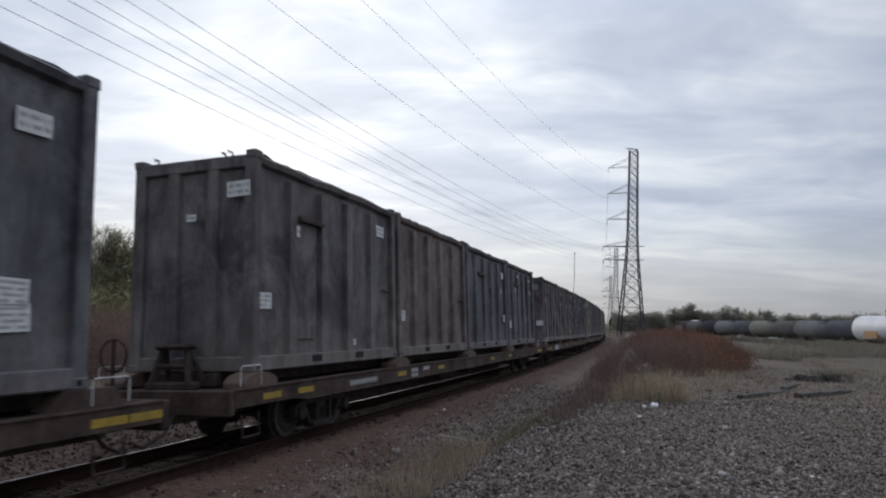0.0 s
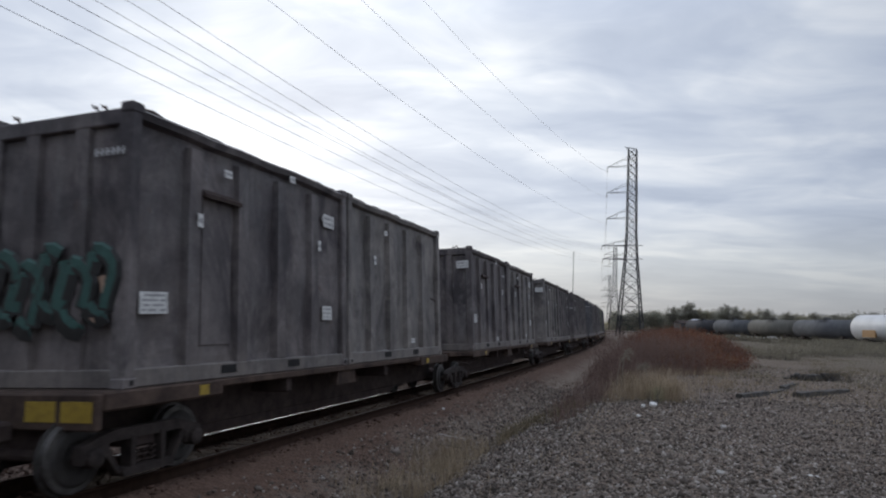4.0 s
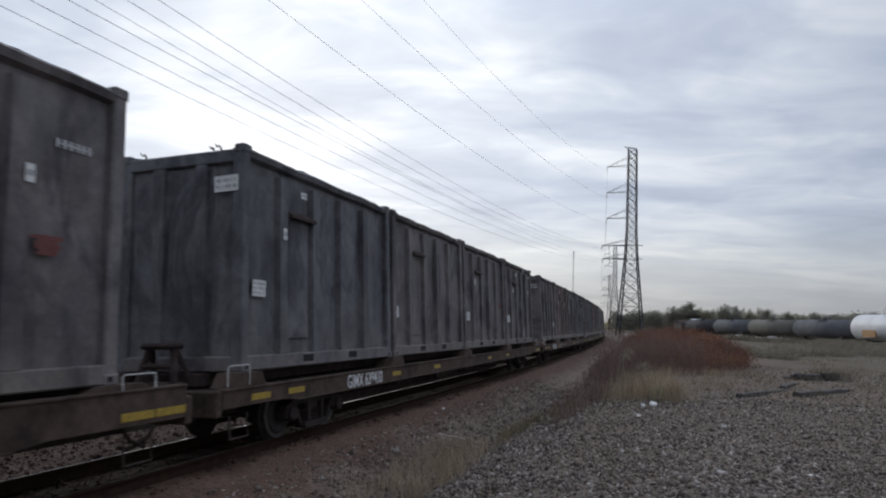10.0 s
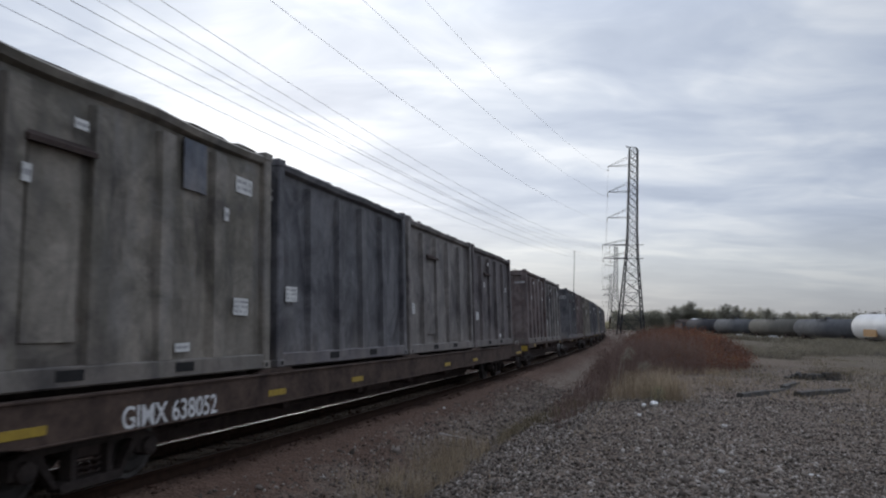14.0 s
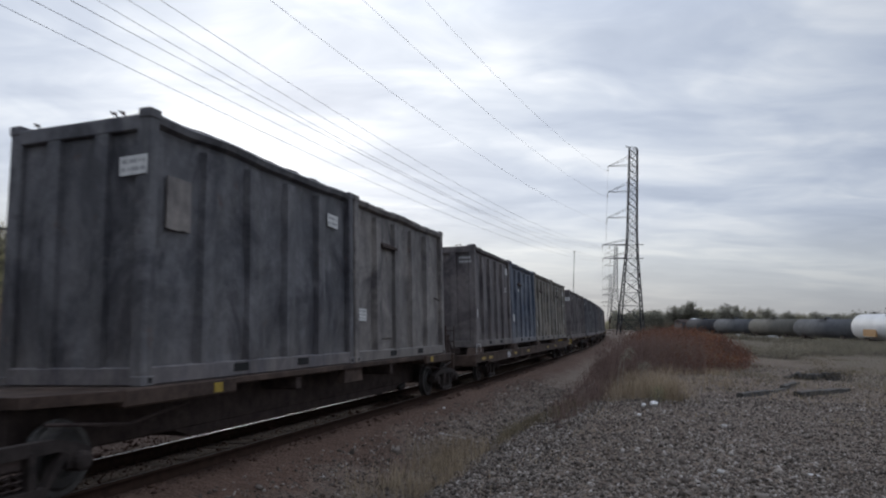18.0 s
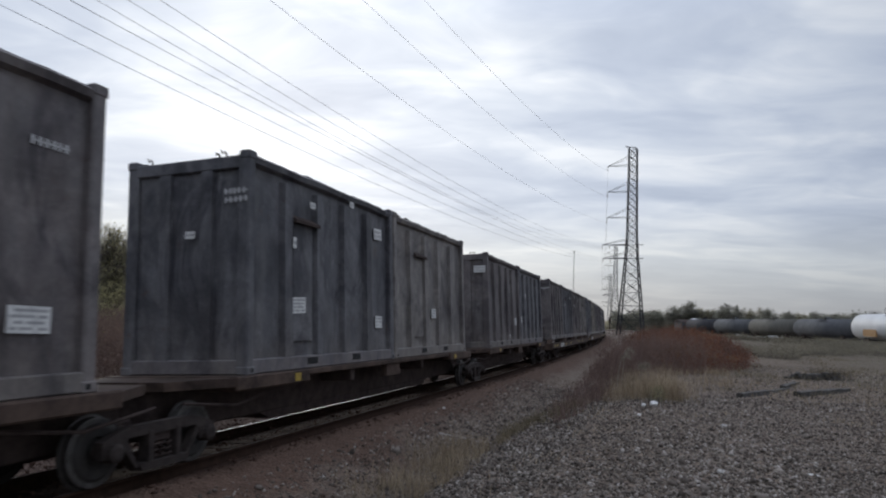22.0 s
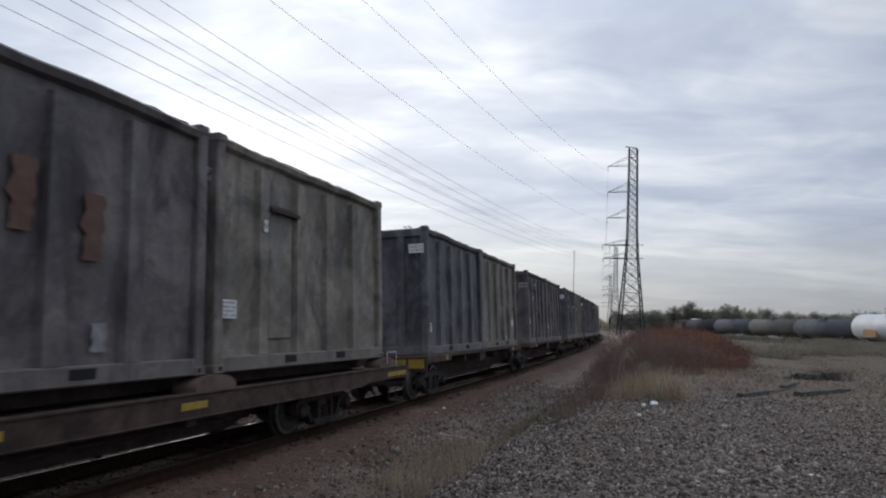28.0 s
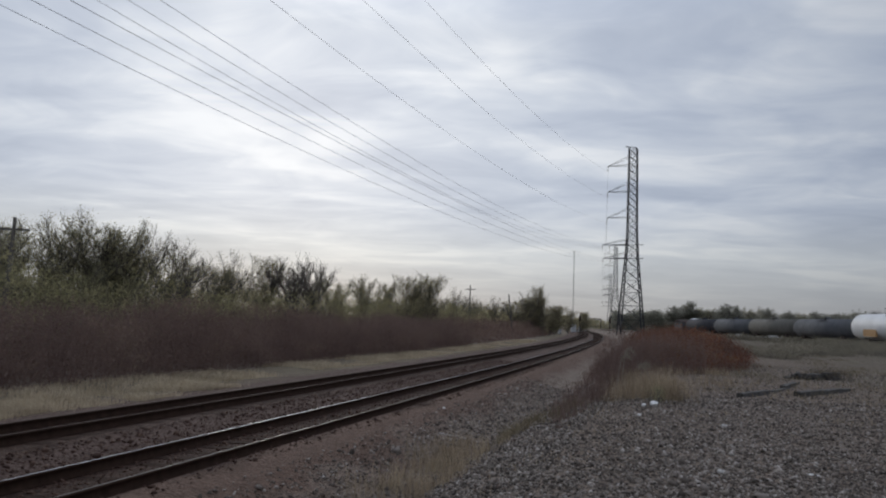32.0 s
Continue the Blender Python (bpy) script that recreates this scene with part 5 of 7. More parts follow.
fit_out(89, True, ("mid", "s", -2.69, 0.93), ("small", "s", -0.93, 3.12), ("teal", "s", -1.20, 0.48), ("teal", "s", -2.30, 0.50), ("rusty", "s", 0.10, 2.09), ("rusty", "s", 1.05, 1.85), ("scrape", "s", 1.2, 0.55))
fit_out(90, True, ("big", "s", -2.73, 0.96), ("tall", "s", -1.79, 2.37))
fit_out(91, False, ("mid", "s", -2.78, 0.76))
fit_out(92, False, ("mid", "s", 2.33, 0.98), ("flat", "s", 0.92, 0.38))
fit_out(93, True, ("marks2", "e", -0.98, 2.91), ("small", "e", -0.07, 2.41), ("big", "s", -2.57, 1.12), ("small", "s", -1.10, 3.01), ("tall", "s", -1.69, 2.30))
fit_out(94, False, ("mid", "s", -2.52, 0.85))
fit_out(95, True, ("q", "e", -0.90, 3.00), ("small", "s", -1.06, 3.02), ("tall", "s", -1.67, 2.31), ("tall", "s", 1.78, 2.32), ("flat", "s", 0.86, 0.38), ("scrape", "s", 2.30, 1.00), ("scrape", "s", 2.20, 0.60))
fit_out(96, False, ("mid", "s", -2.47, 1.12), ("small", "s", -1.16, 3.05), ("tall", "s", -1.71, 2.29), ("scrape", "s", -0.90, 0.75), ("scrape", "s", -2.30, 0.55), ("scrape", "s", 1.20, 0.90))
fit_out(97, True, ("q", "e", -0.88, 2.95), ("mid", "s", -2.74, 0.97))
fit_out(98, True, ("small", "s", -0.96, 3.03), ("big", "s", -1.07, 0.91), ("marks", "s", 2.29, 3.27), ("tall", "s", 1.91, 2.26))
fit_out(99, True, ("marks", "e", -0.98, 3.10), ("mid", "s", -2.52, 1.05))
fit_out(100, True, ("mid", "s", -2.61, 1.06))
fit_out(37, True, ("tall", "s", -1.70, 2.33), ("big", "s", -2.5, 1.1), ("smear", "s", 2.30, 1.60))

MOVERS = []  # thing, s at the start, half distance between its supports, place on its car
box_seed = 0
for kind, first, paints in CONSIST:
    if kind != "spine":
        mid, half, xs, base = first + 12.6, 10.06, [-9.57 + 6.38 * i for i in range(4)], 1.25
        car = copy_thing(FLATCARS[kind], Matrix())
        if first in TEXTS:
            text, x = TEXTS[first]
            child("lettering", lettering(text, 0.27), car, "white stencilled car number", pose(x, -1.366, 0.72, 90, 0, 0) @ Matrix.Diagonal((0.84, 1, 1, 1)))
        else:
            b = plate_mesh("marking", 1.4, 0.16, 1)
            child("marking", b, car, "worn white car number", pose(-8.7, -1.366, 0.84))
        if kind == "round":
            for mx, mz in ((-5.6, 0.90), (-4.7, 0.90), (-5.6, 0.78)):
                child("marking", PLATES["marks"], car, "faded white stencilled load data", pose(mx, -1.364, mz))
    else:
        mid, half, xs, base = first + 6.12, 7.0, [-3.12, 3.12], 1.18
        car = copy_thing(SPINE_LAST if first in (162.85, 412.8, 520.4, 709.75) else SPINE_LEAD if first in (98.9, 349.1, 457.7, 647.7) else SPINE, Matrix())
    MOVERS.append((car, mid, half, Matrix()))
    for i, (x, k) in enumerate(zip(xs, paints)):
        box_seed += 1
        pool = SAMPLES[k, FITTED[box_seed][0] if box_seed in FITTED else box_seed % 3 > 0]
        box = copy_thing(pool[(box_seed * 7 // 3) % len(pool)], Matrix())
        dress(box, box_seed)
        MOVERS.append((box, mid, half, pose(x, 0, base)))
        if first == 98.9 and i == 0:
            box["label"] = "charcoal grey steel waste container with teal graffiti on its end"
            arcs = [[(cx + 0.19 * math.cos(t) + 0.05 * math.sin(3 * t), cz + 0.42 * math.sin(t)) for t in np.linspace(a0, a1, 15)] for cx, cz, a0, a1 in ((-0.78, 1.15, 0.2, 6.3), (-0.36, 1.0, -2.3, 3.6), (0.02, 1.2, 0.9, 6.9), (0.42, 1.0, -0.4, 5.2), (0.80, 1.15, -2.4, 2.8))]
            for nm, dz, wd, mt, pr in (("graffiti", 0.0, 0.15, M_BLACKSPRAY, 0.004), ("graffiti", 0.03, 0.10, M_TEAL, 0.012)):
                child(nm, scribble(arcs, wd, mt, nm), box, "teal and black spray-painted letters", pose(-BOX_L / 2 - pr, 0, dz + 0.15, 0, 0, -90))
            child("graffiti", scribble([[(0.72, 0.75), (0.92, 1.0), (0.85, 1.3)]], 0.06, M_PINK, "graffiti"), box, "tan spray paint", pose(-BOX_L / 2 - 0.016, 0, 0.1, 0, 0, -90))
        if first == 536.2 and i == 0:
            loops = [[(0.13 * math.sin(3 * t) + 0.05 * t, 0.24 * math.cos(2 * t)) for t in np.linspace(0, 6, 26)], [(-0.2, 0.3), (-0.12, 0.52), (0.02, 0.36), (0.14, 0.55), (0.3, 0.33)]]
            child("graffiti", scribble(loops, 0.02, M_PALE, "graffiti"), box, "white spray-painted scribble", pose(-2.62, -BOX_W / 2 + 0.05, 0.72))

for lot in (*SAMPLES.values(), [*FLATCARS.values(), SPINE, SPINE_LAST, SPINE_LEAD]):
    for ob in lot:
        for o in (*ob.children_recursive, ob):
            bpy.data.objects.remove(o)

# ---------- plants ----------
rs = np.random.RandomState(11)


def rot_random(n, tilt=math.pi):
    """n random frames: two unit vectors each."""
    a = rs.normal(size=(n, 3))
    a /= np.linalg.norm(a, axis=1)[:, None]
    b = rs.normal(size=(n, 3))
    b -= (a * b).sum(1)[:, None] * a
    b /= np.linalg.norm(b, axis=1)[:, None]
    return a, b


def leaves(P, size, slim=0.55):
    """One small folded leaf (two triangles) at each point."""
    n = len(P)
    a, b = rot_random(n)
    c = np.cross(a, b)
    L = (size * rs.uniform(0.6, 1.4, n))[:, None]
    V = np.stack([P, P + a * L * 0.5 + b * L * slim * 0.5 + c * L * 0.1, P + a * L, P + a * L * 0.5 - b * L * slim * 0.5 + c * L * 0.1], 1).reshape(-1, 3)
    F = np.arange(4 * n).reshape(n, 4)
    return V, F


def sticks(P, Q, r0, r1):
    """Three-sided tapered sticks from P to Q."""
    n = len(P)
    d = Q - P
    d /= np.linalg.norm(d, axis=1)[:, None] + 1e-9
    up = np.where(np.abs(d[:, 2:3]) > 0.9, np.array([[1.0, 0, 0]]), np.array([[0, 0, 1.0]]))
    a = np.cross(d, up)
    a /= np.linalg.norm(a, axis=1)[:, None]
    b = np.cross(d, a)
    r0, r1 = np.broadcast_to(r0, n)[:, None], np.broadcast_to(r1, n)[:, None]
    V = []
    for c, rad in ((P, r0), (Q, r1)):
        for k in range(3):
            t = 2 * math.pi * k / 3
            V.append(c + (a * math.cos(t) + b * math.sin(t)) * rad)
    V = np.stack(V, 1).reshape(-1, 3)
    base = (np.arange(n) * 6)[:, None]
    F = np.concatenate([base + np.array([[k, (k + 1) % 3, 3 + (k + 1) % 3, 3 + k]]) for k in range(3)], 1).reshape(-1, 4)
    return V, F


def spots(S, R):
    """Plan places and ground heights for arrays of s and distance to the right."""
    a = TRACK_A0 - TRACK_K * S
    x = -TRACK_D + (np.cos(a) - math.cos(TRACK_A0)) / TRACK_K + np.cos(a) * R
    y = (math.sin(TRACK_A0) - np.sin(a)) / TRACK_K - np.sin(a) * R
    up = np.array([bump_z(a, b, r) for a, b, r in zip(x, y, R)])
    return np.stack([x, y, np.interp(R, LATS, HEIGHTS) + up], 1)


def wobble(S, R, scale, seed):
    return np.array([noise.noise((s * scale, r * scale, seed)) for s, r in zip(S, R)])


def scrub_patch(name, label, cat, inside, top, n_clump, per, n_twig, leaf_m, twig_m, size, spread=0.35, lowest=0.0):
    """A patch of brush: inside(n) gives s and right, top(S, R) the height there."""
    S, R = inside(n_clump)
    H = np.maximum(top(S, R), 0.15)
    C0 = spots(S, R)
    C0[:, 2] += H * (lowest + (1 - lowest) * rs.uniform(0, 1, n_clump) ** 0.55)
    P = np.repeat(C0, per, 0) + rs.normal(size=(n_clump * per, 3)) * spread * np.array([1, 1, 0.7])
    V, F = leaves(P, size)
    ob = tagged(new(name, np_mesh(name, V, F, leaf_m)), label, cat, kind="stuff")
    if n_twig:
        S, R = inside(n_twig)
        H = np.maximum(top(S, R), 0.15)
        B0 = spots(S, R)
        T = B0 + np.stack([rs.normal(size=n_twig) * 0.22 * H, rs.normal(size=n_twig) * 0.22 * H, H * rs.uniform(0.7, 1.25, n_twig)], 1)
        V, F = sticks(B0, T, 0.009, 0.003)
        tw = child("twigs", np_mesh("twigs", V, F, twig_m), ob)
        tw["kind"] = "stuff"
    return ob


def box_of(s0, s1, r0, r1, bias=1.0):
    return lambda n: (rs.uniform(s0, s1, n), r0 + (r1 - r0) * rs.uniform(0, 1, n) ** bias)


# brown thicket beyond the second track, olive shrubs behind it
scrub_patch("thicket", "dense red-brown leafless thicket along the railway", "thicket", box_of(2, 75, -11.5, -19, 1.3),
            lambda S, R: np.clip((-10.7 - R) / 2.4, 0.25, 1) * (2.35 + 1.0 * wobble(S, R, 0.22, 1.0) + 0.5 * wobble(S, R, 0.7, 2.0)), 9000, 16, 14000, M_THICKET, M_THICKTWIG, 0.095, 0.30)
scrub_patch("thicket", "dense brown thicket farther along the railway", "thicket", box_of(75, 330, -12.2, -24, 1.5),
            lambda S, R: np.clip((-11.8 - R) / 2.5, 0.25, 1) * (2.5 + 1.0 * wobble(S, R, 0.12, 1.0) + 0.5 * wobble(S, R, 0.5, 2.0)), 6000, 10, 4000, M_THICKET, M_THICKTWIG, 0.24, 0.55)
scrub_patch("shrubs", "olive green autumn shrubs behind the thicket", "shrubs", box_of(10, 130, -19, -34),
            lambda S, R: 4.2 + 1.9 * wobble(S, R, 0.16, 5.0) + 0.8 * wobble(S, R, 0.6, 6.0), 5200, 30, 3500, M_SHRUBLEAF, M_BARK, 0.115, 0.45)
scrub_patch("shrubs", "grey-brown shrubs farther along the line", "shrubs", box_of(130, 420, -20, -40),
            lambda S, R: 5.2 + 2.4 * wobble(S, R, 0.08, 5.0) + 1.0 * wobble(S, R, 0.4, 6.0), 3600, 22, 2500, M_OLIVELEAF, M_BARK, 0.28, 0.8)


def oval(cs, cr, hs, hr, power=0.5):
    def f(n):
        t, k = rs.uniform(0, 2 * math.pi, n), rs.uniform(0, 1, n) ** power
        return cs + hs * k * np.cos(t), cr + hr * k * np.sin(t)
    return f


def patchy(inside, scale, seed, keep=-0.02):
    """Thins a patch out into uneven clumps."""
    def f(n):
        S, R = inside(n * 3)
        k = np.where(wobble(S, R, scale, seed) + rs.normal(size=len(S)) * 0.08 > keep)[0]
        k = np.resize(k, n)
        return S[k] + rs.normal(size=n) * 0.05, R[k] + rs.normal(size=n) * 0.05
    return f


def dome(cs, cr, hs, hr, h, seed):
    return lambda S, R: h * np.sqrt(np.clip(1.05 - ((S - cs) / hs) ** 2 - ((R - cr) / hr) ** 2, 0.03, 1)) * (1 + 0.35 * wobble(S, R, 0.5, seed))


# rust-red brush on the camera's side of the line, with brown weeds before it
scrub_patch("red_brush", "rust-red and brown autumn brush beside the gravel", "brush", patchy(oval(41, 8.4, 10.5, 3.0), 0.45, 7.0, -0.12), dome(41, 8.4, 11, 3.4, 1.18, 3.0), 2300, 15, 2800, M_REDBUSH, M_THICKTWIG, 0.085, 0.24)
scrub_patch("red_brush", "rust-red brush farther along the gravel edge", "brush", patchy(oval(72, 9.0, 20, 4.2), 0.2, 3.0, -0.2), dome(72, 9.0, 21, 4.5, 1.45, 4.0), 1900, 12, 1200, M_REDBUSH, M_THICKTWIG, 0.14, 0.40)
scrub_patch("brown_brush", "brown leafless brush in front of the red leaves", "brush", patchy(oval(31.5, 7.4, 3.6, 1.7), 0.6, 4.0, -0.2), dome(31.5, 7.4, 4.0, 2.0, 1.35, 8.0), 380, 14, 700, M_THICKET, M_THICKTWIG, 0.06, 0.26)
scrub_patch("brown_weeds", "tall brown dead weeds at the foot of the brush", "weeds", patchy(oval(27.0, 5.9, 3.6, 0.75), 0.7, 2.0, -0.1), dome(27.0, 5.9, 4.0, 0.95, 1.5, 5.0), 200, 13, 420, M_THICKET, M_THICKTWIG, 0.05, 0.20)
scrub_patch("brown_weeds", "low reddish-brown weeds on the bank", "weeds", patchy(oval(20.0, 5.35, 3.4, 0.7), 0.9, 5.0, -0.05), dome(20.0, 5.35, 3.8, 0.85, 0.55, 6.0), 80, 12, 260, M_THICKET, M_THICKTWIG, 0.035, 0.15)
scrub_patch("brown_weeds", "thin brown weeds along the line", "weeds", patchy(oval(44, 4.6, 14, 0.9), 0.4, 9.0, 0.0), dome(44, 4.6, 15, 1.1, 0.7, 7.0), 260, 12, 1100, M_THICKET, M_THICKTWIG, 0.06, 0.22)
scrub_patch("weed", "small green weed at the gravel edge", "plant", oval(18.3, 7.15, 0.22, 0.18), dome(18.3, 7.15, 0.3, 0.25, 0.40, 6.0), 30, 14, 16, M_GREENLEAF, M_BARK, 0.03, 0.06)
for cs, cr, hs, hr, h in ((51.5, 14.8, 1.9, 1.3, 1.0), (55.0, 13.4, 1.6, 1.2, 0.85), (60.0, 17.2, 2.2, 1.4, 1.0), (66, 21, 4, 1.8, 0.9), (72, 27, 5, 2.2, 1.0), (80, 35, 7, 2.5, 1.1), (95, 30, 9, 3.5, 1.2)):
    scrub_patch("bush", "low grey-green bush on the gravel yard", "bush", oval(cs, cr, hs, hr), dome(cs, cr, hs * 1.1, hr * 1.1, h, cr), int(90 * hs), 12, int(60 * hs), M_YARDWEED, M_BARK, 0.09, 0.16)


def yard_edge(n):
    """Places along the near side of the yard track."""
    x, y = rs.normal(57.6, 0.8, n), rs.uniform(78, 178, n)
    sr = np.array([along(a, b) for a, b in zip(x, y)])
    return sr[:, 0], sr[:, 1]


scrub_patch("yard_weeds", "grey-green weeds along the yard track", "weeds", yard_edge, lambda S, R: 0.8 + 0.5 * wobble(S, R, 0.3, 8.0), 1500, 12, 1500, M_YARDWEED, M_BARK, 0.16, 0.35)


def grass(name, label, S, R, length, mat, droop=0.5, width=0.007, tuft=5, spread=0.07):
    """Blades of grass in tufts, each bent over to one side."""
    n = len(S) * tuft
    P = np.repeat(spots(S, R), tuft, 0) + rs.normal(size=(n, 3)) * np.array([spread, spread, 0])
    L = np.repeat(length * rs.uniform(0.5, 1.3, len(S)), tuft) * rs.uniform(0.6, 1.2, n)
    t = rs.uniform(0, 2 * math.pi, n)
    d = np.stack([np.cos(t), np.sin(t), np.zeros(n)], 1)
    side = np.stack([-np.sin(t), np.cos(t), np.zeros(n)], 1) * width
    k = (droop * rs.uniform(0.3, 1.3, n))[:, None]
    up = np.array([[0, 0, 1.0]])
    L = L[:, None]
    mid = P + up * L * 0.55 + d * L * 0.22 * k
    tip = P + up * L * (1 - 0.35 * k) + d * L * 0.75 * k
    V = np.stack([P - side, P + side, mid + side * 0.8, mid - side * 0.8, tip + side * 0.15, tip - side * 0.15], 1).reshape(-1, 3)
    V[:, 2] -= 0.02
    base = (np.arange(n) * 6)[:, None]
    F = np.concatenate([base + np.array([[0, 1, 2, 3]]), base + np.array([[3, 2, 4, 5]])], 1).reshape(-1, 4)
    return tagged(new(name, np_mesh(name, V, F, mat)), label, "grass", kind="stuff")


def many(n, s0, s1, r0, r1, keep=0.0, scale=0.8, seed=0.0):
    S, R = rs.uniform(s0, s1, n), rs.uniform(r0, r1, n)
    k = wobble(S, R, scale, seed) > keep
    return S[k], R[k]


def clumps(n, each, s0, s1, r0, r1, spread):
    """Places gathered in loose clumps."""
    S, R = rs.uniform(s0, s1, n), rs.uniform(r0, r1, n)
    k = rs.uniform(0.4, 1.3, n)
    return np.repeat(S, each) + rs.normal(size=n * each) * np.repeat(k, each) * spread, np.repeat(R, each) + rs.normal(size=n * each) * np.repeat(k, each) * spread


S, R = clumps(24, 15, 11.6, 17.4, 2.9, 4.0, 0.22)
grass("dry_grass", "clumps of tan dry grass at the gravel's edge", S, R, 0.38, M_STRAW, 0.8, 0.004, 6, 0.08)
S, R = clumps(14, 10, 9.0, 13.5, 3.0, 4.6, 0.18)
grass("dry_grass", "thin tan grass clumps on the bank", S, R, 0.20, M_STRAW, 0.95, 0.004, 6, 0.09)
S, R = clumps(14, 14, 16.0, 20.5, 3.9, 5.6, 0.26)
grass("weeds", "clumps of brown-green weeds on the bank", S, R, 0.30, M_WEED, 0.85, 0.005, 6, 0.08)
S, R = many(900, 5, 24, 3.4, 6.6, 0.16, 0.9, 3.0)
grass("dry_grass", "sparse tan dry grass along the ballast edge", S, R, 0.14, M_STRAW, 1.0, 0.0035, 5, 0.14)
S, R = clumps(24, 14, 18.8, 24.0, 6.2, 7.7, 0.30)
grass("straw_tuft", "tall pale straw grass at the brush edge", S, R, 0.66, M_STRAW, 1.0, 0.0045, 7, 0.12)
S, R = clumps(18, 14, 23.5, 34.0, 7.4, 9.6, 0.4)
grass("straw_tuft", "pale straw grass before the red brush", S, R, 0.32, M_STRAW, 0.95, 0.005, 7, 0.16)
S, R = clumps(60, 14, 22.0, 60.0, 8.6, 20.0, 0.5)
grass("yard_grass", "patches of dry brown grass behind the gravel", S, R, 0.22, M_WEED, 1.0, 0.006, 7, 0.2)
S, R = many(9000, 2, 110, -11.8, -8.9, -0.15, 0.25, 9.0)
grass("verge_grass", "tan grass verge beyond the second track", S, R, 0.26, M_VERGE, 1.0, 0.008, 7, 0.24)
S, R = many(3200, 10, 24, -9.9, -7.2, -0.1, 0.5, 21.0)
grass("verge_grass", "pale dry grass at the foot of the thicket", S, R, 0.24, M_VERGE, 1.0, 0.006, 6, 0.18)
S, R = many(5200, 26, 130, 9.0, 48.0, -0.02, 0.18, 12.0)
grass("yard_grass", "thin dull grass and weeds over the gravel yard", S, R, 0.24, M_YARDWEED, 0.9, 0.010, 6, 0.2)
S, R = many(900, 14, 40, 7.0, 24.0, 0.12, 0.3, 14.0)
grass("yard_grass", "sparse dry tufts on the gravel", S, R, 0.15, M_STRAW, 1.0, 0.005, 6, 0.10)


# arching pale plume stalks among the weeds
def plume(s, r, h, lean):
    p = spot(s, r)
    pts = [p + Vector((lean * 0.5 * h * t * t, 0.1 * t, h * (1.25 * t - 0.45 * t * t * t))) for t in np.linspace(0, 1.15, 9)]
    root = new("plume_stalk")
    root.location = p
    b = MB().tube([q - p for q in pts], [0.012 - 0.0006 * i for i in range(9)], 5)
    part("stalk", b, M_PLUME, root)
    Q = np.array([list(pts[-4 + (i % 4)] - p) for i in range(220)]) + rs.normal(size=(220, 3)) * np.array([0.028, 0.028, 0.045])
    V, F = leaves(Q, 0.05, 0.3)
    child("plume", np_mesh("plume", V, F, M_PLUME), root)
    return tagged(root, "pale arching seed plume on a dry stalk", "plant", "seed plumes")


plume(22.4, 6.1, 1.25, 0.45), plume(22.9, 6.2, 1.4, 0.35), plume(22.2, 6.7, 0.85, 0.5), plume(22.1, 6.95, 0.8, -0.45)


# trees: a tapered trunk, limbs that fork, twigs, and leaves where they still hang
def tree_parts(seed, leaf_n, leaf_size, levels=4, upright=1.15, spread=0.55, low=0.7, thick=0.0016):
    rng = random.Random(seed)
    segs, tips = [], []

    def grow(p, d, length, rad, level):
        steps = 3
        q = p
        for i in range(steps):
            d = (d + Vector((rng.gauss(0, 0.13), rng.gauss(0, 0.13), 0.04 + rng.gauss(0, 0.08)))).normalized()
            e = q + d * (length / steps)
            r0, r1 = rad * (1 - 0.28 * i / steps), rad * (1 - 0.28 * (i + 1) / steps)
            segs.append((q, e, r0, r1))
            if level < levels and (level > 0 or i > 0 or rng.random() < low):
                for _ in range(rng.choice((1, 2, 2)) if level else 3):
                    t = rng.uniform(0, 2 * math.pi)
                    out = Vector((math.cos(t), math.sin(t), rng.uniform(0.0, upright)))
                    grow(q.lerp(e, rng.uniform(0.3, 1.0)), (d * (1 - spread) + out * spread).normalized(), length * rng.uniform(0.45, 0.72), r1 * 0.52, level + 1)
            if level >= levels - 1:
                tips.append(e)
            q = e
        if level < levels:
            grow(q, d, length * 0.5, rad * 0.62, level + 1)

    grow(Vector((0, 0, -0.1)), Vector((0, 0, 1)), 0.42, 0.022, 0)
    top = max(e.z for _, e, _, _ in segs)
    top = min(top, 1.04 * float(np.percentile([e.z for _, e, _, _ in segs], 97)))
    P = np.array([tuple(a) for a, _, _, _ in segs]) / top
    Q = np.array([tuple(b) for _, b, _, _ in segs]) / top
    V, F = sticks(P, Q, np.maximum([c for *_, c, _ in segs], thick), np.maximum([c for *_, c in segs], thick * 0.75))
    T = np.array([tuple(t) for t in tips]) / top
    W = T[rs.randint(0, len(T), leaf_n)] + rs.normal(size=(leaf_n, 3)) * 0.022
    LV, LF = leaves(W, leaf_size)
    return (V, F), (LV, LF)


def tree_kind(seed, leaf_n, size, leaf_m, label, **kw):
    root = new("tree")
    (V, F), (LV, LF) = tree_parts(seed, leaf_n, size, **kw)
    child("trunk", np_mesh("trunk", V, F, M_BARK), root)
    if leaf_n > 50:
        child("crown", np_mesh("crown", LV, LF, leaf_m), root)
    return tagged(root, label, "tree", "trees along the railway")


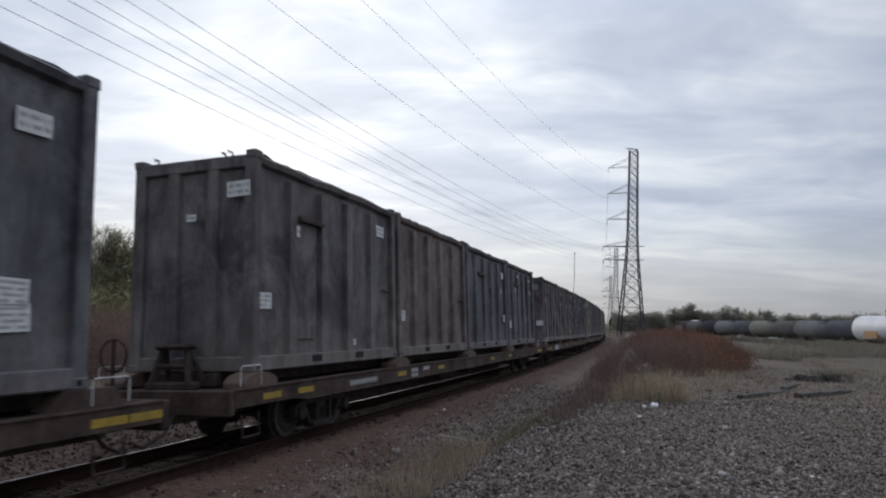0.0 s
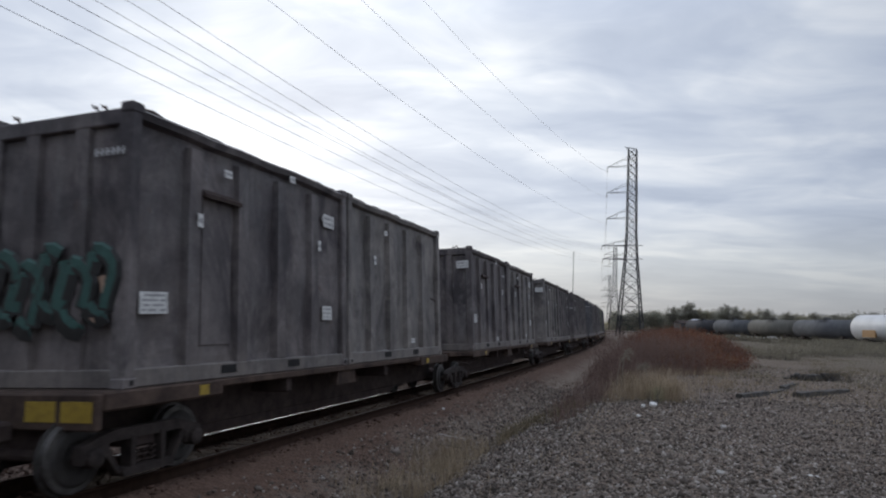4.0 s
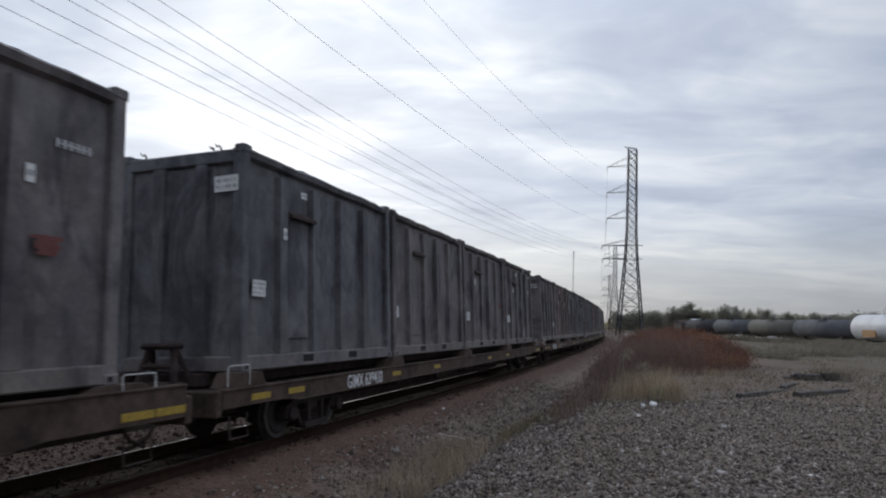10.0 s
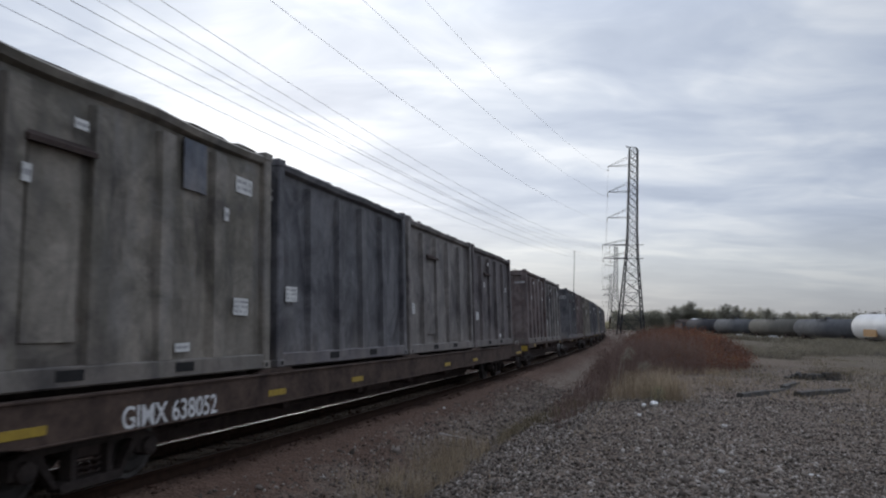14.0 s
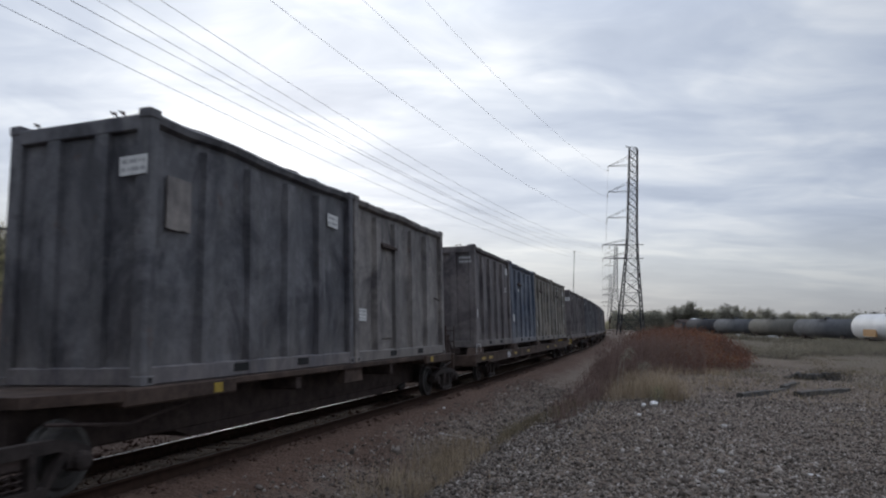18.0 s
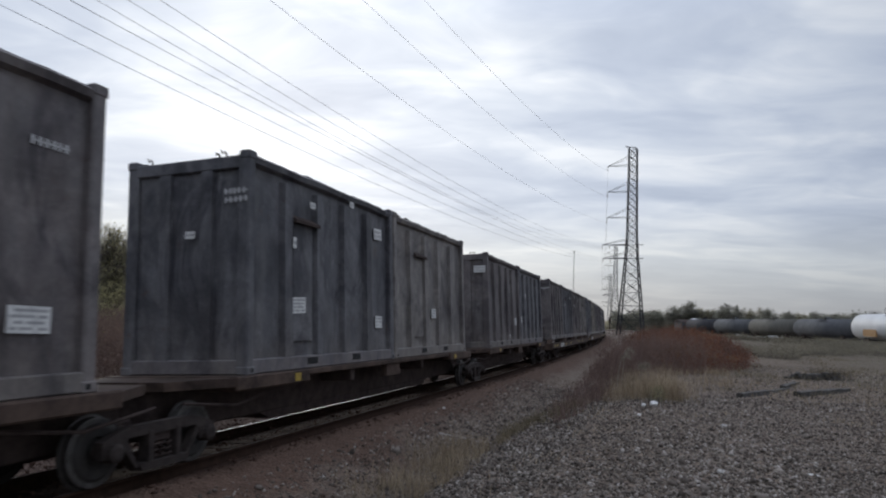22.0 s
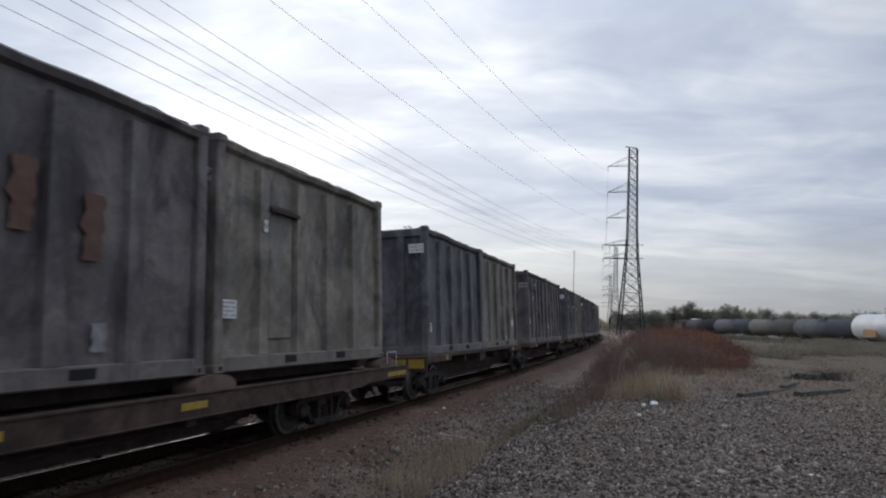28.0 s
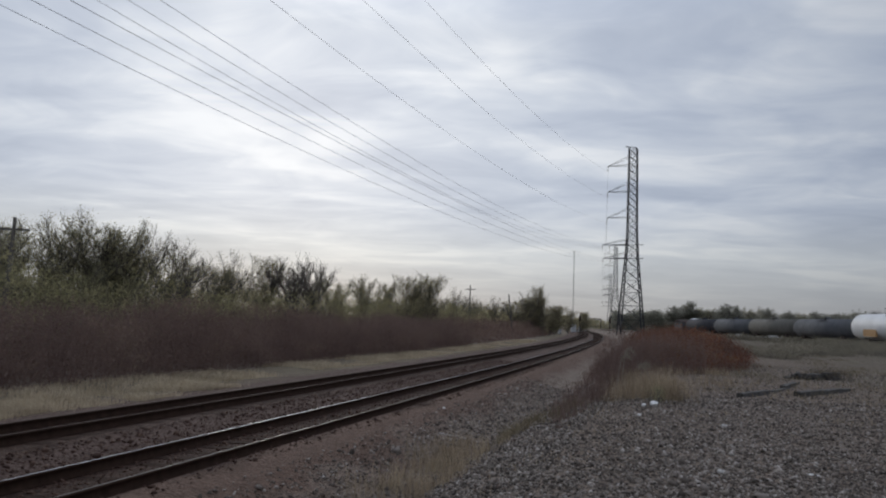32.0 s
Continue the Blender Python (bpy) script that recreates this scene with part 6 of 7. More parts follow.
TREES = {
    "green": tree_kind(3, 17000, 0.0125, M_GREENLEAF, "half-bare green autumn tree behind the thicket"),
    "olive": tree_kind(8, 13000, 0.0125, M_OLIVELEAF, "thin olive autumn tree behind the thicket"),
    "thin": tree_kind(14, 6000, 0.010, M_OLIVELEAF, "nearly bare grey-brown tree with few leaves"),
    "bare": tree_kind(21, 60, 0.02, M_WEED, "bare leafless tree with forked limbs", upright=1.3, spread=0.5, thick=0.0015, levels=4),
    "dark": tree_kind(30, 11000, 0.024, M_DARKLEAF, "dense dark green tree on the skyline", upright=0.9, spread=0.6, low=1.0),
}
rt = random.Random(77)


def plant(kind, x, y, h, wide=1.0, label=""):
    s, r = along(x, y)
    m = Matrix.Translation((x, y, ground_z(r))) @ Matrix.Rotation(rt.uniform(0, 6.28), 4, "Z") @ Matrix.Diagonal((h * wide, h * wide, h, 1))
    t = copy_thing(TREES[kind], m)
    if label:
        t["label"] = label
    return t


for kind, x, y, h in (("green", -26.6, 42, 7.9), ("olive", -27.5, 45, 7.6), ("green", -25.1, 45, 8.6), ("green", -24.0, 46, 9.1), ("olive", -23, 48, 8.7), ("thin", -22.2, 50, 8.6), ("thin", -20.9, 50, 7.7),
                      ("thin", -20.8, 55, 6.9), ("olive", -20.5, 58, 6.9), ("thin", -18.2, 60, 8.0), ("olive", -17.3, 62, 8.2), ("bare", -13.2, 60, 8.2), ("bare", -12.1, 62, 8.0), ("green", -12.3, 75, 6.9),
                      ("green", -9.8, 80, 7.6), ("olive", -8.2, 85, 7.4), ("olive", -5.8, 85, 8.4), ("olive", -3.5, 88, 9.0)):
    plant(kind, x, y, 0.9 * h, rt.uniform(0.85, 1.1))
for kind, x, y, h in (("thin", -1.7, 95, 7.2), ("thin", 1.8, 110, 7.6), ("thin", 5.0, 120, 6.9), ("thin", 9.7, 130, 7.2), ("thin", 18.6, 150, 9.6), ("olive", 20, 155, 7.0), ("olive", 30.7, 180, 8.0),
                      ("olive", 37.4, 200, 7.4), ("olive", 54.5, 250, 7.8), ("olive", 47, 230, 7.0), ("thin", -34, 40, 8.0), ("green", -33, 50, 9.0), ("olive", -28, 56, 8.0)):
    plant(kind, x, y, 0.92 * h, rt.uniform(0.8, 1.1))
plant("olive", 23.0, 150, 10.6, 0.6, "narrow dark green tree on the skyline")
for x, y, h in ((16.5, 146, 7.2), (18.5, 148, 8.0), (20.5, 150, 8.4), (25.0, 158, 6.8), (28.0, 165, 6.6)):
    plant("olive", x, y, h, rt.uniform(0.9, 1.2), "grey-olive autumn tree along the railway")
for kind, x, y, h in (("dark", 101, 320, 8.0), ("dark", 102, 300, 10.5), ("dark", 108.5, 300, 12.5), ("green", 112, 290, 10.2), ("dark", 115, 280, 11.4), ("dark", 122, 280, 11.0), ("green", 125, 270, 10.6),
                      ("dark", 126, 260, 9.8), ("dark", 132, 260, 9.2), ("green", 133, 250, 8.6), ("dark", 111.4, 200, 7.6), ("dark", 116.4, 200, 7.2), ("thin", 111.5, 180, 7.0), ("bare", 115.5, 180, 8.0), ("dark", 126, 200, 8.0)):
    plant(kind, x, y, h * 1.02, rt.uniform(1.0, 1.35), {"bare": "bare leafless tree beyond the rail yard", "thin": "nearly bare tree beyond the rail yard"}.get(kind, "dark green tree on the skyline beyond the yard"))
for lot in TREES.values():
    for o in (*lot.children_recursive, lot):
        bpy.data.objects.remove(o)


def far_wood(name, label, x0, y0, x1, y1, h, n, mat, deep=12):
    """A distant belt of trees as one mass of leaf clumps with an uneven top."""
    t = rs.uniform(0, 1, n)
    hh = h * (0.72 + 0.28 * np.array([noise.noise((a * 9, 0.4, h)) + 0.6 * noise.noise((a * 31, 2.4, h)) for a in t]))
    P = np.stack([x0 + (x1 - x0) * t, y0 + (y1 - y0) * t + rs.uniform(0, deep, n), 0.3 + hh * rs.uniform(0, 1, n) ** 0.7], 1)
    P = np.repeat(P, 9, 0) + rs.normal(size=(n * 9, 3)) * 0.55
    V, F = leaves(P, 0.6, 0.8)
    return tagged(new(name, np_mesh(name, V, F, mat)), label, "woods", kind="stuff")


far_wood("far_woods", "low dark belt of trees beyond the rail yard", 85, 330, 175, 210, 12.0, 6500, M_DARKLEAF)
far_wood("far_woods", "low grey-green belt of trees beyond the yard", 110, 215, 190, 190, 8.0, 2200, M_GREENLEAF)
far_wood("far_woods", "hazy belt of trees where the line curves away", 20, 300, 110, 360, 7.0, 1500, M_GREENLEAF)

# ---------- gravel, rocks and litter ----------


def icosa():
    p = (1 + 5 ** 0.5) / 2
    v = np.array([(-1, p, 0), (1, p, 0), (-1, -p, 0), (1, -p, 0), (0, -1, p), (0, 1, p), (0, -1, -p), (0, 1, -p), (p, 0, -1), (p, 0, 1), (-p, 0, -1), (-p, 0, 1)], float)
    f = np.array([(0, 11, 5), (0, 5, 1), (0, 1, 7), (0, 7, 10), (0, 10, 11), (1, 5, 9), (5, 11, 4), (11, 10, 2), (10, 7, 6), (7, 1, 8), (3, 9, 4), (3, 4, 2), (3, 2, 6), (3, 6, 8), (3, 8, 9), (4, 9, 5), (2, 4, 11), (6, 2, 10), (8, 6, 7), (9, 8, 1)])
    return v / np.linalg.norm(v[0]), f


def octa():
    """A rough eight-sided chip."""
    v = np.array([(1, 0, 0.1), (-1, 0, -0.1), (0, 1, -0.1), (0, -1, 0.1), (0.1, 0.1, 1), (-0.1, 0, -1)], float)
    return v, np.array([(0, 2, 4), (2, 1, 4), (1, 3, 4), (3, 0, 4), (2, 0, 5), (1, 2, 5), (3, 1, 5), (0, 3, 5)])


def stones(name, label, S, R, size, mat, sink=0.25):
    v, f = octa()
    n, q = len(S), 6
    P = spots(S, R)
    r = size * np.exp(rs.normal(size=n) * 0.42)
    sc = rs.uniform(0.6, 1.15, (n, 1, 3)) * np.array([1, 1, 0.75])
    V = (v[None] + rs.normal(size=(n, q, 3)) * 0.22) * sc * (1 + rs.normal(size=(n, q, 1)) * 0.2)
    t = rs.uniform(0, 2 * math.pi, n)
    c, s = np.cos(t), np.sin(t)
    x, y = V[..., 0] * c[:, None] - V[..., 1] * s[:, None], V[..., 0] * s[:, None] + V[..., 1] * c[:, None]
    V = np.stack([x, y, V[..., 2]], -1) * r[:, None, None] + P[:, None, :] + np.array([0, 0, 1.0]) * (r * (0.5 - sink))[:, None, None]
    F = (f[None] + (np.arange(n) * q)[:, None, None]).reshape(-1, 3)
    return tagged(new(name, np_mesh(name, V.reshape(-1, 3), F, mat)), label, "gravel", kind="stuff")


def wedge(n, y0, y1, power=1.4):
    """Places in the gravel yard before the camera, thicker near it."""
    y = y0 + (y1 - y0) * rs.uniform(0, 1, n) ** power
    x = rs.uniform(-0.12, 0.72, n) * y
    sr = np.array([along(a, b) for a, b in zip(x, y)])
    k = sr[:, 1] + rs.normal(size=n) * 0.55 > 5.7
    return sr[k, 0], sr[k, 1]


S, R = wedge(64000, 5.4, 17)
stones("gravel_stones", "loose grey crushed stone covering the yard", S, R, 0.0148, M_STONE)
S, R = wedge(22000, 15, 34, 1.2)
stones("gravel_stones", "grey crushed stone farther over the yard", S, R, 0.018, M_STONE)
S, R = rs.uniform(1, 36, 12000), 2.1 + 3.6 * rs.uniform(0, 1, 12000)
stones("ballast_stones", "small brown-grey stones on the track shoulder", S, R, 0.0145, M_BALLAST)
S, R = 4 + 28 * rs.uniform(0, 1, 44000) ** 1.2, 1.7 + 4.3 * rs.uniform(0, 1, 44000) ** 0.7
stones("ballast_stones", "loose grey stones strewn down the shoulder", S, R, 0.0185, M_STONE)
S, R = rs.uniform(1, 45, 7000), rs.uniform(-1.4, 1.4, 7000)
stones("ballast_stones", "dark ballast stones between the rails", S, R, 0.022, M_BEDSTONE)
S, R = rs.uniform(3, 45, 5000), rs.uniform(-2.35, -1.45, 5000)
stones("ballast_stones", "grey-brown ballast stones between the tracks", S, R, 0.022, M_BEDSTONE)


def rock(name, s, r, size, label, mat, flat=0.7, yaw=0.0, long=1.0):
    v, f = icosa()
    rng = random.Random(int(s * 100 + r * 10))
    b = MB()
    b.add([(x * size * long * rng.uniform(0.8, 1.15), y * size * rng.uniform(0.8, 1.15), z * size * flat * rng.uniform(0.8, 1.1)) for x, y, z in v], [tuple(map(int, t)) for t in f])
    ob = new(name, b.mesh(name, mat))
    ob.matrix_basis = Matrix.Translation(spot(s, r, size * flat * 0.5)) @ Matrix.Rotation(yaw, 4, "Z")
    return tagged(ob, label, "stone" if name == "rock" else "litter")


def at_place(fn, name, x, y, *args, **kw):
    s, r = along(x, y)
    return fn(name, s, r, *args, **kw)


at_place(rock, "rock", -0.1, 8.5, 0.05, "pale stone lying in the dry grass", M_ROCK, 0.6, 0.3, 1.6)
at_place(rock, "rock", -0.43, 7.9, 0.07, "upright pale stone in dry grass", M_ROCK, 1.8)
at_place(rock, "litter", 4.45, 8.16, 0.035, "strip of white litter on the gravel", M_LITTER, 0.35, -0.7, 2.2)
at_place(rock, "litter", 4.6, 14.6, 0.10, "crumpled white litter at the straw tuft", M_LITTER, 0.8)
at_place(rock, "litter", 4.35, 14.5, 0.06, "small white litter at the straw tuft", M_LITTER, 0.8)
at_place(rock, "litter", 3.84, 13.1, 0.045, "scrap of white litter on gravel", M_LITTER, 0.6)
at_place(rock, "litter", 0.2, 18.4, 0.05, "scrap of white litter on the ballast slope", M_LITTER, 0.6)
at_place(rock, "rock", 3.3, 8.0, 0.05, "pale stone among dark gravel", M_ROCK, 0.7)
at_place(rock, "rock", 5.0, 12.0, 0.055, "pale stone among dark gravel", M_ROCK, 0.7)
for x, y, x1, y1 in ((0.1, 15.6, 0.75, 15.9), (2.6, 17.6, 3.2, 17.9)):
    s, r = along(x, y)
    z = ground_z(r) + 0.03
    s1, r1 = along(x1, y1)
    b = MB().tube([(0, 0, 0), (x1 - x, y1 - y, ground_z(r1) - ground_z(r))], 0.014, 6)
    ob = new("stick", b.mesh("stick", M_ROCK))
    ob.location = (x, y, z)
    tagged(ob, "bleached stick lying on the ballast slope", "stick")


def timber(x0, y0, x1, y1, w, h, label, split=0, name="old_railway_tie", lift=0.0):
    """A cast-off tie or board from one end to the other, with cracked ends."""
    s, r = along(x0, y0)
    ln = math.hypot(x1 - x0, y1 - y0)
    b = MB()
    rng = random.Random(int(x0 * 37 + y0))
    n = 9
    V, F = [], []
    for i in range(n):
        x = ln * i / (n - 1) + (rng.uniform(-0.04, 0.04) if 0 < i < n - 1 else rng.uniform(-0.03, 0.03))
        dy, dz = 0.005 * rng.gauss(0, 1), 0.005 * rng.gauss(0, 1)
        V += [(x, -w / 2 + dy, 0), (x, w / 2 + dy, 0), (x, w / 2 - 0.02 + dy, h + dz), (x, -w / 2 + 0.02 + dy, h * rng.uniform(0.9, 1.05) + dz)]
    for i in range(n - 1):
        F += [(4 * i + k, 4 * i + (k + 1) % 4, 4 * i + 4 + (k + 1) % 4, 4 * i + 4 + k) for k in range(4)]
    b.add(V, F + [(0, 1, 2, 3), (4 * n - 4, 4 * n - 3, 4 * n - 2, 4 * n - 1)])
    ob = new(name, b.mesh(name, M_OLDTIE))
    ob.matrix_basis = pose(x0, y0, ground_z(r) + bump_z(x0, y0, r) - 0.03 + lift, 0, 0, math.degrees(math.atan2(y1 - y0, x1 - x0)))
    return tagged(ob, label, "timber", "cast-off timbers")


timber(9.6, 18.3, 11.95, 20.1, 0.24, 0.17, "dark weathered railway tie lying on gravel")
timber(7.53, 17.16, 8.9, 18.6, 0.20, 0.12, "dark split timber half sunk in gravel")
timber(9.2, 19.0, 10.3, 20.3, 0.16, 0.08, "broken dark board on the gravel", name="old_board")
timber(10.2, 20.3, 11.6, 22.2, 0.20, 0.13, "dark timber end lying on gravel")
rp = random.Random(4)
for i in range(13):
    x, y, a, ln = 12.7 + rp.uniform(-0.3, 0.9), 24.0 + rp.uniform(-0.5, 1.2), rp.uniform(0.1, 1.3), rp.uniform(0.4, 1.1)
    timber(x, y, x + ln * math.cos(a), y + ln * math.sin(a), rp.uniform(0.12, 0.24), rp.uniform(0.08, 0.16), "dark broken timber on a scrap pile", name="scrap_timber", lift=0.05 * (i % 4))
scrub_patch("weeds", "dull green weeds growing over the scrap pile", "weeds", oval(29.9, 12.9, 0.9, 0.8), dome(29.9, 12.9, 1.1, 1.0, 0.4, 3.0), 60, 12, 120, M_WEED, M_BARK, 0.05, 0.14)

# ---------- power line ----------
LINE_YAW = radians(24.0)
line_dir = Vector((-math.sin(LINE_YAW), -math.cos(LINE_YAW), 0))
arm_dir = Vector((-math.cos(LINE_YAW), math.sin(LINE_YAW), 0))


def lattice_tower(x, y, height, arm, label):
    """A square lattice mast on four splayed legs, with arms on one side."""
    s, r = along(x, y)
    root = new("transmission_tower")
    root.location = (x, y, ground_z(r))
    tagged(root, label, "power tower", "transmission towers")
    ux, uy = Vector((arm.x, arm.y, 0)).normalized(), Vector((-arm.y, arm.x, 0)).normalized()
    zs = [0, 3.2, 6.2, 9.0, 11.6, 14.0, 16.2, 18.0, 19.4] + [19.4 + (height - 19.4) * i / 14 for i in range(1, 15)]

    def half(z):
        return float(np.interp(z, [0, 16.5, 22, height], [2.55, 1.25, 1.0, 0.85]))

    def corner(z, k):
        h = half(z)
        return ux * (h if k in (0, 3) else -h) + uy * (h if k < 2 else -h) + Vector((0, 0, z))

    for k in range(4):
        part("leg", MB().tube([corner(z, k) for z in (0, 16.5, 22, height)], [0.16, 0.14, 0.115, 0.095], 4), M_GALV, root)
    for a, b in zip(zs[:-1], zs[1:]):
        br = MB()
        for k in range(4):
            j = (k + 1) % 4
            br.tube([corner(a, k), corner(b, j)], 0.055, 4, cap=False).tube([corner(a, j), corner(b, k)], 0.055, 4, cap=False)
            br.tube([corner(b, k), corner(b, j)], 0.035, 4, cap=False)
        part("bracing", br, M_GALV, root)
    ends = []
    for z, ln, n in ((36.8, 5.4, 1), (31.0, 5.4, 1), (25.3, 5.4, 1), (19.3, 6.3, 3), (16.4, 6.1, 3)):
        tip = ux * ln + Vector((0, 0, z))
        b = MB()
        for sy in (-1, 1):
            b.tube([ux * half(z) + uy * sy * half(z) + Vector((0, 0, z)), tip], 0.05, 4).tube([ux * half(z) + uy * sy * half(z) + Vector((0, 0, z + (1.9 if n == 1 else 1.2))), tip], 0.04, 4)
        if n == 3:
            b.tube([tip, ux * -2.4 + Vector((0, 0, z))], 0.07, 4)
        b.tube([ux * (ln * 0.6) + Vector((0, 0, z)), ux * (ln * 0.6) + Vector((0, 0, z + 0.75))], 0.03, 4)
        a = part("cross_arm", b, M_GALV, root)
        for i in range(n):
            p = ux * (ln - 1.55 * i) + Vector((0, 0, z))
            drop = 1.1 if n == 1 else 0.75
            ins = MB()
            for q in range(7):
                c = p - Vector((0, 0, 0.1 + drop * q / 7))
                ins.tube([c, c - Vector((0, 0, 0.05)), c - Vector((0, 0, 0.09))], [0.04, 0.12, 0.05], 8)
            part("insulator", ins, M_INSUL, a, "string of brown porcelain discs")
            ends.append(Vector(root.location) + p - Vector((0, 0, drop + 0.05)))
    if n:
        cap = MB()
        for k in range(4):
            cap.tube([corner(height, k), corner(height, (k + 1) % 4)], 0.05, 4)
        cap.tube([corner(height, 0), ux * 1.7 + Vector((0, 0, height + 0.7)), corner(height, 1)], 0.05, 4).tube([ux * 1.7 + Vector((0, 0, height + 0.7)), corner(height, 2)], 0.04, 4)
        part("peak", cap, M_GALV, root)
    return ends


T1 = (40.55, 145.0)
T0 = (T1[0] + line_dir.x * 145, T1[1] + line_dir.y * 145)
ends1 = lattice_tower(*T1, 40.4, arm_dir, "tall galvanised lattice transmission tower with one-sided arms")
ends0 = lattice_tower(*T0, 40.4, arm_dir, "tall galvanised lattice transmission tower in the thicket")
back_dir = (Vector((84.5 - T1[0], 330 - T1[1], 0))).normalized()
arm2 = Vector((-back_dir.y, back_dir.x, 0))
ends2 = lattice_tower(84.5, 330, 40.0, arm2, "distant lattice transmission tower down the line")
ends3 = lattice_tower(128.0, 515, 40.0, arm2, "remote lattice transmission tower far down the line")
SAGS = [3.9, 3.4, 3.2, 3.4, 3.4, 3.4, 2.6, 2.3, 2.2]


def wire(a, b, sag, rad, label):
    pts = [a.lerp(b, t) - Vector((0, 0, 4 * sag * t * (1 - t))) for t in np.linspace(0, 1, 41)]
    ob = new("power_wire", MB().tube([p - a for p in pts], rad, 5).mesh("power_wire", M_WIRE))
    ob.location = a
    return tagged(ob, label, "wire", "power wires")


for i in range(9):
    wire(ends0[i], ends1[i], SAGS[i], 0.015, "slack overhead power wire between two towers")
    wire(ends1[i], ends2[i], 5.0, 0.016, "distant overhead power wire beyond the tower")

# ---------- down the line: poles, boxes, signal bridge, radio mast ----------


def pole(x, y, h, dx, dy, label, arm=True):
    s, r = along(x, y)
    root = new("utility_pole")
    root.location = (x, y, ground_z(r))
    part("shaft", MB().tube([(0, 0, -0.1), (dx * 0.5, dy * 0.5, h * 0.5), (dx, dy, h)], [0.14, 0.12, 0.09], 8), M_POLE, root)
    if arm:
        part("cross_arm", MB().box((dx - 0.9, dy - 0.05, h - 0.75), (dx + 0.9, dy + 0.05, h - 0.63), 0.01), M_POLE, root)
    tagged(root, label, "utility pole", "old poles")


pole(5.0, 115, 8.6, -0.15, 0, "leaning weathered wooden pole with a short arm")
pole(12.9, 120, 7.6, -1.0, 0, "steeply leaning weathered wooden pole", False)
pole(33.3, 190, 8.1, 0.0, 0, "weathered wooden pole beside a box")
pole(-24.3, 38, 7.4, 0.1, 0, "weathered wooden pole among trees")


def cabinet(x, y, w, h, label):
    s, r = along(x, y)
    root = new("signal_cabinet")
    root.location = (x, y, ground_z(r))
    part("body", MB().box((-w / 2, -w / 2, 0.15), (w / 2, w / 2, h), 0.04), M_BOX, root)
    part("roof", MB().box((-w / 2 - 0.08, -w / 2 - 0.08, h), (w / 2 + 0.08, w / 2 + 0.08, h + 0.1), 0.03), M_BOX, root)
    part("base", MB().box((-w / 2 + 0.1, -w / 2 + 0.1, -0.1), (w / 2 - 0.1, w / 2 - 0.1, 0.15), 0.02), M_UNDER, root)
    part("door", MB().box((-w * 0.35, -w / 2 - 0.02, 0.3), (w * 0.35, -w / 2 - 0.003, h - 0.2), 0.008), M_BOX, root)
    tagged(root, label, "signal cabinet", "lineside cabinets")


cabinet(45.0, 230, 1.6, 2.6, "pale grey lineside signal cabinet beside the track")
cabinet(47.6, 232, 1.1, 1.9, "small pale grey lineside cabinet beside the track")
cabinet(33.0, 188, 0.8, 1.5, "small pale lineside box beside a pole")


def signal_mast(x, y, h):
    s, r = along(x, y)
    root = new("railway_signal")
    root.location = (x, y, ground_z(r))
    part("mast", MB().tube([(0, 0, -0.1), (0, 0, h)], 0.08, 8), M_UNDER, root)
    part("signal_head", MB().box((-0.35, -0.12, h - 1.2), (0.35, 0.1, h + 0.5), 0.08), M_UNDER, root)
    for z in (h - 0.85, h - 0.35, h + 0.15):
        part("hood", MB().tube([(0, -0.12, z), (0, -0.42, z)], [0.17, 0.16], 10), M_UNDER, root)
    tagged(root, "black three-lamp railway signal on a steel mast", "railway signal", "signals")


signal_mast(46.3, 226, 5.0), signal_mast(52.2, 210, 4.6)
gantry = new("signal_bridge")
s_g, r_g = along(70.1, 330)
gantry.location = (70.1, 330, ground_z(r_g))
for x in (0.0, 7.6):
    part("leg", MB().tube([(x, 0, -0.1), (x, 0, 5.6)], 0.16, 6), M_UNDER, gantry)
beam = MB()
for z in (5.0, 5.7):
    beam.tube([(-0.2, 0, z), (7.8, 0, z)], 0.09, 4)
for i in range(10):
    beam.tube([(i * 0.78, 0, 5.0 + 0.7 * (i % 2)), ((i + 1) * 0.78, 0, 5.7 - 0.7 * (i % 2))], 0.05, 4)
part("beam", beam, M_UNDER, gantry)
tagged(gantry, "dark steel signal bridge over the distant track", "signal bridge")

mast = new("radio_mast")
mast.location = (136, 700, 0.0)
b = MB()
for k in range(3):
    t = 2 * math.pi * k / 3
    b.tube([(0.5 * math.cos(t), 0.5 * math.sin(t), -1), (0.35 * math.cos(t), 0.35 * math.sin(t), 77)], 0.09, 4)
for i in range(38):
    for k in range(3):
        t, u = 2 * math.pi * k / 3, 2 * math.pi * (k + 1) / 3
        b.tube([(0.45 * math.cos(t), 0.45 * math.sin(t), 2 * i), (0.45 * math.cos(u), 0.45 * math.sin(u), 2 * i + 2)], 0.05, 3, cap=False)
part("lattice", b, M_GALV, mast)
part("beacon", MB().tube([(0, 0, 76.5), (0, 0, 77.2), (0, 0, 78.4)], [0.5, 0.7, 0.4], 8), M_UNDER, mast)
tagged(mast, "slender grey radio mast on the horizon", "radio mast")


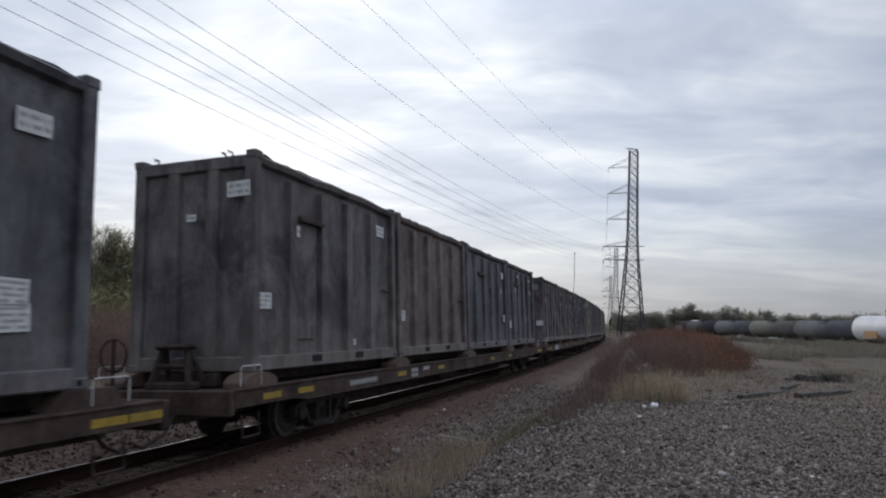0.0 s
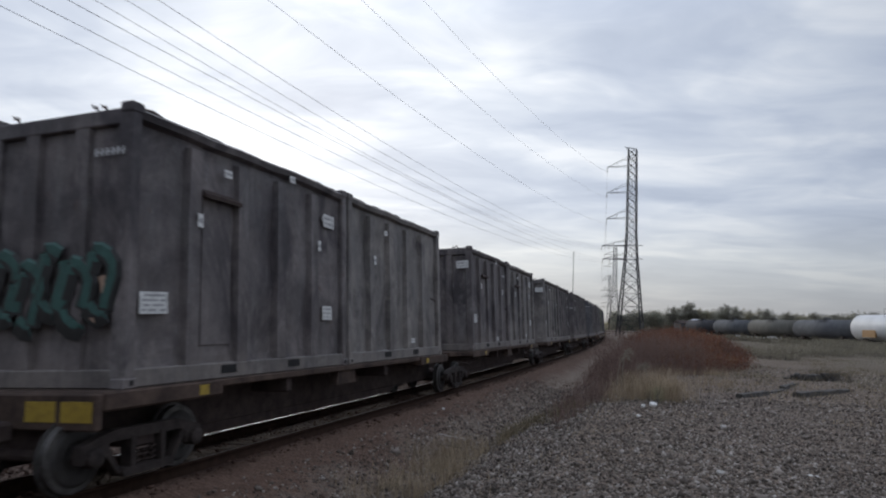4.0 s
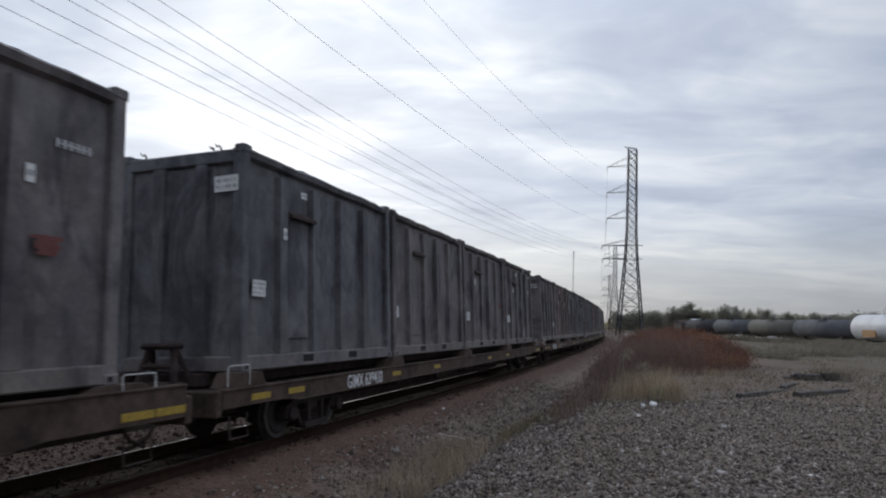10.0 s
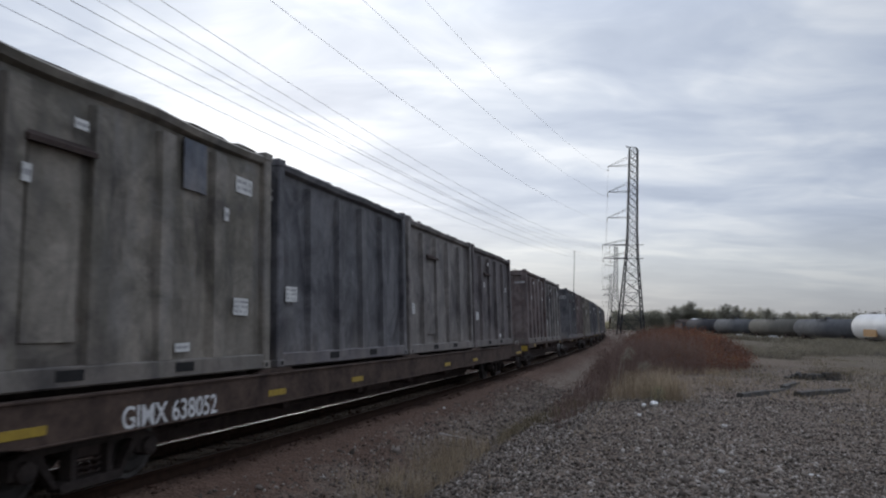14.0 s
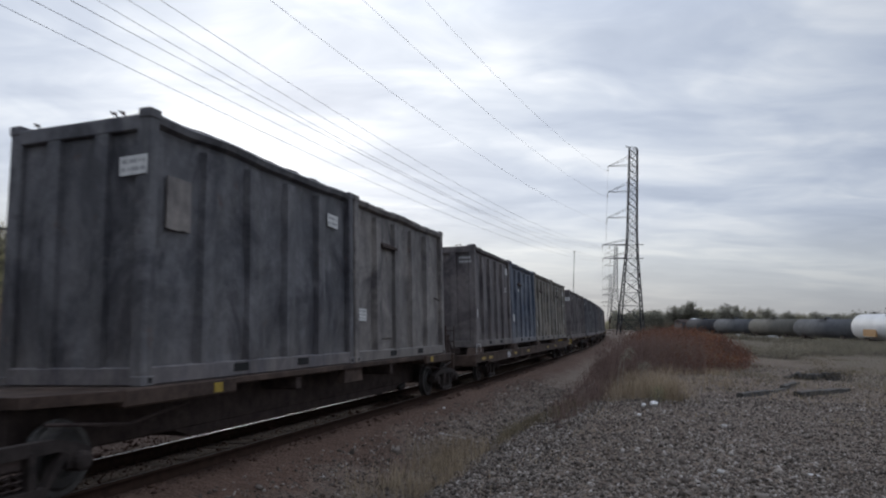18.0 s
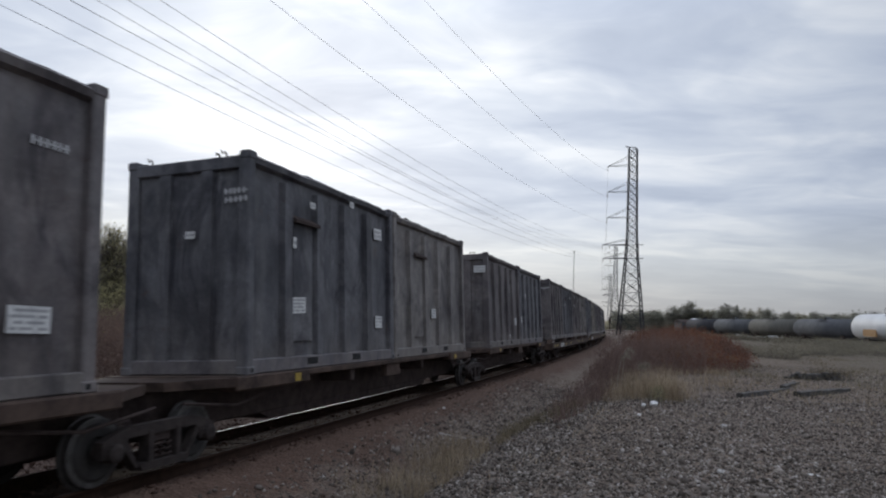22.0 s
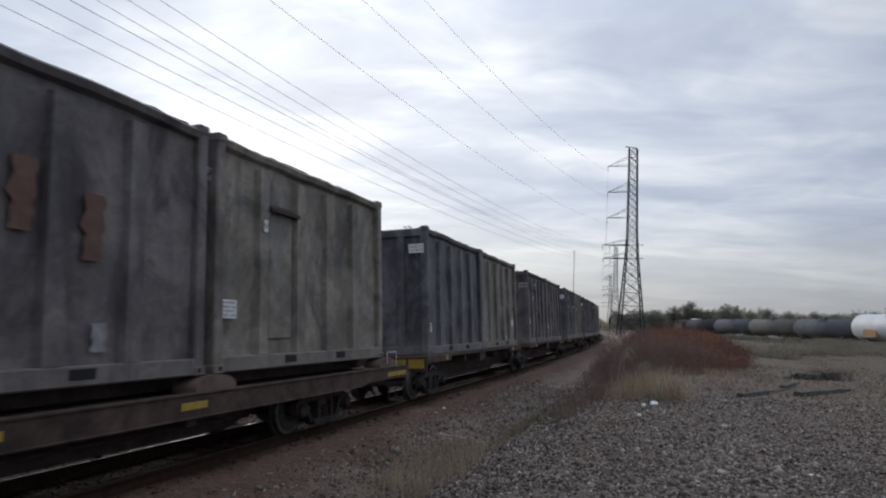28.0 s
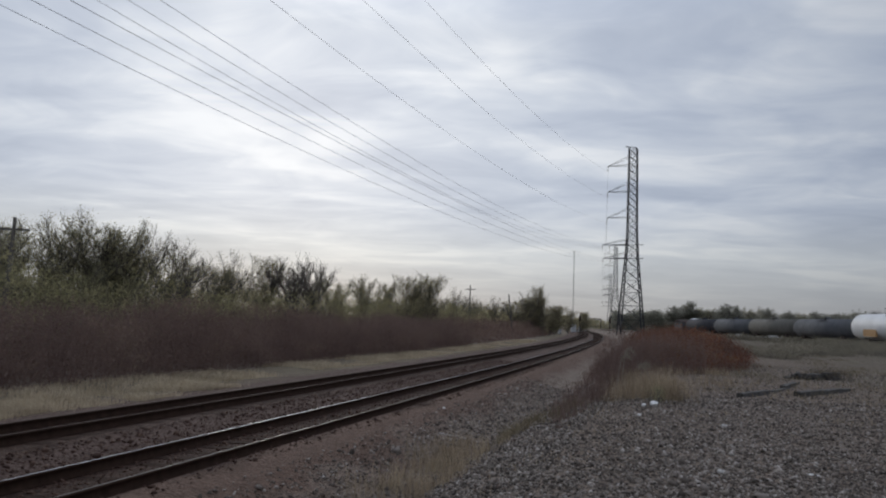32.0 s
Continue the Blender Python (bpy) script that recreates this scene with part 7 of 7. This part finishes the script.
# ---------- rail yard: a row of standing tank cars, a white shed behind ----------
def tank_car(y_mid, mat, label, panel=False, length=15.6, rad=1.5):
    x = 61.3
    s, r = along(x, y_mid)
    root = new("tank_car")
    root.matrix_basis = pose(x, y_mid, ground_z(r), 0, 0, 90)
    h, zc = length / 2, 1.15 + rad
    b = MB()
    pts, rads = [], []
    for i in range(7):
        t = math.pi / 2 * i / 6
        pts.append((-h + 0.7 * (1 - math.sin(t)), 0, zc)), rads.append(max(rad * math.sin(t) if i else 0.05, 0.05))
    ring = [(-h + 0.7 * (1 - math.sin(math.pi / 2 * i / 6)), rad * (0.35 + 0.65 * math.sin(math.pi / 2 * i / 6))) for i in range(7)]
    prof = ring + [(-a, c) for a, c in ring[::-1]]
    b.tube([(a, 0, zc) for a, _ in prof], [c for _, c in prof], 28)
    me = b.mesh("tank", mat)
    me.polygons.foreach_set("use_smooth", np.ones(len(me.polygons), bool))
    child("tank", me, root)
    part("dome", MB().tube([(0, 0, zc + rad - 0.1), (0, 0, zc + rad + 0.25)], [0.55, 0.5], 14).tube([(0, 0, zc + rad + 0.25), (0, 0, zc + rad + 0.38)], [0.3, 0.25], 10), mat, root)
    part("walkway", MB().box((-1.4, -1.1, zc + rad - 0.02), (1.4, -0.6, zc + rad + 0.04), 0.01).box((-1.4, 0.6, zc + rad - 0.02), (1.4, 1.1, zc + rad + 0.04), 0.01), M_UNDER, root)
    for y in (-1.12, 1.12):
        rail = MB().tube([(-1.3, y, zc + rad - 0.3), (-1.3, y, zc + rad + 0.7), (1.3, y, zc + rad + 0.7), (1.3, y, zc + rad - 0.3)], 0.03, 5)
        part("handrail", rail, M_UNDER, root)
    for sg in (-1, 1):
        part("saddle", MB().box((sg * (h - 2.2) - 0.5, -1.1, 0.85), (sg * (h - 2.2) + 0.5, 1.1, zc - rad * 0.55), 0.05), M_UNDER, root)
        part("end_sill", MB().box((min(sg * (h - 1.6), sg * (h + 0.35)), -1.35, 0.85), (max(sg * (h - 1.6), sg * (h + 0.35)), 1.35, 1.1), 0.03), M_UNDER, root)
        part("coupler", MB().box((min(sg * (h + 0.3), sg * (h + 0.62)), -0.14, 0.72), (max(sg * (h + 0.3), sg * (h + 0.62)), 0.14, 0.98), 0.04), M_UNDER, root)
        for y in (-1.3, 1.3):
            part("ladder", MB().tube([(sg * (h - 0.6), y, 0.5), (sg * (h - 0.6), y, zc)], 0.03, 5).tube([(sg * (h - 0.15), y, 0.5), (sg * (h - 0.15), y, zc)], 0.03, 5), M_UNDER, root)
        add_bogie(root, sg * (h - 2.2))
    if panel:
        for sg in (-1, 1):
            part("panel", MB().box((2.2, min(sg * (rad - 0.22), sg * (rad + 0.03)), zc - 1.35), (5.0, max(sg * (rad - 0.22), sg * (rad + 0.03)), zc - 0.35), 0.01), M_ORANGE, root, "orange square panel")
    return tagged(root, label, "tank car", "standing tank cars")


tank_car(90.8, M_TANKWHITE, "white tank car with an orange panel standing in the yard", True, 15.6, 1.85)
tank_car(107.7, M_TANKGREY, "dull grey tank car standing in the yard")
tank_car(124.5, M_TANKBROWN, "dusty olive-grey tank car standing in the yard")
tank_car(141.3, M_TANKGREY, "dull grey tank car standing farther in the yard")
tank_car(158.1, M_TANKDARK, "black tank car standing at the yard's end")
yard = tagged(new("railway_track"), "weedy yard track under the standing tank cars", "railway track", "tracks")
yard.location = (61.3, 0, 0.8)
for dx in (-GAUGE_H, GAUGE_H):
    part("rail", MB().box((dx - 0.035, 40, -0.12), (dx + 0.035, 260, 0.0), 0.01), M_RAIL, yard)


def shed(x, y, w, d, h, label, wall_m, roof_m):
    s, r = along(x, y)
    root = new("building")
    root.location = (x, y, ground_z(r))
    for nm, lo, hi in (("wall", (-w / 2, -d / 2, -0.1), (w / 2, -d / 2 + 0.2, h)), ("wall", (-w / 2, d / 2 - 0.2, -0.1), (w / 2, d / 2, h)), ("wall", (-w / 2, -d / 2 + 0.2, -0.1), (-w / 2 + 0.2, d / 2 - 0.2, h)), ("wall", (w / 2 - 0.2, -d / 2 + 0.2, -0.1), (w / 2, d / 2 - 0.2, h))):
        part(nm, MB().box(lo, hi, 0.0), wall_m, root)
    part("roof", MB().prism([(-d / 2 - 0.3, h), (d / 2 + 0.3, h), (0, h + 0.8)], "x", -w / 2 - 0.3, w / 2 + 0.3), roof_m, root)
    for i in range(5):
        part("bay_door", MB().box((-w / 2 + w * (i + 0.25) / 5, -d / 2 - 0.06, 0.3), (-w / 2 + w * (i + 0.75) / 5, -d / 2 - 0.01, h * 0.75), 0.01), M_ROOFWHITE if i % 2 else M_UNDER, root)
    tagged(root, label, "building", "yard buildings")


shed(92.5, 232, 13, 8, 4.6, "long low building with a white roof beyond the yard", M_WALLDARK, M_ROOFWHITE)
shed(76.0, 205, 9, 6, 3.7, "low dark open-fronted shed beyond the brush", M_WALLDARK, M_UNDER)
shed(105.0, 225, 12, 8, 3.6, "low white building beyond the tank cars", M_ROOFWHITE, M_ROOFWHITE)



def motions():
    """The train runs past at an almost even pace; every car and container is keyed."""
    ahead = {0: 0.36, 9: 0.33}  # metres by which it has run ahead of its mean pace
    for thing, s0, half, seat in MOVERS:
        walk(thing, [(float(t), on_track(s0 - SPEED * t - ahead.get(t, 0.0), half) @ seat) for t in range(33)])


motions()
